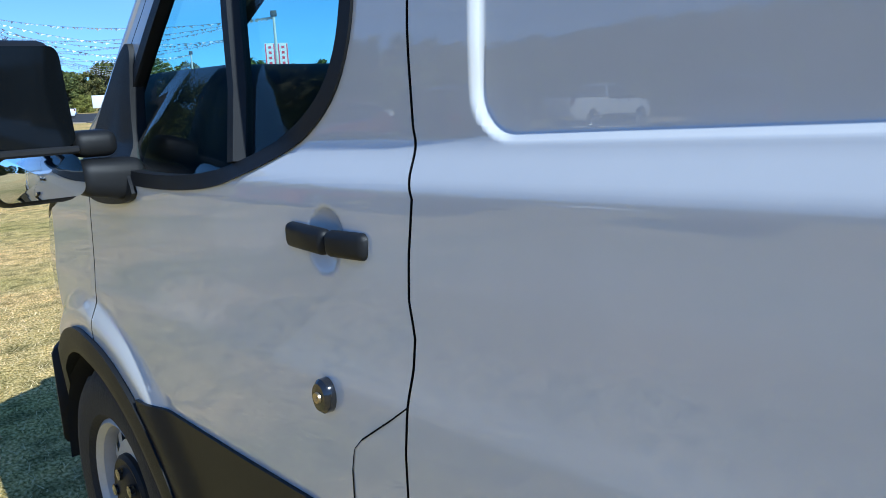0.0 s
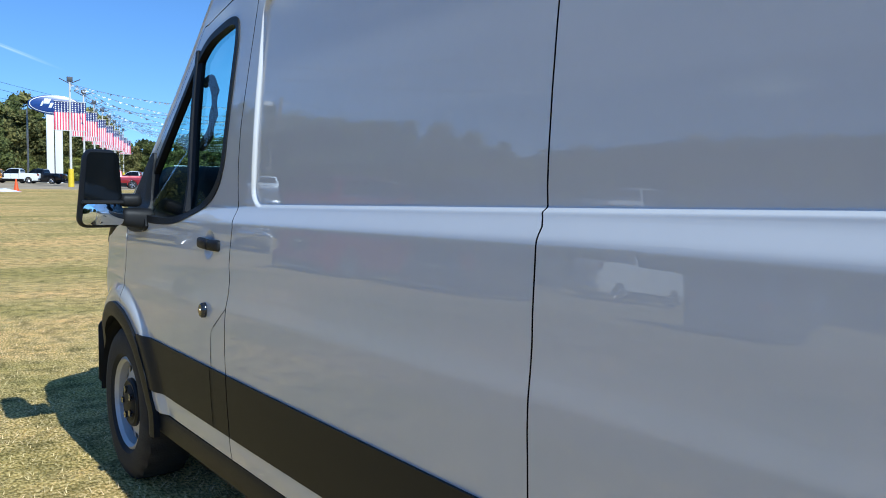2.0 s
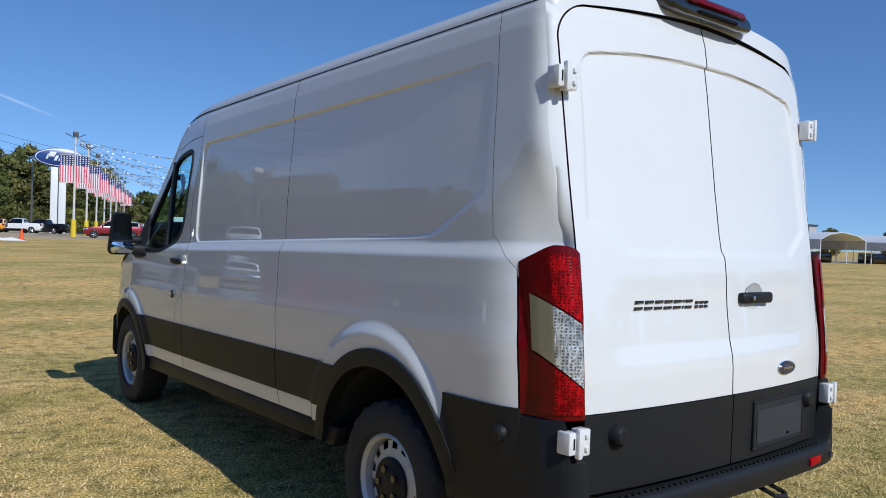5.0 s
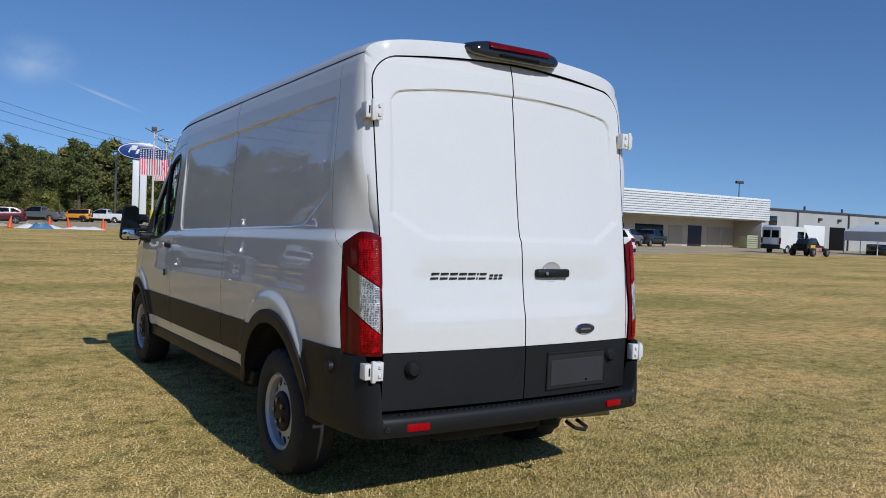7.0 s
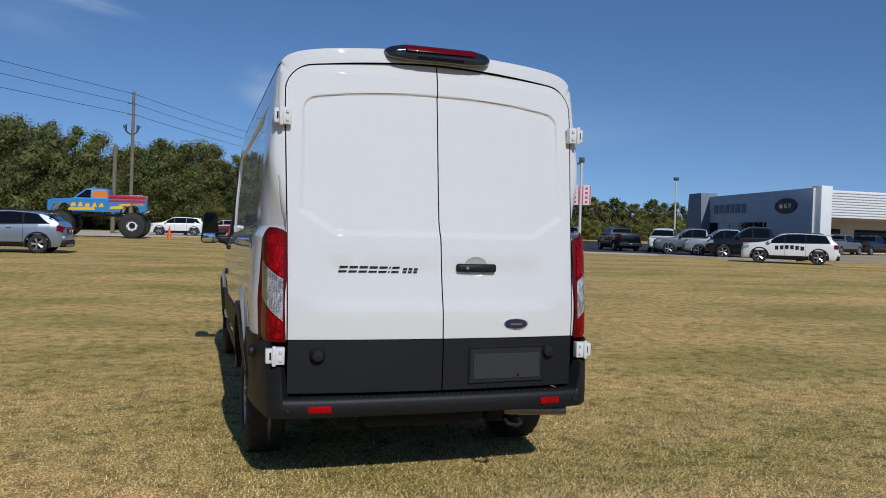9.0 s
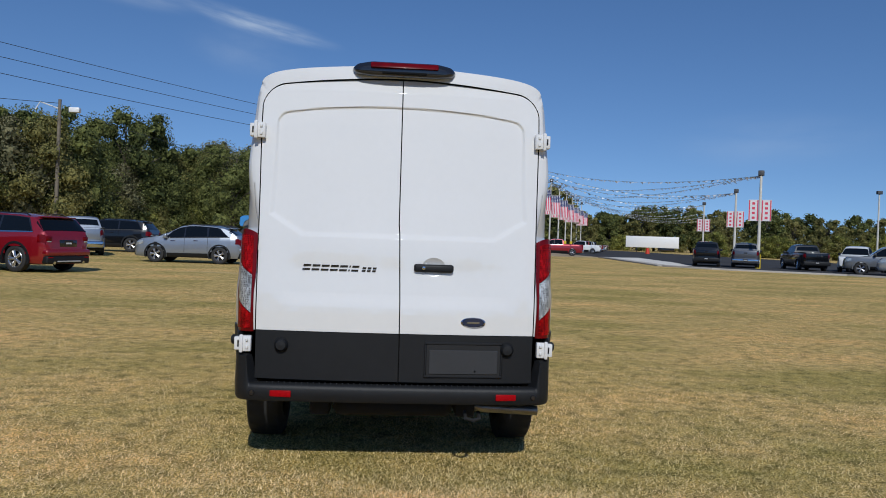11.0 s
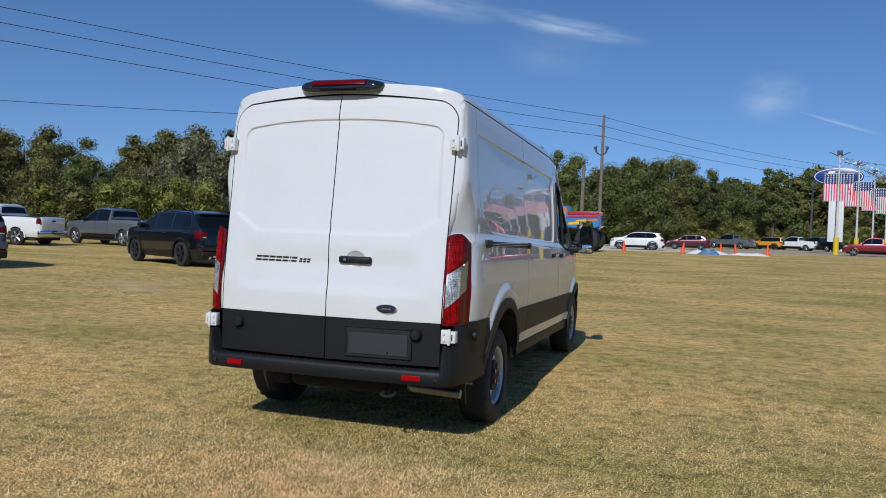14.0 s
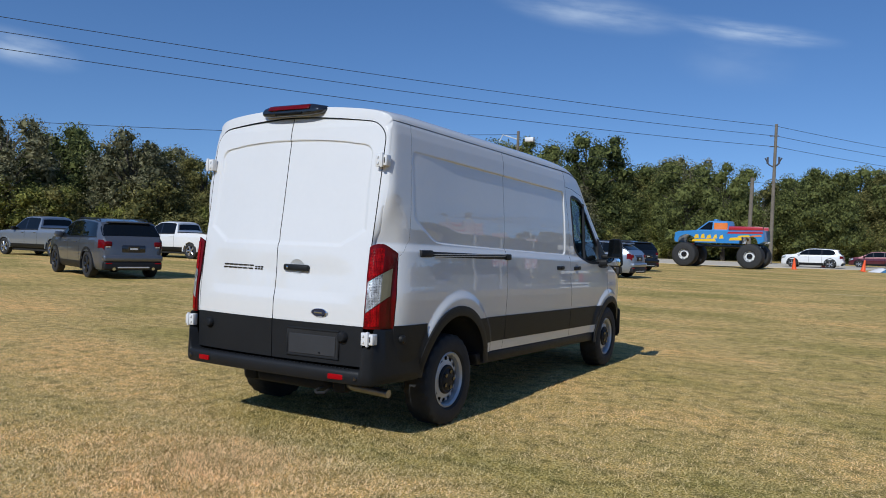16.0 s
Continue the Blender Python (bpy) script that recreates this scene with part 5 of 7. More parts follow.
SHAPES = {
    # roofline (y, z), beltline, half width, wheel places, wheel radius, lower edge, pillars between side windows
    "suv": dict(roof=[(-2.50, .46), (-2.52, .70), (-2.49, .92), (-2.46, 1.08), (-2.40, 1.20), (-2.12, 1.58), (-2.00, 1.67), (-1.4, 1.735), (-.5, 1.765), (.10, 1.745), (.45, 1.67), (1.30, 1.22), (1.55, 1.18), (2.12, 1.11), (2.38, 1.00), (2.48, .82), (2.52, .46)],
                belt=[(-2.5, 1.185), (1.30, 1.125)], w=1.0, hubs=(-1.50, 1.525), R=.395, low=.27, wins=[(1.12, .26, .72, .26), (.20, -.80, .20, -.78), (-.86, -2.02, -.86, -1.78)], screen=(.52, 1.24), rear=(-2.37, -2.10), top=1.59),
    "pickup": dict(roof=[(-2.97, .55), (-2.95, .90), (-2.93, 1.28), (-2.90, 1.355), (-.80, 1.345), (-.775, 1.42), (-.66, 1.86), (-.52, 1.925), (.2, 1.95), (.50, 1.925), (.70, 1.85), (1.46, 1.27), (1.7, 1.24), (2.70, 1.16), (2.88, 1.05), (2.95, .85), (2.97, .55)],
                   belt=[(-2.97, 1.30), (1.46, 1.22)], w=1.01, hubs=(-1.74, 1.98), R=.41, low=.40, wins=[(1.30, .40, 1.00, .40), (.32, -.56, .32, -.54)], screen=(.78, 1.40), rear=(-.755, -.68), top=1.72),
    "boxy": dict(roof=[(-2.22, .55), (-2.20, 1.00), (-2.18, 1.16), (-2.10, 1.74), (-2.0, 1.80), (.3, 1.81), (.50, 1.76), (.95, 1.18), (1.1, 1.15), (2.0, 1.10), (2.14, 1.0), (2.20, .55)],
                 belt=[(-2.2, 1.15), (.95, 1.10)], w=.97, hubs=(-1.28, 1.30), R=.41, low=.42, wins=[(.80, .06, .60, .06), (-.02, -.92, -.02, -.92), (-1.0, -1.98, -1.0, -1.94)], screen=(.54, .92), rear=(-2.17, -2.11), top=1.66),
}
SHAPES["small_suv"] = {k: v for k, v in SHAPES["suv"].items()}
SHAPES["small_suv"].update(roof=[(-2.28, .45), (-2.30, .70), (-2.27, .92), (-2.20, 1.10), (-2.06, 1.24), (-1.72, 1.48), (-1.52, 1.56), (-1.1, 1.635), (-.4, 1.675), (0, 1.66), (.36, 1.58), (1.20, 1.13), (1.5, 1.08), (2.0, .98), (2.20, .86), (2.27, .70), (2.30, .45)],
                           belt=[(-2.3, 1.16), (1.2, 1.02)], w=.94, hubs=(-1.37, 1.345), R=.36, low=.25, wins=[(1.02, .16, .58, .16), (.10, -.82, .10, -.78), (-.88, -1.72, -.88, -1.30)], screen=(.42, 1.14), rear=(-2.04, -1.74), top=1.49)
TT = [0, .12, .30, .55, .80, .93, 1.0, 1.06, 1.22, 1.40, 1.56, 1.66, 1.74, 1.82, 1.92, 2.0]


def car_surface(sh):
    ry, rz_ = np.array(sh["roof"]).T
    by, bz = np.array(sh["belt"]).T
    y0, y1 = ry[0], ry[-1]

    def surf(y, t):
        roof = float(np.interp(y, ry, rz_))
        belt = min(float(np.interp(y, by, bz)), roof - .012)
        w = sh["w"] - float(np.interp(min(y - y0, y1 - y), [0, .05, .18, .45, .9], [.30, .19, .10, .035, 0]))
        low = min(sh["low"], roof - .1)
        if t <= 1:
            z = low + (belt - low) * t
            x = w - float(np.interp(t, [0, .10, .30, .60, .72, .90, 1.0], [.10, .03, .008, 0, .012, .018, .055]))
            return Vector((x, y, z))
        glass = roof - belt
        wt = w - .055 - .34 * max(glass - .05, 0)
        if t <= 1.66:
            f = (t - 1) / .66
            return Vector((w - .055 + (wt - w + .055) * f, y, belt + (roof - .06 * min(1, glass / .3) - belt) * f))
        f = (t - 1.66) / .34
        drop = .06 * min(1, glass / .3)
        return Vector((wt * (1 - f), y, roof - drop + drop * math.sqrt(max(0.0, 1 - (1 - f) ** 3))))
    return surf, y0, y1


def surf_patch(name, surf, ya, yb, t0, t1, s, out, material, parent, ny=5, nt=5, slant=None):
    """A piece of trim that follows the car's skin; slant gives other end places at the top."""
    V = []
    for j in range(nt):
        f = j / (nt - 1)
        t = t0 + (t1 - t0) * f
        a, b = (ya, yb) if slant is None else (ya + (slant[0] - ya) * f, yb + (slant[1] - yb) * f)
        for i in range(ny):
            y = a + (b - a) * i / (ny - 1)
            p = surf(y, t)
            n = (surf(y + .01, t) - p).cross(surf(y, min(t + .02, 2.0)) - p if t < 1.98 else p - surf(y, t - .02))
            n = n.normalized() if n.length > 1e-9 else Vector((1, 0, 0))
            if n.x < -.2 or (abs(n.x) <= .2 and n.z < 0):
                n = -n
            p = p + n * out
            V.append((s * p.x, p.y, p.z))
    F = [(j * ny + i, j * ny + i + 1, (j + 1) * ny + i + 1, (j + 1) * ny + i) for j in range(nt - 1) for i in range(ny - 1)]
    return obj(name, V, F, material, parent)


def make_car(name, label, category, kind, color, x, y, heading, group="", rim=ALLOY, scale=1.0, trim=PLASTIC, spokes=5):
    """heading: the way its nose points, degrees, 0 along +y, counterclockwise."""
    car = thing(name, label, category, group, pose(x, y, 0.0, 0, 0, heading) @ Matrix.Scale(scale, 4))
    sh = SHAPES[kind]
    surf, y0, y1 = car_surface(sh)
    hubs, Rw, W = sh["hubs"], sh["R"], sh["w"]
    ys = sorted(set(np.round(np.concatenate([np.linspace(y0, y1, 84), [p[0] for p in sh["roof"]], [h + k * .04 for h in hubs for k in range(-12, 13)]]), 3)))
    V, n = [], 2 * len(TT) - 1
    tt = [(1, t) for t in TT] + [(-1, t) for t in TT[-2::-1]]
    for yy in ys:
        for sg, t in tt:
            p = surf(float(yy), t)
            V.append((sg * p.x, p.y, p.z))
    F = []
    for i in range(len(ys) - 1):
        for k in range(n - 1):
            c = [(V[i * n + k][m] + V[i * n + k + 1][m] + V[(i + 1) * n + k][m] + V[(i + 1) * n + k + 1][m]) / 4 for m in range(3)]
            if abs(c[0]) > .6 and min(math.hypot(c[1] - h, c[2] - Rw) for h in hubs) < Rw + .055:
                continue
            F.append((i * n + k, i * n + k + 1, (i + 1) * n + k + 1, (i + 1) * n + k))
    F += [tuple(range(n)), tuple(range((len(ys) - 1) * n, len(ys) * n))[::-1]]
    obj("body", V, [f[::-1] for f in F], color, car, sharp=32)
    if kind == "boxy":
        for sg in (-1, 1):
            surf_patch("roof_panel", surf, -2.05, .45, 1.60, 2.0, sg, .006, PLASTIC, car, 8, 6)
    for sg in (-1, 1):
        w0, w9 = sh["wins"][0], sh["wins"][-1]
        surf_patch("window_surround", surf, w0[0] + .07, w9[1] - .05, 1.02, 1.625, sg, .004, GLOSSBLK, car, 16, 5, slant=(w0[2] + .07, w9[3] - .05))
        for a, b, c, d in sh["wins"]:
            surf_patch("side_window", surf, a, b, 1.06, 1.60, sg, .006, DARKGLASS, car, 7, 5, slant=(c, d))
        surf_patch("belt_trim", surf, sh["wins"][0][0] + .05, sh["wins"][-1][1] - .05, 1.0, 1.05, sg, .008, CHROME if color is P_RED else PLASTIC, car, 8, 2)
        surf_patch("windscreen", surf, sh["screen"][0], sh["screen"][1], 1.60, 2.0, sg, .006, DARKGLASS, car, 5, 6)
        surf_patch("rear_window", surf, sh["rear"][0], sh["rear"][1], 1.50 if kind != "pickup" else 1.70, 2.0, sg, .008, DARKGLASS, car, 5, 6)
        for hub in hubs:
            wheel(car, sg * (W - .135), hub, Rw, sg, r=Rw, w=.25, rim_r=Rw * .65, rim=rim, cap=None, spokes=spokes, sides=28)
            VV, FF = [], []
            for k in range(25):
                a = radians(-22 + 224 * k / 24)
                for rr, xx in ((Rw + .05, -.22), (Rw + .05, .012), (Rw + .115, .012), (Rw + .12, -.03)):
                    yy, zz = hub + math.cos(a) * rr, Rw + math.sin(a) * rr
                    w = surf(yy, .5).x
                    VV.append((sg * (w + xx), yy, max(zz, sh["low"] - .03)))
            for k in range(24):
                for m in range(3):
                    f = (k * 4 + m, k * 4 + m + 1, k * 4 + 5 + m, k * 4 + 4 + m)
                    FF.append(f if sg < 0 else f[::-1])
            obj("arch_trim", VV, FF, trim if kind in ("suv", "small_suv", "boxy") else color, car)
        surf_patch("side_skirt", surf, hubs[0] + Rw + .13, hubs[1] - Rw - .13, 0, .22, sg, .010, trim, car, 4, 4)
        if kind == "pickup":
            surf_patch("tail_lamp", surf, y0 + .035, y0 + .20, .70, .97, sg, .014, REDLENS, car, 5, 4)
        else:
            surf_patch("tail_lamp", surf, y0 + .05, y0 + .26, .68, .93, sg, .014, REDLENS, car, 6, 4)
            zl = sh["low"] + (sh["belt"][0][1] - sh["low"]) * .80
            part("tail_lamp", box(min(sg * .60, sg * (W - .20)), max(sg * .60, sg * (W - .20)), y0 + .005, y0 + .12, zl - .07, zl + .08, .03, 2), REDLENS, car)
            part("reversing_lens", box(min(sg * .64, sg * (W - .23)), max(sg * .64, sg * (W - .23)), y0 - .002, y0 + .10, zl - .10, zl - .06, .01, 1), CLEARLENS, car)
        surf_patch("headlight", surf, y1 - .42, y1 - .05, .70, .92, sg, .014, CLEARLENS, car, 6, 4)
        m = surf(sh["screen"][1] - .22, 1.05)
        part("door_mirror", box(min(sg * (m.x - .03), sg * (m.x + .20)), max(sg * (m.x - .03), sg * (m.x + .20)), m.y - .09, m.y + .07, m.z - .01, m.z + .17, .04, 2), color if kind != "pickup" else PLASTIC, car)
        for yy in (hubs[0] + 1.0, hubs[0] + 1.98) if kind != "pickup" else (-.42, .52):
            p = surf(yy, .86)
            part("door_handle", box(min(sg * (p.x - .02), sg * (p.x + .025)), max(sg * (p.x - .02), sg * (p.x + .025)), yy - .10, yy + .10, p.z - .015, p.z + .015, .008, 1), CHROME if color in (P_RED, P_SILVER, P_BLUEGREY) else color, car)
        for yy in ((sh["wins"][0][1] - .04), (sh["wins"][1][1] - .04)):
            surf_patch("door_seam", surf, yy - .006, yy + .006, .22, 1.0, sg, .0025, GAP, car, 2, 8)
        if kind in ("suv", "small_suv"):
            zr, xr = sh["top"] + .13, W - .31
            part("roof_rail", tube([(sg * xr, -1.75, zr - .07), (sg * (xr - .01), -1.60, zr + .01), (sg * (xr - .01), -.1, zr + .035), (sg * xr, .15, zr - .03)], .02, 6), PLASTIC, car)
    lowz = sh["low"]
    if kind in ("suv", "small_suv"):
        part("rear_bumper", box(-W + .15, W - .15, y0 - .07, y0 + .20, .50, .70, .07, 3), color, car)
        part("rear_valance", box(-W + .17, W - .17, y0 - .05, y0 + .18, lowz, .51, .05, 3), trim, car)
        part("valance_strip", box(-.45, .45, y0 - .062, y0, lowz + .05, lowz + .09, .01, 1), STEEL, car)
        part("plate_recess", box(-.34, .34, y0 - .012, y0 + .06, .76, .98, .03, 2), GLOSSBLK if color not in (P_WHITE, P_BLUEGREY) else trim, car)
        for sg in (-1, 1):
            part("bumper_reflector", box(sg * .70 - .09, sg * .70 + .09, y0 - .058, y0, .44, .47, .008, 1), REFLECTOR, car)
            part("tailpipe", tube([(sg * .56, y0 + .2, lowz + .04), (sg * .56, y0 - .06, lowz + .03)], .045, 10), CHROME, car)
    else:
        part("rear_bumper", box(-W + .08, W - .08, y0 - .06, y0 + .14, lowz + .02, .62 if kind != "pickup" else .72, .06, 3), CHROME if kind == "pickup" and color is not P_BLACK else trim, car)
    part("front_bumper", box(-W + .26, W - .26, y1 - .14, y1 + .03, lowz + .02, .50, .06, 3), trim, car)
    part("grille", box(-.55, .55, y1 - .12, y1 - .005, .60, .90, .04, 2), GLOSSBLK, car)
    pz = .80 if kind != "pickup" else .55
    part("number_plate", box(-.16, .16, y0 - (.072 if kind == "pickup" else .022), y0 + .06, pz, pz + .15, .006, 1), PLATE if kind == "boxy" else GLOSSBLK, car)
    part("plate_bar", box(-.11, .11, y0 - (.076 if kind == "pickup" else .026), y0 + .05, pz + .05, pz + .10, 0, 1), GLOSSBLK if kind == "boxy" else PLATE, car)
    part("underbody", box(-W + .18, W - .18, y0 + .3, y1 - .3, .24, .52, .02), UNDER, car)
    if kind == "pickup":
        part("tailgate", box(-.76, .76, y0 - .004, y0 + .05, .80, 1.30, .015, 2), color, car)
        part("tailgate_handle", box(-.13, .13, y0 - .012, y0 + .02, 1.12, 1.20, .01, 1), GLOSSBLK, car)
        part("load_bed", box(-.84, .84, -2.82, -.86, 1.33, 1.366, .01, 2), GLOSSBLK, car)
        for sg in (-1, 1):
            part("bed_rail", box(min(sg * .85, sg * .965), max(sg * .85, sg * .965), -2.90, -.82, 1.34, 1.385, .015, 2), PLASTIC, car)
    elif kind != "boxy":
        part("tailgate_spoiler", box(-W + .36, W - .36, sh["rear"][1] - .06, sh["rear"][1] + .12, sh["top"] + .03, sh["top"] + .065, .015, 2), color, car)
        part("tailgate_strip", box(-.42, .42, y0 + .03, y0 + .09, .99, 1.03, .01, 1), CHROME if color is P_RED else GLOSSBLK, car)
    else:
        sp = part("spare_wheel", turned([(-2.42, .001), (-2.42, .30), (-2.40, .37), (-2.24, .37), (-2.22, .001)], axis="y", sides=28), RUBBER, car)
        sp.location = (.1, 0, .95)
    return car


G = "parked vehicles at the field's edge"
make_car("pickup_truck", "silver four-door pickup truck parked on grass by the hedge", "pickup", "pickup", P_BLUEGREY, -32.2, 18.8, 92, G)
make_car("suv", "dark grey family SUV parked on the grass", "suv", "suv", P_GREY, -17.5, 11.35, 73, G, rim=DARKRIM)
make_car("pickup_truck", "white pickup truck with dark windows parked on grass", "pickup", "pickup", P_WHITE, -29.6, 24.6, 95, G)
make_car("pickup_truck", "grey crew-cab pickup truck parked by the trees", "pickup", "pickup", P_MIDGREY, -26.8, 29.2, 79, G)
make_car("suv", "glossy black family SUV parked on the grass", "suv", "suv", P_NAVY, -13.7, 17.3, 65, G, rim=DARKRIM)
make_car("suv", "bright red family SUV with alloy wheels on grass", "suv", "suv", P_RED, -11.8, 20.6, 68, G)
make_car("suv", "white SUV parked behind the red one", "suv", "suv", P_WHITE, -17.0, 27.2, 85, G)
make_car("pickup_truck", "silver-grey pickup truck parked facing the trees", "pickup", "pickup", P_BLUEGREY, -15.6, 36.8, 22, G)
make_car("suv", "dark SUV parked far back by the trees", "suv", "suv", P_BLACK, -10.6, 41.0, 60, G)
make_car("small_suv", "silver-blue compact SUV parked on the grass", "suv", "small_suv", P_BLUEGREY, -8.3, 30.1, 85, G)
make_car("suv", "black full-size SUV parked behind the silver one", "suv", "suv", P_BLACK, -16.4, 43.2, 88, G, scale=1.1)
make_car("suv", "white SUV parked along the concrete road", "suv", "suv", P_WHITE, -2.9, 72.5, 88, G)
make_car("suv", "maroon SUV parked along the concrete road", "suv", "small_suv", P_MAROON, 1.7, 84.0, 88, G)
make_car("pickup_truck", "grey crew-cab pickup on the sandy strip", "pickup", "pickup", P_MIDGREY, 7.1, 107.0, 62, G)
make_car("off_roader", "bright yellow boxy off-roader with a black roof", "off-roader", "boxy", P_YELLOW, 12.2, 114.3, 66, G, rim=DARKRIM)
make_car("pickup_truck", "white pickup truck on the sandy strip", "pickup", "pickup", P_WHITE, 15.8, 113.5, 62, G)
make_car("pickup_truck", "black pickup truck near the sign pillar", "pickup", "pickup", P_BLACK, 18.6, 113.0, 55, G)
make_car("pickup_truck", "red pickup truck parked beside the flag poles", "pickup", "pickup", P_RED, 20.0, 84.6, 80, G)
for k, c in enumerate((P_WHITE, P_RED, P_BLUEGREY, P_WHITE, P_BLACK)):
    make_car("pickup_truck", ("white", "red", "blue-grey", "white", "black")[k] + " pickup truck in the far car park row", "pickup", "pickup", c, 30.0 + k * 2.9, 112.0 + 9 * k, 70, "far car park row")
H = "vehicles in the car park"
make_car("pickup_truck", "black pickup truck seen from behind on asphalt", "pickup", "pickup", P_BLACK, 25.4, 55.2, -24, H)
make_car("pickup_truck", "dark grey pickup truck seen from behind on asphalt", "pickup", "pickup", P_GREY, 28.0, 54.0, -26, H)
make_car("pickup_truck", "black pickup truck parked at an angle on asphalt", "pickup", "pickup", P_BLACK, 31.8, 52.4, -12, H)
make_car("pickup_truck", "white pickup truck parked facing the field", "pickup", "pickup", P_WHITE, 35.2, 51.0, 140, H)
make_car("pickup_truck", "dark grey pickup truck with its nose to the kerb", "pickup", "pickup", P_MIDGREY, 33.6, 44.6, 62, H)
make_car("pickup_truck", "silver pickup truck with its nose to the kerb", "pickup", "pickup", P_SILVER, 33.6, 41.0, 60, H)
make_car("pickup_truck", "black lifted pickup truck with orange side graphics", "pickup", "pickup", P_BLACK, 33.4, 37.8, 56, H, scale=1.08)
make_car("suv", "silver SUV with dark lettering bars on its doors", "suv", "suv", P_WHITE, 30.85, 32.15, 49, H)
mu = [o for o in scene.objects if o.name.startswith("suv") and "lettering bars" in str(o.get("label", ""))][0]
for k in range(6):
    part("lettering_bar", box(1.000, 1.008, .55 - k * .26, .55 - k * .26 + .17, .78 + .05 * math.sin(k * .65), 1.0 + .05 * math.sin(k * .65), .002, 1), GLOSSBLK, mu)
    part("lettering_bar", box(-1.008, -1.000, .55 - k * .26, .55 - k * .26 + .17, .78 + .05 * math.sin(k * .65), 1.0 + .05 * math.sin(k * .65), .002, 1), GLOSSBLK, mu)
rap = [o for o in scene.objects if o.name.startswith("pickup_truck") and "orange" in str(o.get("label", ""))][0]
ORANGE = mat("orange_vinyl", (.75, .17, .03), .4, vary=.3, scale=5)
part("side_graphic", box(-1.016, -1.005, -1.2, .9, .78, 1.02, .002, 1), ORANGE, rap, "orange side graphic")
part("side_graphic", box(1.005, 1.016, -1.2, .9, .78, 1.02, .002, 1), ORANGE, rap, "orange side graphic")
make_car("pickup_truck", "grey pickup truck by the showroom wall", "pickup", "pickup", P_MIDGREY, 57.6, 55.4, -70, H)
make_car("pickup_truck", "black pickup truck by the showroom wall", "pickup", "pickup", P_BLACK, 63.0, 57.0, -72, H)


# ---- show truck on giant tyres ----
def show_truck():
    t = thing("monster_truck", "blue show pickup with flame graphics on giant tyres", "monster truck", at=pose(-8.0, 58.0, 0, 0, 0, 86) @ Matrix.Scale(1.11, 4))
    BLUE, YEL, REDP, ORG = paint("show_blue", (.045, .22, .52), 0), paint("show_yellow", (.80, .50, .02), 0), paint("show_red", (.42, .02, .03), 0), paint("show_orange", (.75, .20, .03), 0)
    z = 1.25
    up = [(2.95, .45 + z), (3.0, .62 + z), (2.96, 1.08 + z), (2.7, 1.20 + z), (1.5, 1.28 + z), (-.6, 1.30 + z), (-2.95, 1.34 + z), (-3.0, .60 + z), (-2.9, .50 + z)]
    low = []
    for hub in (-2.05, 2.15):
        low += [(hub + .62 * math.cos(radians(a)), .42 + z + .62 * math.sin(radians(a))) for a in range(180, -1, -18)]
    part("body", loft_side(up + low, 1.0), BLUE, t, sharp=28)
    part("cabin", cabin((-.75, 1.55, 1.27 + z), (-.62, .70, 1.95 + z), .95, .78), BLUE, t, sharp=32)
    for s in (-1, 1):
        side_window(t, s, [(1.30, 1.32 + z), (.40, 1.32 + z), (.40, 1.85 + z), (.66, 1.85 + z)], .95, .78, 1.27 + z, 1.95 + z)
        part("cab_rear_graphic", box(min(s * .86, s * .93), max(s * .86, s * .93), -.62, .28, 1.34 + z, 1.80 + z, .01, 1), ORG, t)
        # flames and lettering bars on the flanks
        for k, (a, b, c, d, m) in enumerate(((2.6, 1.75, .70, 1.1, YEL), (1.75, .1, .50, .72, YEL), (1.6, 1.25, .72, 1.02, YEL), (1.15, .85, .72, 1.05, YEL), (.75, .42, .72, 1.0, YEL), (.30, .02, .72, 1.02, YEL), (-.10, -.40, .72, 1.0, YEL), (-.62, -2.95, 1.08, 1.27, REDP), (-.75, -1.6, .62, .86, YEL), (-1.3, -2.1, .86, 1.02, YEL), (-2.1, -2.85, .90, 1.04, ORG))):
            if abs((a + b) / 2 - 2.15) > .1:
                part("flame_graphic", prism([(a, c + z), (b, c + z + .03), (b + .06, d + z), (a - .08, d + z - .06)], min(s * .999, s * 1.006), max(s * .999, s * 1.006), "x"), m, t)
        for hub in (-2.2, 2.15):
            wheel(t, s * 1.02, hub, .84, s, r=.84, w=.95, rim_r=.36, rim=P_WHITE, cap=GLOSSBLK, spokes=0, slots=8, sides=40)
        part("chassis_rail", box(min(s * .42, s * .56), max(s * .42, s * .56), -2.7, 2.7, 1.38, 1.58, .02), GLOSSBLK, t)
        part("bed_box", box(min(s * .70, s * .98), max(s * .70, s * .98), -2.9, -.70, 1.34 + z, 1.58 + z, .03), REDP, t)
        part("shock_absorber", tube([(s * .5, 2.15, .95), (s * .62, 1.7, 1.6)], .07, 8), REDP, t)
        part("shock_absorber", tube([(s * .5, -2.2, .95), (s * .62, -1.7, 1.6)], .07, 8), REDP, t)
    for hub in (-2.2, 2.15):
        part("axle", tube([(-.8, hub, .84), (0, hub, .86), (.8, hub, .84)], [.10, .2, .10], 10), GLOSSBLK, t)
    part("grille", box(-.7, .7, 2.92, 3.02, .70 + z, 1.05 + z, .03), CHROME, t)
    part("roof_light_bar", box(-.6, .6, .2, .4, 1.94 + z, 2.06 + z, .04), BLUE, t)
    return t


show_truck()

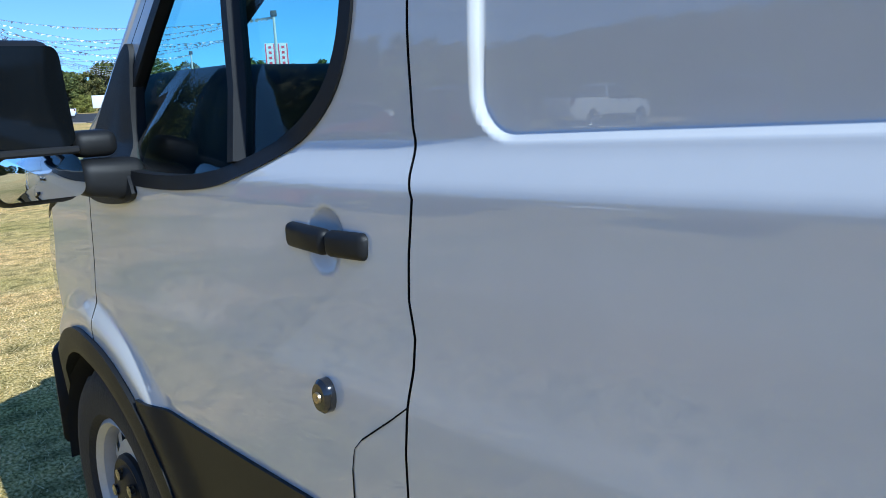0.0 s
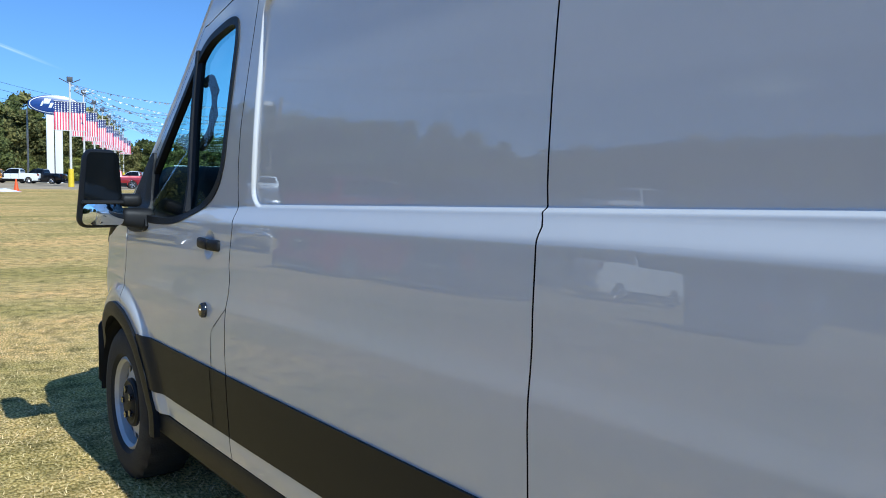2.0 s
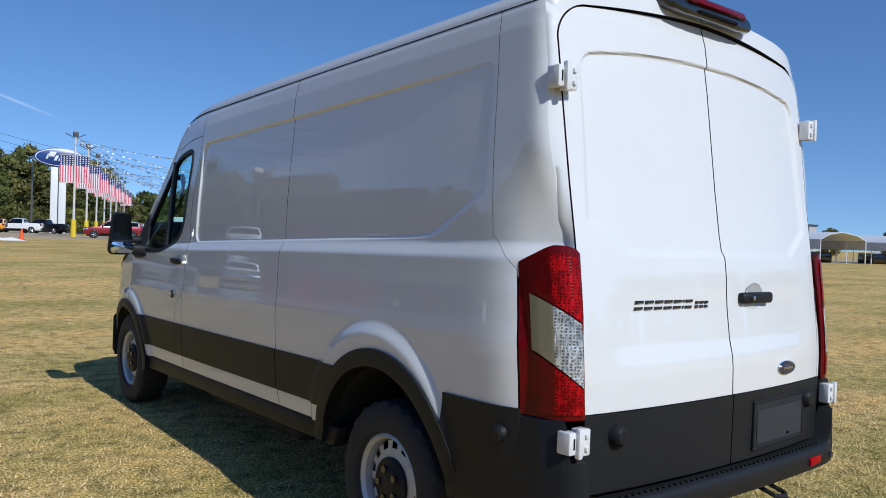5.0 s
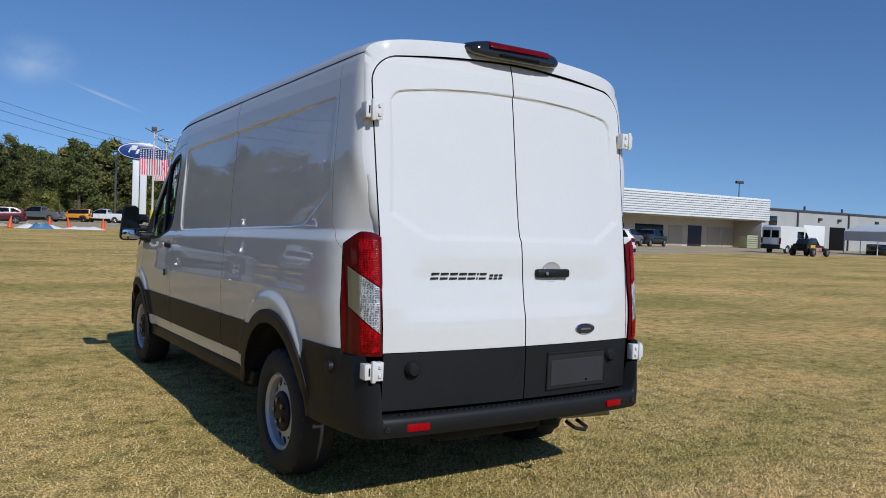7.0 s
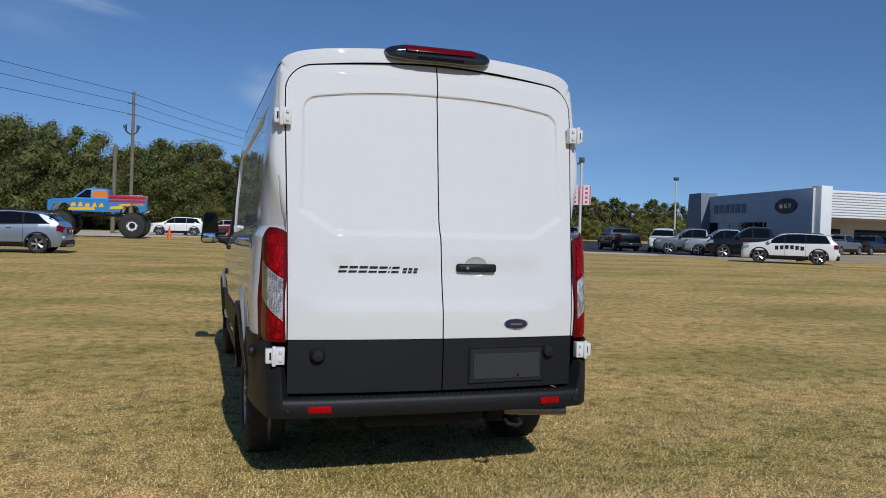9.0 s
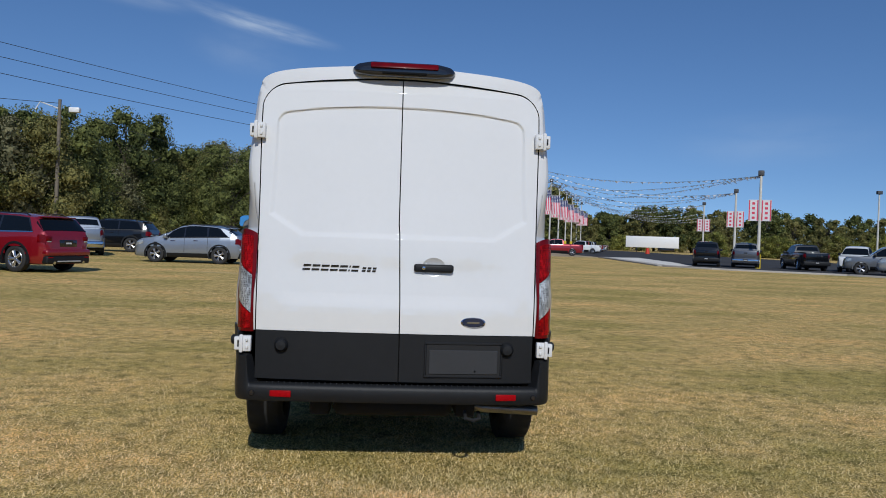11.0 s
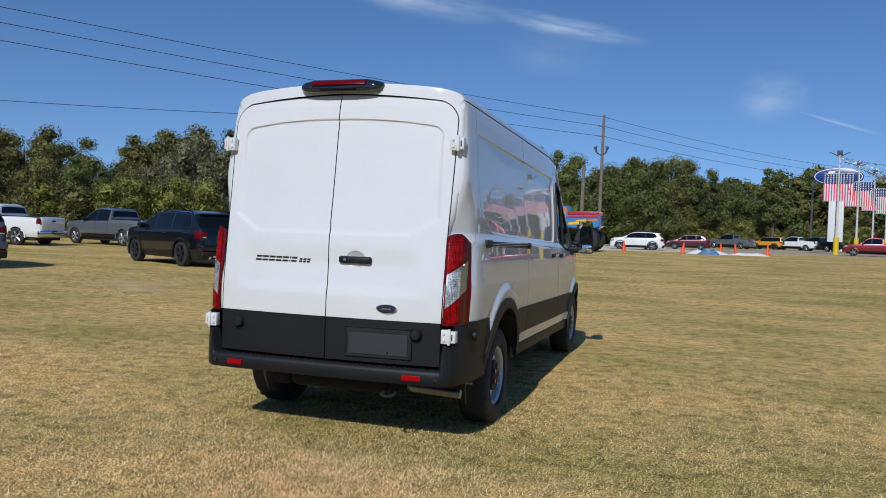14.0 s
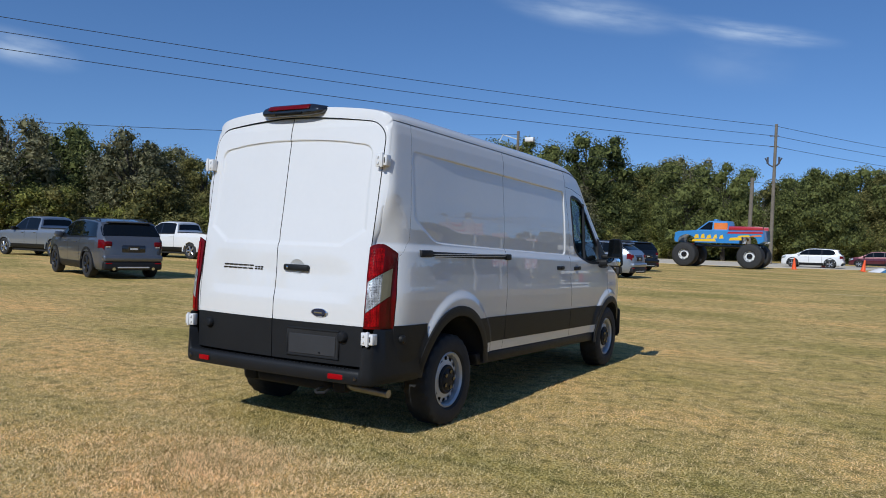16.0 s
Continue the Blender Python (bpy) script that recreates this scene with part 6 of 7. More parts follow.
# ---- second van and race buggy by the workshop ----
v2 = thing("cargo_van", "white high-roof van with dark rear windows by the workshop", "van", at=pose(66.5, 42.4, 0, 0, 0, -88))
up = [(2.9, .45), (2.98, .8), (2.7, 1.12), (2.2, 1.30), (1.35, 2.35), (.9, 2.62), (-2.75, 2.66), (-2.95, 2.5), (-3.0, .55)]
part("body", loft_side(arched(up, (-1.75, 1.98), .46, .42), 1.0), P_WHITE, v2, sharp=28)
for s in (-1, 1):
    obj("side_window", [(s * 1.004, 1.85, 1.45), (s * 1.004, 1.15, 1.45), (s * 1.004, 1.15, 2.1), (s * 1.004, 1.4, 2.1)], [(0, 1, 2, 3) if s > 0 else (3, 2, 1, 0)], DARKGLASS, v2, smooth=False)
    obj("side_window", [(s * 1.004, .95, 1.5), (s * 1.004, -.2, 1.5), (s * 1.004, -.2, 2.15), (s * 1.004, .95, 2.15)], [(0, 1, 2, 3) if s > 0 else (3, 2, 1, 0)], DARKGLASS, v2, smooth=False)
    for hub in (-1.75, 1.98):
        wheel(v2, s * .88, hub, .37, s, r=.37, w=.24, rim_r=.22, rim=STEEL, cap=None, sides=28)
    part("cladding", box(min(s * .99, s * 1.01), max(s * .99, s * 1.01), -1.2, 1.4, .55, .85, .01), PLASTIC, v2)
    part("tail_lamp", box(min(s * .86, s * 1.01), max(s * .86, s * 1.01), -3.02, -2.9, .9, 1.5, .02), REDLENS, v2)
    obj("rear_window", [(s * .08, -3.02, 1.5), (s * .82, -3.02, 1.5), (s * .82, -2.99, 2.2), (s * .08, -2.99, 2.2)], [(0, 1, 2, 3) if s > 0 else (3, 2, 1, 0)], DARKGLASS, v2, smooth=False)
part("rear_bumper", box(-.98, .98, -3.1, -2.9, .42, .85, .04), PLASTIC, v2)

bg = thing("race_buggy", "low open race buggy in black with red and yellow panels", "buggy", at=pose(60.5, 36.4, 0, 0, 0, -82))
part("body", loft_side([(1.9, .40), (1.95, .62), (.9, .95), (.4, 1.02), (-1.4, 1.15), (-1.95, 1.05), (-1.95, .45)], .62), P_BLACK, bg)
part("nose_panel", box(-.5, .5, .9, 1.7, .70, .92, .05), mat("buggy_red", (.5, .05, .05), .3, vary=.3), bg)
part("cabin", prism([(-1.7, 1.02), (-1.25, 1.50), (.05, 1.53), (.75, .98)], -.54, .54, "x", .07), GLOSSBLK, bg)
for s in (-1, 1):
    part("side_panel", box(min(s * .625, s * .64), max(s * .625, s * .64), -1.3, -.4, .62, .98, .01), mat("buggy_yellow", (.75, .45, .04), .3, vary=.3), bg)
    part("side_panel", box(min(s * .625, s * .64), max(s * .625, s * .64), -.3, .9, .45, .75, .01), mat("buggy_pink", (.62, .25, .28), .3, vary=.4), bg)
    part("roll_bar", tube([(s * .55, -1.3, 1.0), (s * .5, -1.0, 1.55), (s * .5, -.2, 1.58), (s * .58, .45, 1.0)], .035, 8), GLOSSBLK, bg)
    for hub in (-1.35, 1.3):
        wheel(bg, s * .85, hub, .36, s, r=.36, w=.3, rim_r=.19, rim=ALLOY, cap=None, spokes=5, sides=28)
part("roof_panel", box(-.5, .5, -1.0, -.2, 1.55, 1.60, .02), P_BLACK, bg)


# =================== buildings ===================
WALLGREY = mat("showroom_grey", (.52, .52, .52), .6, vary=.12, scale=.4)
WALLLIGHT = mat("workshop_metal", (.42, .42, .41), .55, vary=.15, scale=.5)
WHITECLAD = mat("white_cladding", (.75, .75, .74), .5, vary=.06, scale=.5)
ROOFDARK = mat("dark_flashing", (.06, .06, .065), .6, vary=.2)
BLUEGREY = mat("tower_blue_grey", (.16, .18, .23), .5, vary=.15, scale=.4)

show = thing("showroom", "grey car showroom with a white ribbed front and slanted tower", "building")
part("wall", prism([(61.3, 64.4), (88, 64.4), (88, 92), (68.0, 92)], 0, 6.2, "z"), WALLGREY, show)
part("west_front", prism([(58.9, 60.4), (60.2, 60.4), (67.6, 92), (66.3, 92)], 0, 6.7, "z", .03), WALLGREY, show)
part("corner_fin", box(59.2, 60.6, 59.6, 60.9, 0, 6.9, .03), WHITECLAD, show)
part("fascia_back", box(60.7, 88.5, 59.85, 59.95, 3.7, 6.5, 0), WHITECLAD, show)
for k in range(10):
    part("fascia_rib", box(60.7, 88.5, 59.72, 59.85, 3.70 + k * .28, 3.88 + k * .28, .02, 1), WHITECLAD, show)
part("canopy_soffit", box(60.7, 88.4, 59.96, 64.4, 3.6, 3.7, 0), WALLGREY, show)
for xa, xb in ((62.5, 66.5), (68.5, 73.5)):
    part("shop_window", box(xa, xb, 64.32, 64.4, .9, 2.6, .02), DARKGLASS, show)
part("entrance_door", box(78.2, 80.8, 64.32, 64.4, 0, 2.7, .02), mat("door_blue", (.02, .03, .08), .4, vary=.2), show)
for xa in (74.5, 82.0, 85.0):
    part("wall_panel", box(xa, xa + 2.6, 64.34, 64.4, 0, 2.6, .02), WALLLIGHT, show)
part("end_wall", box(87.4, 88.2, 60.1, 64.4, 0, 3.6, .02), WALLLIGHT, show)
part("canopy_roof", box(60.7, 88.4, 59.96, 64.4, 6.2, 6.3, 0), WALLGREY, show)
# long window band on the west front, logo oval and letter bars
wd = Vector((7.4, 31.6, 0)).normalized()


def west(a, z, out=0.0):
    p = Vector((58.9, 60.4, z)) + wd * a + Vector((-wd.y, wd.x, 0)) * out
    return tuple(p)


def west_slab(name, a0, a1, z0, z1, out, material, label=""):
    V = [west(a0, z0, out), west(a1, z0, out), west(a1, z1, out), west(a0, z1, out), west(a0, z0, -.05), west(a1, z0, -.05), west(a1, z1, -.05), west(a0, z1, -.05)]
    return obj(name, V, [(0, 1, 2, 3)[::-1], (0, 4, 5, 1)[::-1], (1, 5, 6, 2)[::-1], (2, 6, 7, 3)[::-1], (3, 7, 4, 0)[::-1]], material, show, label, smooth=False)


for k in range(5):
    west_slab("front_window", 9.5 + k * 3.1, 12.4 + k * 3.1, .2, 3.2, .05, DARKGLASS)
for k in range(6):
    west_slab("letter_bar", 14.6 + k * 1.55, 15.7 + k * 1.55, 4.4, 5.5, .10, BLUEGREY)
V = [west(5.2 + 2.3 * math.cos(t), 4.95 + .85 * math.sin(t), .12) for t in np.linspace(0, 2 * math.pi, 32, endpoint=False)]
obj("oval_sign", V + [west(5.2 + 2.3 * math.cos(t), 4.95 + .85 * math.sin(t), -.02) for t in np.linspace(0, 2 * math.pi, 32, endpoint=False)], [tuple(range(31, -1, -1))] + [(i, (i + 1) % 32, 32 + (i + 1) % 32, 32 + i) for i in range(32)], ROOFDARK, show, "dark oval wall sign", smooth=False)
for k, (a, b) in enumerate(((4.0, 4.5), (4.8, 5.4), (5.7, 6.4))):
    west_slab("sign_stroke", a, b, 4.7, 5.2, .16, CHROME)
V = [west(24.5, 0, 1.2), west(30.5, 0, 1.2), west(29.2, 7.2, 1.2), west(25.2, 7.2, 1.2)]
W = [west(24.5, 0, -1), west(30.5, 0, -1), west(29.2, 7.2, -1), west(25.2, 7.2, -1)]
obj("slanted_tower", V + W, [(3, 2, 1, 0), (0, 1, 5, 4), (1, 2, 6, 5), (2, 3, 7, 6), (3, 0, 4, 7)], BLUEGREY, show, smooth=False)

shop = thing("workshop", "long low grey metal workshop with roller doors", "building")
part("wall", box(88.6, 122, 60.4, 84, 0, 5.2, 0), WALLLIGHT, shop)
part("roof_flashing", box(88.5, 122.2, 60.2, 60.5, 5.2, 5.45, .02), ROOFDARK, shop)
part("roof", box(88.6, 122, 60.5, 84, 5.2, 5.4, 0), ROOFDARK, shop)
for x in (95.5, 108.0, 119.0):
    part("downpipe", box(x, x + .22, 60.2, 60.4, 0, 5.2, .02), ROOFDARK, shop)
part("roller_door", box(97.2, 102.2, 60.32, 60.4, 0, 3.4, .02), WHITECLAD, shop)
# no opening here: a near-black panel paints the shade inside the doorway
part("open_doorway", box(103.5, 107.3, 60.3, 60.4, 0, 3.3, .02), GAP, shop)
part("wall_window", box(89.3, 91.0, 60.3, 60.4, 3.2, 4.4, .02), GLOSSBLK, shop)
for x in (100.5, 105.3, 115.3):
    part("wall_lamp", box(x, x + .5, 60.0, 60.4, 4.1, 4.5, .04), ROOFDARK, shop)
for x in (97.0, 106.0, 116.0):
    part("roof_vent", tube([(x, 66, 5.4), (x, 66, 6.4)], .16, 8), ROOFDARK, shop)
pole = thing("floodlight_mast", "tall steel floodlight mast behind the workshop", "light mast")
part("mast", tube([(120, 88, 0), (120, 88, 11.5)], [.16, .1], 8), ZINC, pole)
part("floodlight", box(119.0, 121.0, 87.8, 88.2, 11.2, 11.7, .05), ROOFDARK, pole)


def carport(x, y, rot, w, d, h, label):
    c = thing("carport", label, "carport", "steel carports", pose(x, y, 0, 0, 0, rot))
    METAL = WHITECLAD
    bm = bmesh.new()
    for s in (-1, 1):
        V = [(s * w / 2, -d / 2, h), (s * w / 2, d / 2, h), (s * w * .30, d / 2, h + .55), (s * w * .30, -d / 2, h + .55), (0, d / 2, h + .85), (0, -d / 2, h + .85)]
        v = [bm.verts.new(p) for p in V]
        bm.faces.new((v[0], v[1], v[2], v[3])), bm.faces.new((v[3], v[2], v[4], v[5]))
    bmesh.ops.remove_doubles(bm, verts=bm.verts, dist=.001)
    bmesh.ops.solidify(bm, geom=bm.faces[:], thickness=.05)
    part("roof", bm, METAL, c)
    for s in (-1, 1):
        for k in range(4):
            yy = -d / 2 + .05 + k * (d - .1) / 3
            part("post", tube([(s * (w / 2 - .05), yy, 0), (s * (w / 2 - .05), yy, h)], .05, 6), METAL, c)
        part("side_sheet", box(min(s * w / 2, s * (w / 2 - .04)), max(s * w / 2, s * (w / 2 - .04)), -d / 2, d / 2, 1.5, h, 0), WALLGREY, c)
    part("stored_machine", box(-w * .3, w * .3, -.5, 2.0, 0.02, 1.2, .1), GLOSSBLK, c)
    return c


carport(83.0, 41.0, -26, 5.6, 8.5, 2.5, "white steel carport with open gable end")
carport(91.5, 37.5, -26, 5.6, 8.5, 2.4, "second white steel carport beside the first")
crate = thing("cable_crate", "pale yellow-green wire crate by the showroom wall", "crate")
for k in range(6):
    part("crate_slat", box(83.0, 85.2, 59.0, 59.08, .1 + k * .28, .28 + k * .28, .01), mat("crate_paint", (.45, .47, .30), .6, vary=.3) if k == 0 else bpy.data.materials["crate_paint"], crate)
part("crate_body", box(83.1, 85.1, 59.1, 60.3, .02, 1.5, .02), bpy.data.materials["crate_paint"], crate)


# =================== sign, flags, banners ===================
SIGNBLUE = mat("sign_blue", (.012, .045, .20), .3, coat=.5, vary=.1)
SIGNWHITE = mat("sign_white", (.72, .72, .72), .4, vary=.05)
sign = thing("dealer_sign", "tall white pylon with a blue oval sign", "sign", at=pose(22.2, 122.5, 0, 0, 0, -9))
part("pylon_left", box(-1.1, -.15, -.4, .4, 0, 10.4, .05), SIGNWHITE, sign)
part("pylon_right", box(-.02, .95, -.4, .4, 0, 10.4, .05), SIGNWHITE, sign)
for nm, a, b, yy, m in (("oval_rim", 3.35, 1.34, -.55, SIGNBLUE), ("oval_line", 3.18, 1.22, -.60, SIGNWHITE), ("oval_field", 3.06, 1.12, -.65, SIGNBLUE)):
    bm = turned([(.5 if nm == "oval_rim" else yy + .2, 1.0), (yy, 1.0), (yy - .02, .97), (yy - .021, .001)], axis="y", sides=48)
    for v in bm.verts:
        v.co = Vector((v.co.x * a, v.co.y, 11.0 + v.co.z * b))
    bmesh.ops.recalc_face_normals(bm, faces=bm.faces)
    part(nm, bm, m, sign)
for x0, x1, z in ((-1.7, -1.45, .05), (-1.4, -.55, .42), (-.65, -.25, -.12), (-.05, .3, -.12), (.5, .75, -.12), (1.0, 1.25, .10)):
    part("sign_stroke", prism([(x0 - .15, z - .36), (x1 - .15, z - .36), (x1 + .15, z + .36), (x0 + .15, z + .36)], -.72, -.66, "y", .01), SIGNWHITE, sign).location = (0, 0, 11.0)
far = thing("street_light", "thin grey street light behind the sign", "street light")
part("mast", tube([(19.3, 126, 0), (19.3, 126, 10.5)], [.16, .12], 8), ZINC, far)

REDC, WHITEC, BLUEC = mat("flag_red", (.72, .075, .13), .8, vary=.1), mat("flag_white", (.78, .76, .76), .8, vary=.06), mat("flag_blue", (.02, .035, .14), .8, vary=.1)
POLE = mat("pole_paint", (.64, .61, .54), .7, vary=.2, scale=2)
YELLOWP = mat("yellow_guard", (.72, .52, .02), .5, vary=.2, scale=3)


def flag_mesh(parent, x0, x1, z0, z1):
    """A vertical flag with a slight ripple: stripes as separate strips, starred field on top."""
    n = 11
    zc = z1 - (z1 - z0) * .37
    w = (x1 - x0) / n
    rip = lambda x, z: -.06 + .10 * math.sin(x * 3.1 + z * 1.3)
    for k in range(n):
        zs = np.linspace(z0, zc, 5)
        V = [(x0 + (k + e) * w, rip(x0 + (k + e) * w, z), z) for z in zs for e in (0, 1)]
        obj("stripe", V, [(2 * i, 2 * i + 1, 2 * i + 3, 2 * i + 2) for i in range(4)], REDC if k % 2 == 0 else WHITEC, parent)
    V = [(x0 + (x1 - x0) * i / 8, rip(x0 + (x1 - x0) * i / 8, z), z) for z in np.linspace(zc, z1, 5) for i in range(9)]
    obj("canton", V, [(j * 9 + i, j * 9 + i + 1, j * 9 + 10 + i, j * 9 + 9 + i) for j in range(4) for i in range(8)], BLUEC, parent)
    V, F = [], []
    for r in range(5):
        for c in range(5):
            cx, cz = x0 + (x1 - x0) * (c + .5) / 5, zc + (z1 - zc) * (r + .5) / 5
            b = len(V)
            V += [(cx + .075 * math.cos(a), rip(cx, cz) - .02, cz + .075 * math.sin(a)) for a in np.linspace(0, 2 * math.pi, 6, endpoint=False)]
            F.append(tuple(range(b, b + 6)))
    st = obj("star_field", V, F, WHITEC, parent)
    st["kind"] = "stuff"


fp = thing("flag_pole", "pole with floodlights, two vertical striped flags and yellow guard", "flag pole", "flag poles", pose(17.1, 89.5, 0, 0, 0, -10))
part("mast", tube([(0, 0, 0), (0, 0, 11.1)], [.14, .09], 10), POLE, fp)
part("base_guard", tube([(0, 0, 0), (0, 0, 1.9)], [.30, .27], 12), YELLOWP, fp)
part("cross_arm", tube([(-1.5, -.1, 8.85), (1.5, -.1, 8.85)], .035, 6), POLE, fp)
part("cross_arm", tube([(-1.5, -.1, 5.85), (1.5, -.1, 5.85)], .035, 6), POLE, fp)
part("floodlight", box(-.28, .28, -.2, .2, 10.9, 11.4, .05), ROOFDARK, fp)
for s in (-1, 1):
    part("floodlight_arm", tube([(0, 0, 10.7), (s * 1.0, 0, 11.2)], .05, 6), ROOFDARK, fp)
    fl = new("flag")
    fl.parent = fp
    flag_mesh(fl, min(s * .08, s * 1.5), max(s * .08, s * 1.5), 5.9, 8.8)
for k in range(1, 8):
    copy_thing(fp, pose(17.1 + 4.2 * k, 89.5 + 12.5 * k, 0, 0, 0, -10))

bp = thing("banner_pole", "light pole with two red and white banners", "banner pole", "banner poles", pose(28.0, 52.0, 0, 0, 0, -27))
part("mast", tube([(0, 0, 0), (0, 0, 7.1)], [.13, .09], 8), POLE, bp)
part("base_guard", tube([(0, 0, 0), (0, 0, 1.1)], [.2, .18], 12), YELLOWP, bp)
part("floodlight", box(-.22, .22, -.15, .15, 7.0, 7.4, .05), ROOFDARK, bp)
for s in (-1, 1):
    part("banner", box(min(s * .12, s * .80), max(s * .12, s * .80), -.02, .02, 3.6, 5.2, 0), WHITEC, bp)
    part("banner_edge", box(min(s * .12, s * .20), max(s * .12, s * .20), -.03, .03, 3.64, 5.16, 0), REDC, bp)
    part("banner_edge", box(min(s * .70, s * .78), max(s * .70, s * .78), -.03, .03, 3.64, 5.16, 0), REDC, bp)
    for k in range(4):
        part("banner_letter_bar", box(s * .45 - .10, s * .45 + .10, -.03, .03, 3.75 + k * .36, 3.93 + k * .36, 0), REDC, bp)
copy_thing(bp, pose(34.5, 70, 0, 0, 0, -27))
copy_thing(bp, pose(41, 93, 0, 0, 0, -27))
lp = thing("street_light", "slim light pole in the car park", "street light")
part("mast", tube([(58, 83, 0), (58, 83, 8.6)], [.12, .08], 8), POLE, lp)
part("lamp_head", box(57.7, 58.3, 82.8, 83.2, 8.5, 8.9, .04), ROOFDARK, lp)

FOIL = mat("silver_pennant", (.90, .93, .96), .3, vary=.35, scale=8, island=.7)
WIRE = mat("dark_wire", (.02, .02, .02), .7)


def pennants(a, b, sag, seed):
    rng = np.random.default_rng(seed)
    L = (Vector(b) - Vector(a)).length
    n = max(8, int(L / .62))
    pts = [Vector(a).lerp(Vector(b), i / n) - Vector((0, 0, sag * 4 * (i / n) * (1 - i / n))) for i in range(n + 1)]
    t = thing("pennant_string", "sagging string of silver foil pennants between poles", "bunting", "pennant strings")
    part("cord", tube(pts, .010, 4), WIRE, t)
    V, F = [], []
    for i in range(n):
        p, q = pts[i], pts[i].lerp(pts[i + 1], .72)
        k = len(V)
        V += [tuple(p), tuple(q), tuple((p + q) / 2 + Vector((rng.uniform(-.30, .30), rng.uniform(-.30, .30), -rng.uniform(.10, .22))))]
        F.append((k, k + 1, k + 2))
    f = obj("pennant_foil", V, F, FOIL, t, smooth=False)
    f["kind"] = "stuff"


ends = [(28.0, 52.0, 7.0), (34.5, 70, 7.0), (41, 93, 7.0)]
for k in range(6):
    a = (17.1 + 4.2 * k, 89.5 + 12.5 * k, 10.7)
    for j, e in enumerate(ends):
        if (k + j) % 2 == 0 or k == 0:
            pennants(a, e, 1.1 + .4 * j, k * 7 + j)
for k in range(4):
    a = (17.1 + 4.2 * k, 89.5 + 12.5 * k, 10.5)
    pennants(a, (62 + 6 * k, 150 + 10 * k, 9.0), 3.0, 50 + k)

trailer = thing("box_trailer", "long white box trailer across the far car park", "trailer", at=pose(65.5, 186, 0, 0, 0, 70))
part("box", box(-1.3, 1.3, -8, 4.8, 1.15, 3.95, .05), SIGNWHITE, trailer)
part("undercarriage", box(-1.0, 1.0, -7, -3, .4, 1.15, .05), GLOSSBLK, trailer)
part("landing_leg", box(-.9, .9, 2, 2.3, .02, 1.15, .02), GLOSSBLK, trailer)
barrel = thing("traffic_barrel", "orange-red traffic barrel in the car park", "barrel", at=pose(48, 134, 0))
part("drum", turned([(0, .001), (0, .4), (1.1, .3), (1.15, .001)], axis="z", sides=16), mat("barrel_red", (.6, .05, .02), .5, vary=.2), barrel)

# ---- cones and the deflated inflatable ----
CONE = mat("cone_orange", (.85, .10, .015), .5, vary=.15, scale=6)
cone = thing("traffic_cone", "bright orange traffic cone on the grass", "cone", "traffic cones", pose(-3.3, 62.4, 0))
part("cone", turned([(.04, .18), (.9, .045), (.92, .001)], axis="z", sides=20), CONE, cone)
part("foot", box(-.24, .24, -.24, .24, 0, .045, .01), CONE, cone)
for x, y, tilt in ((1.4, 64.2, 8), (4.6, 69, 0), (5.8, 66.5, -10), (8.2, 65.6, 0), (-2.2, 74.9, 0)):
    copy_thing(cone, pose(x, y, 0.02, 0, tilt, 20))
infl = thing("deflated_inflatable", "collapsed blue and white inflatable lying on the grass", "inflatable")
rng = np.random.default_rng(4)


def rag(x0, x1, y0, y1, h, m, seed):
    V = []
    for j in range(10):
        for i in range(24):
            u, v = i / 23, j / 9
            e = min(u, 1 - u, v, 1 - v) * 4
            V.append((x0 + (x1 - x0) * u, y0 + (y1 - y0) * v, .01 + h * min(1, e) * (.45 + .55 * noise.noise((u * 5 + seed, v * 3, seed)) ** 2 + .3 * abs(noise.noise((u * 11, v * 7, seed))))))
    return obj("inflatable_sheet", V, [(j * 24 + i, j * 24 + i + 1, (j + 1) * 24 + i + 1, (j + 1) * 24 + i) for j in range(9) for i in range(23)], m, infl)


rag(1.7, 5.2, 63.6, 65.0, .55, WHITEC, 1)
rag(2.6, 4.4, 63.3, 64.2, .60, mat("inflatable_blue", (.06, .18, .34), .5, vary=.3), 2)
rag(5.0, 8.4, 64.4, 65.4, .35, WHITEC, 3)

# ---- utility poles and overhead lines ----
WOOD = mat("weathered_pole", (.20, .17, .13), .9, vary=.4, scale=3, bump=.4, bscale=30)
up_ = thing("utility_pole", "tall weathered wooden utility pole with insulators", "utility pole")
PX, PY = -7.7, 81.7
part("mast", tube([(PX, PY, 0), (PX + .12, PY, 14.4)], [.21, .14], 10), WOOD, up_)
for z in (13.2, 12.1):
    part("cross_arm", tube([(PX - .45, PY, z), (PX + .4, PY, z)], .05, 6), WOOD, up_)
for s in (-1, 1):
    part("transformer_bracket", tube([(PX, PY, 10.0), (PX + s * .4, PY - .2, 10.2), (PX + s * .8, PY - .3, 10.9)], .07, 6), ROOFDARK, up_)
    part("insulator", tube([(PX + s * .55, PY - .3, 10.3), (PX + s * .55, PY - .3, 11.0)], .10, 8), ROOFDARK, up_)
p2 = thing("utility_pole", "shorter bare wooden pole behind the show truck", "utility pole")
part("mast", tube([(-8.7, 74.5, 0), (-8.55, 74.5, 8.3)], [.2, .17], 10), WOOD, p2)
p3 = thing("utility_pole", "wooden light pole standing among the trees", "utility pole")
part("mast", tube([(-25.6, 58, 0), (-25.5, 58, 11.2)], [.17, .12], 10), WOOD, p3)
part("lamp_arm", tube([(-25.6, 58, 10.5), (-26.8, 57.6, 10.9), (-27.1, 57.5, 10.3)], .05, 6), SIGNWHITE, p3)
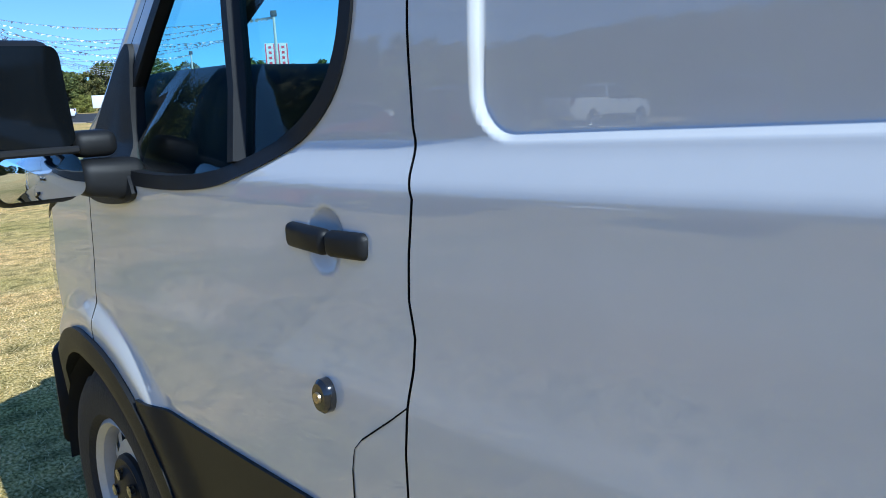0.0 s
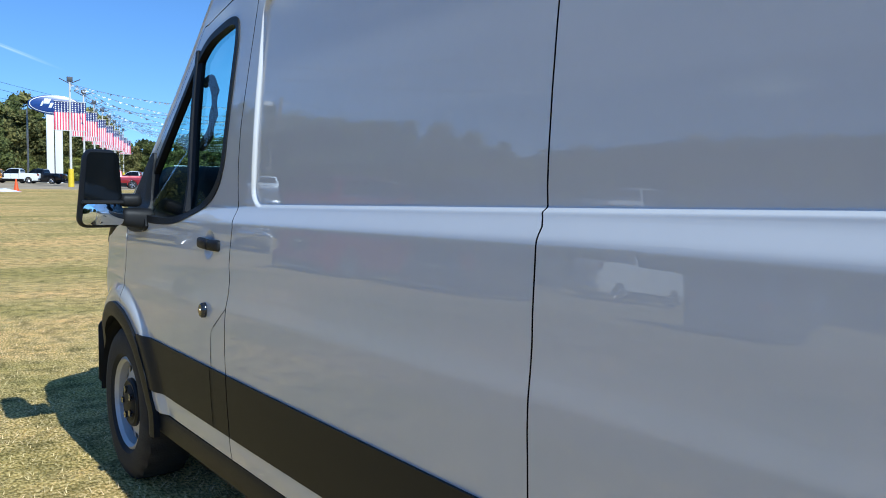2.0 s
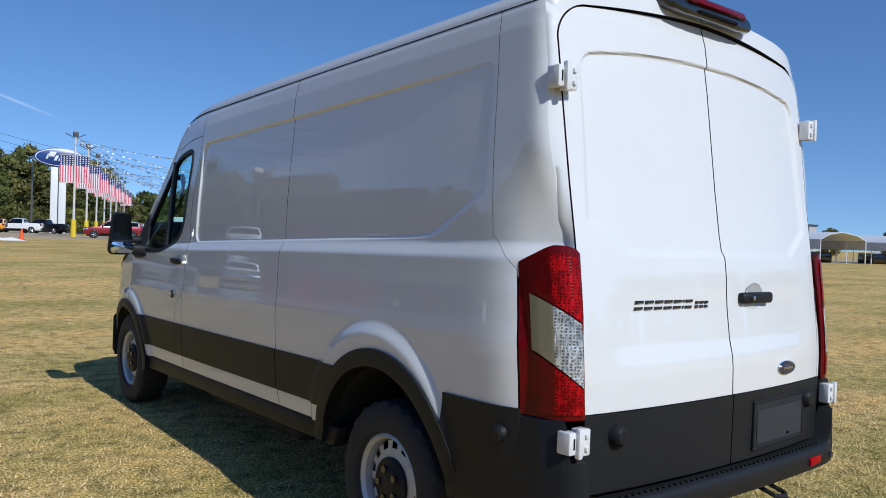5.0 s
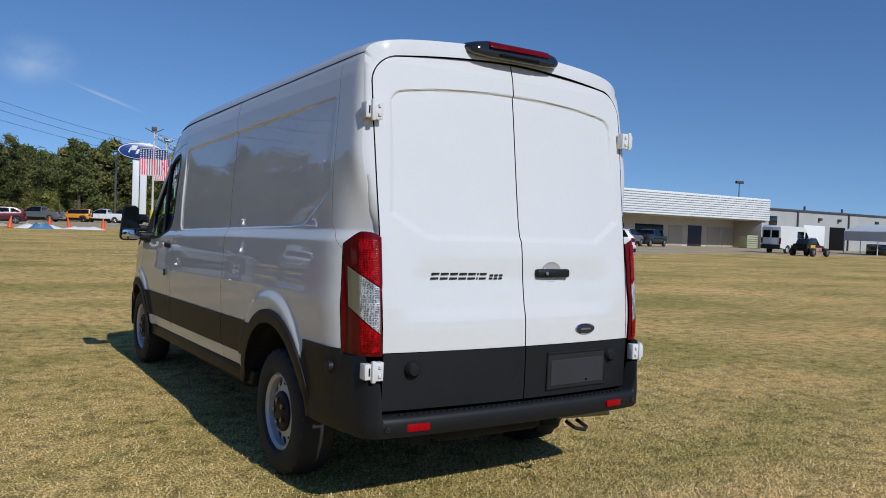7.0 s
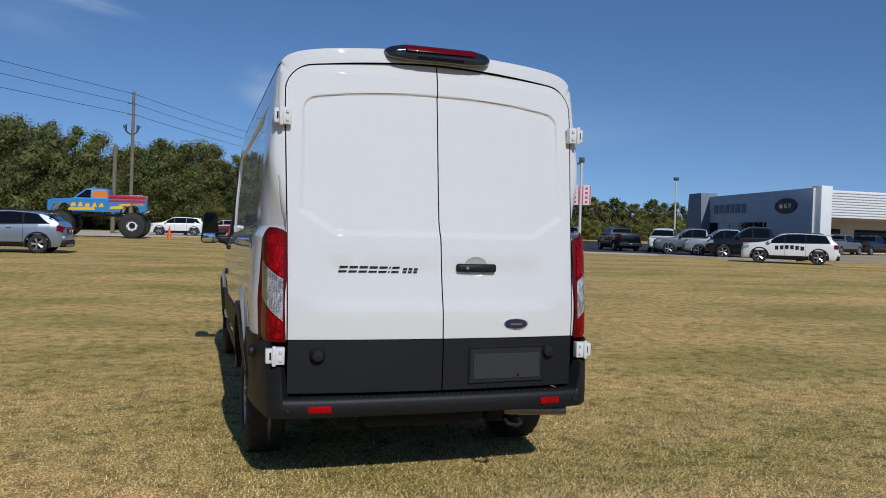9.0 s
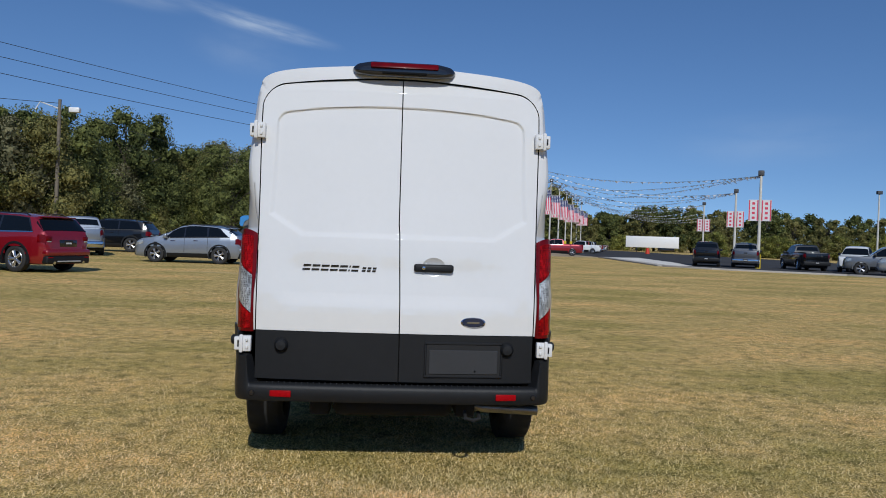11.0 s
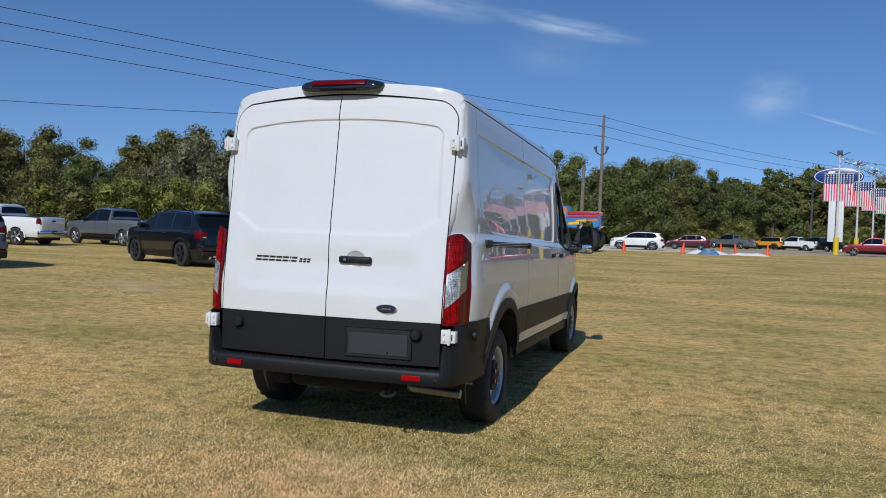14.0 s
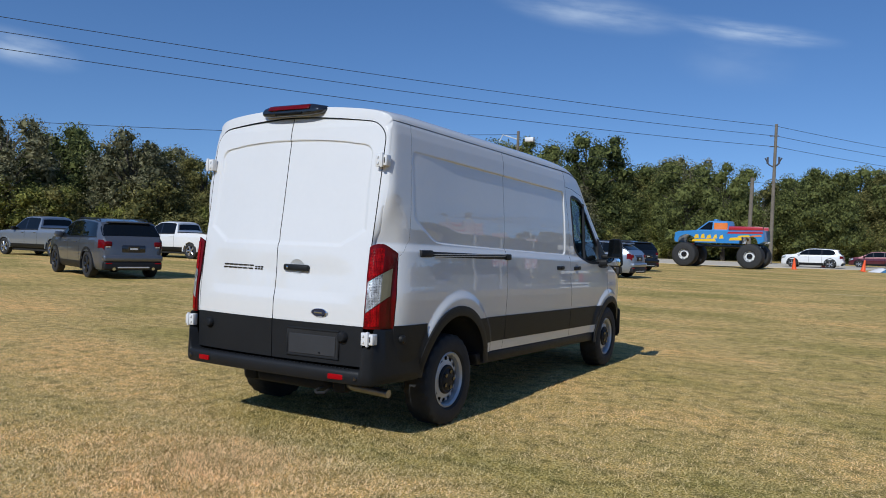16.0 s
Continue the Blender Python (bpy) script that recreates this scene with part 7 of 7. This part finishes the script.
part("lamp_head", box(-24.7, -23.9, 57.6, 58.1, 10.2, 10.6, .08), SIGNWHITE, p3)


def cable(a, b, sag, r=.022):
    pts = [Vector(a).lerp(Vector(b), i / 24) - Vector((0, 0, sag * 4 * (i / 24) * (1 - i / 24))) for i in range(25)]
    tagged(part("overhead_cable", tube(pts, r, 5), WIRE, None), "thin black overhead power cable", "cable", "overhead cables")


for k, z in enumerate((14.2, 13.2, 12.1)):
    cable((PX + .1, PY, z), (-62 + k * 1.5, -8, z + 1.0), .9 + .1 * k)
    cable((PX + .1, PY, z), (34, 150, z - .2), .9)
cable((-25.5, 58, 10.9), (-70, 14, 9.6), .8)
cable((-25.5, 58, 10.5), (-10, 110, 10.5), .8)


# =================== trees ===================
BARK = mat("bark", (.13, .105, .08), .95, vary=.5, scale=3, bump=.6, bscale=25)
LEAF_A = mat("leaf_dark_green", (.195, .212, .066), .75, color2=(.054, .068, .024), scale=.5, island=.7, rnd=.3, spec=.15)
LEAF_B = mat("leaf_olive", (.285, .258, .088), .75, color2=(.085, .090, .032), scale=.5, island=.7, rnd=.3, spec=.15)
LEAF_C = mat("leaf_grey_moss", (.290, .270, .150), .8, color2=(.095, .098, .050), scale=.5, island=.7, rnd=.25, spec=.1)
LEAF_D = mat("leaf_vine", (.340, .335, .085), .7, color2=(.10, .118, .030), scale=.5, island=.7, rnd=.25, spec=.15)


def translucent(m, share):
    """Mixes light through the leaf into a leaf material."""
    n, l = m.node_tree.nodes, m.node_tree.links
    p, out = n["Principled BSDF"], n["Material Output"]
    tr, mx = n.new("ShaderNodeBsdfTranslucent"), n.new("ShaderNodeMixShader")
    mx.inputs[0].default_value = share
    l.new(p.inputs["Base Color"].links[0].from_socket, tr.inputs[0])
    l.new(p.outputs[0], mx.inputs[1]), l.new(tr.outputs[0], mx.inputs[2]), l.new(mx.outputs[0], out.inputs[0])


for m, share in ((LEAF_A, .28), (LEAF_B, .28), (LEAF_C, .28), (LEAF_D, .28), (FOIL, .15), (REDC, .15), (WHITEC, .15)):
    translucent(m, share)


def make_tree(name, height, spread, leaves, leaf, seed, material, label, crown_low=.25, lumps=16, drop=0.0):
    rng = np.random.default_rng(seed)
    t = thing(name, label, "tree", "trees round the field", pose(0, -400, -60))
    bm = bmesh.new()
    trunk = [(0, 0, 0), (rng.normal(0, .1), rng.normal(0, .1), height * .2), (rng.normal(0, .2), rng.normal(0, .2), height * .5), (rng.normal(0, .3), rng.normal(0, .3), height * .86)]
    r0 = height * .022
    tube(trunk, [r0 * 1.25, r0, r0 * .6, r0 * .15], 7, bm)
    C, S = [], []
    for k in range(lumps):
        z = height * (crown_low + (1 - crown_low) * (.06 + .86 * (k + .5) / lumps))
        a = k * 2.4 + rng.uniform(-.5, .5)
        f = (z / height - crown_low) / (1 - crown_low)
        reach = spread * (1 - .75 * abs(f - .42) ** 1.4 * 1.4) * rng.uniform(.45, .85)
        c = np.array([math.cos(a) * reach, math.sin(a) * reach, z])
        C.append(c)
        S.append(spread * rng.uniform(.30, .52) * (1.05 - .45 * f))
        b0 = np.array([0, 0, z * .68])
        tube([b0, (b0 + c) / 2 + [0, 0, .25], c], [r0 * .42, r0 * .25, r0 * .08], 5, bm)
    part("trunk", bm, BARK, t)
    C, S = np.array(C), np.array(S)
    which = rng.choice(lumps, leaves, p=S ** 2 / (S ** 2).sum())
    d = rng.normal(size=(leaves, 3))
    d /= np.linalg.norm(d, axis=1)[:, None]
    rad = S[which] * rng.uniform(.55, 1.06, leaves) ** .7
    core = rng.uniform(0, 1, leaves) < .22
    rad[core] *= .52
    P = C[which] + d * rad[:, None] * [1, 1, .8]
    P[:, 2] -= drop * rng.uniform(0, 1, leaves) ** 3 * height * .2
    P[:, 2] = np.maximum(P[:, 2], .15)
    n = d + rng.normal(0, .55, (leaves, 3))
    n /= np.linalg.norm(n, axis=1)[:, None]
    u = np.cross(n, rng.normal(size=(leaves, 3)))
    u /= np.linalg.norm(u, axis=1)[:, None]
    v = np.cross(n, u)
    s = leaf * rng.uniform(.5, 1.25, leaves)[:, None]
    s[core] *= 3.2
    V = np.stack([P - u * s, P - v * s * .55, P + u * s, P + v * s * .55], 1).reshape(-1, 3)
    me = bpy.data.meshes.new("crown")
    me.vertices.add(len(V)), me.loops.add(len(V)), me.polygons.add(leaves)
    me.vertices.foreach_set("co", V.ravel())
    me.loops.foreach_set("vertex_index", np.arange(len(V)))
    me.polygons.foreach_set("loop_start", np.arange(0, len(V), 4))
    me.materials.append(material)
    me.update(calc_edges=True)
    ob = new("crown", me)
    ob.parent = t
    return t


KINDS = [make_tree("oak_tree", 10, 4.2, 17000, .100, 1, LEAF_A, "broad dark green oak at the field's edge", .10, 26),
         make_tree("oak_tree", 10, 3.8, 16000, .100, 2, LEAF_B, "olive green oak at the field's edge", .10, 26),
         make_tree("moss_oak_tree", 10, 4.0, 16000, .098, 3, LEAF_C, "oak hung with grey moss at the field's edge", .12, 26, .6),
         make_tree("pine_tree", 10, 2.1, 5000, .13, 4, LEAF_A, "tall pine with a high open crown", .30, 20),
         make_tree("thicket_bush", 5, 3.2, 9000, .088, 5, LEAF_D, "dense vine-covered thicket at the field's edge", .02, 22),
         make_tree("thicket_bush", 5, 3.2, 9000, .088, 6, LEAF_B, "dense olive thicket under the trees", .02, 22),
         make_tree("oak_tree", 10, 4.2, 4200, .21, 7, LEAF_A, "distant dark green broadleaf tree", .08, 22),
         make_tree("oak_tree", 10, 4.0, 4200, .21, 8, LEAF_B, "distant olive broadleaf tree", .08, 22)]
HOME = {0: 10, 1: 10, 2: 10, 3: 10, 4: 5, 5: 5, 6: 10, 7: 10}
rng = np.random.default_rng(11)


def plant(k, x, y, h, wide=1.0):
    s = h / HOME[k]
    copy_thing(KINDS[k], pose(x, y, -.05, 0, 0, float(rng.uniform(0, 360))) @ Matrix.Diagonal((s * wide, s * wide, s, 1)))


def ring(az0, az1, d0, d1, step, h0, h1, kinds, bushes=0, cx=0.0, cy=0.0, deep=1):
    az = az0
    while az < az1:
        f = (az - az0) / (az1 - az0)
        d = d0 + (d1 - d0) * f
        h = h0 + (h1 - h0) * f
        for row in range(deep):
            dd = d + row * 5.5 + rng.uniform(-1.5, 1.5)
            a = radians(az + rng.uniform(-.4, .4) * math.degrees(step / d) + row * .5 * math.degrees(step / d))
            plant(int(rng.choice(kinds)), cx + math.sin(a) * dd, cy + math.cos(a) * dd, h * rng.uniform(.82, 1.12) * (1 + .10 * row), 1.1)
        for _ in range(bushes):
            a = radians(az + rng.uniform(-.6, .6) * math.degrees(step / d))
            plant(int(rng.choice([4, 5])), cx + math.sin(a) * (d - 3.5), cy + math.cos(a) * (d - 3.5), rng.uniform(3.0, 5.0), 1.1)
        az += math.degrees(step / d)


ring(-110, -66, 62, 58, 5.5, 9.4, 8.8, [6, 6, 7], 1)
ring(-66, -52, 58, 56, 4.6, 8.8, 8.6, [0, 0, 1, 2], 2, deep=2)
ring(-52, -38, 56, 58, 4.4, 7.4, 7.0, [0, 1, 2], 2, deep=2)
ring(-38, -14, 62, 97, 4.6, 9.0, 11.4, [0, 2, 1, 2], 3, deep=2)
ring(-14, 4, 98, 124, 4.6, 11.2, 10.2, [0, 1, 1, 2, 0], 4, deep=2)
ring(4, 14, 150, 165, 4.6, 13.5, 12.5, [6, 7, 6, 1], 2, deep=2)
ring(14, 24, 230, 230, 5.5, 12, 12, [6, 7], 1, deep=2)
ring(24, 37, 150, 165, 4.6, 8.2, 7.8, [6, 7, 7], 2, deep=2)
ring(58, 100, 150, 170, 6.5, 6.2, 6.2, [6, 7], 0)
# next two rings are never in view: added for the van's paint to reflect
ring(100, 190, 150, 120, 6.5, 11, 12, [6, 7], 0)
ring(190, 250, 95, 62, 6.0, 11.5, 9.6, [6, 7], 1)
for x, y, h in ((-18.2, 89.6, 12.0), (-14.6, 93.2, 12.0), (-29.6, 87.2, 15.4), (-28.2, 66, 12.0), (-29.3, 62, 11.4), (-25.4, 95.6, 12.4), (-4.5, 105, 12.4), (-7.0, 104, 12.0)):
    plant(0, x, y, h, 1.0)
for k, x, y, h in ((2, -34.7, 46.8, 8.4), (0, -33.2, 52.3, 9.4), (0, -31.4, 53.2, 9.5), (2, -30.6, 58.5, 11.0), (1, -27.9, 59.8, 10.8)):
    plant(k, x, y, h, .95)
for k, x, y, h in ((3, 13.2, 119, 12.2), (3, 4.0, 114, 10.6), (0, -4.4, 118, 12.4), (0, -1.6, 118, 13.8), (1, 1.6, 118.5, 12.8), (0, -7.6, 117, 12.2)):
    plant(k, x, y, h, 1.0)
for o in list(KINDS):
    for c in list(o.children):
        bpy.data.objects.remove(c)
    bpy.data.objects.remove(o)
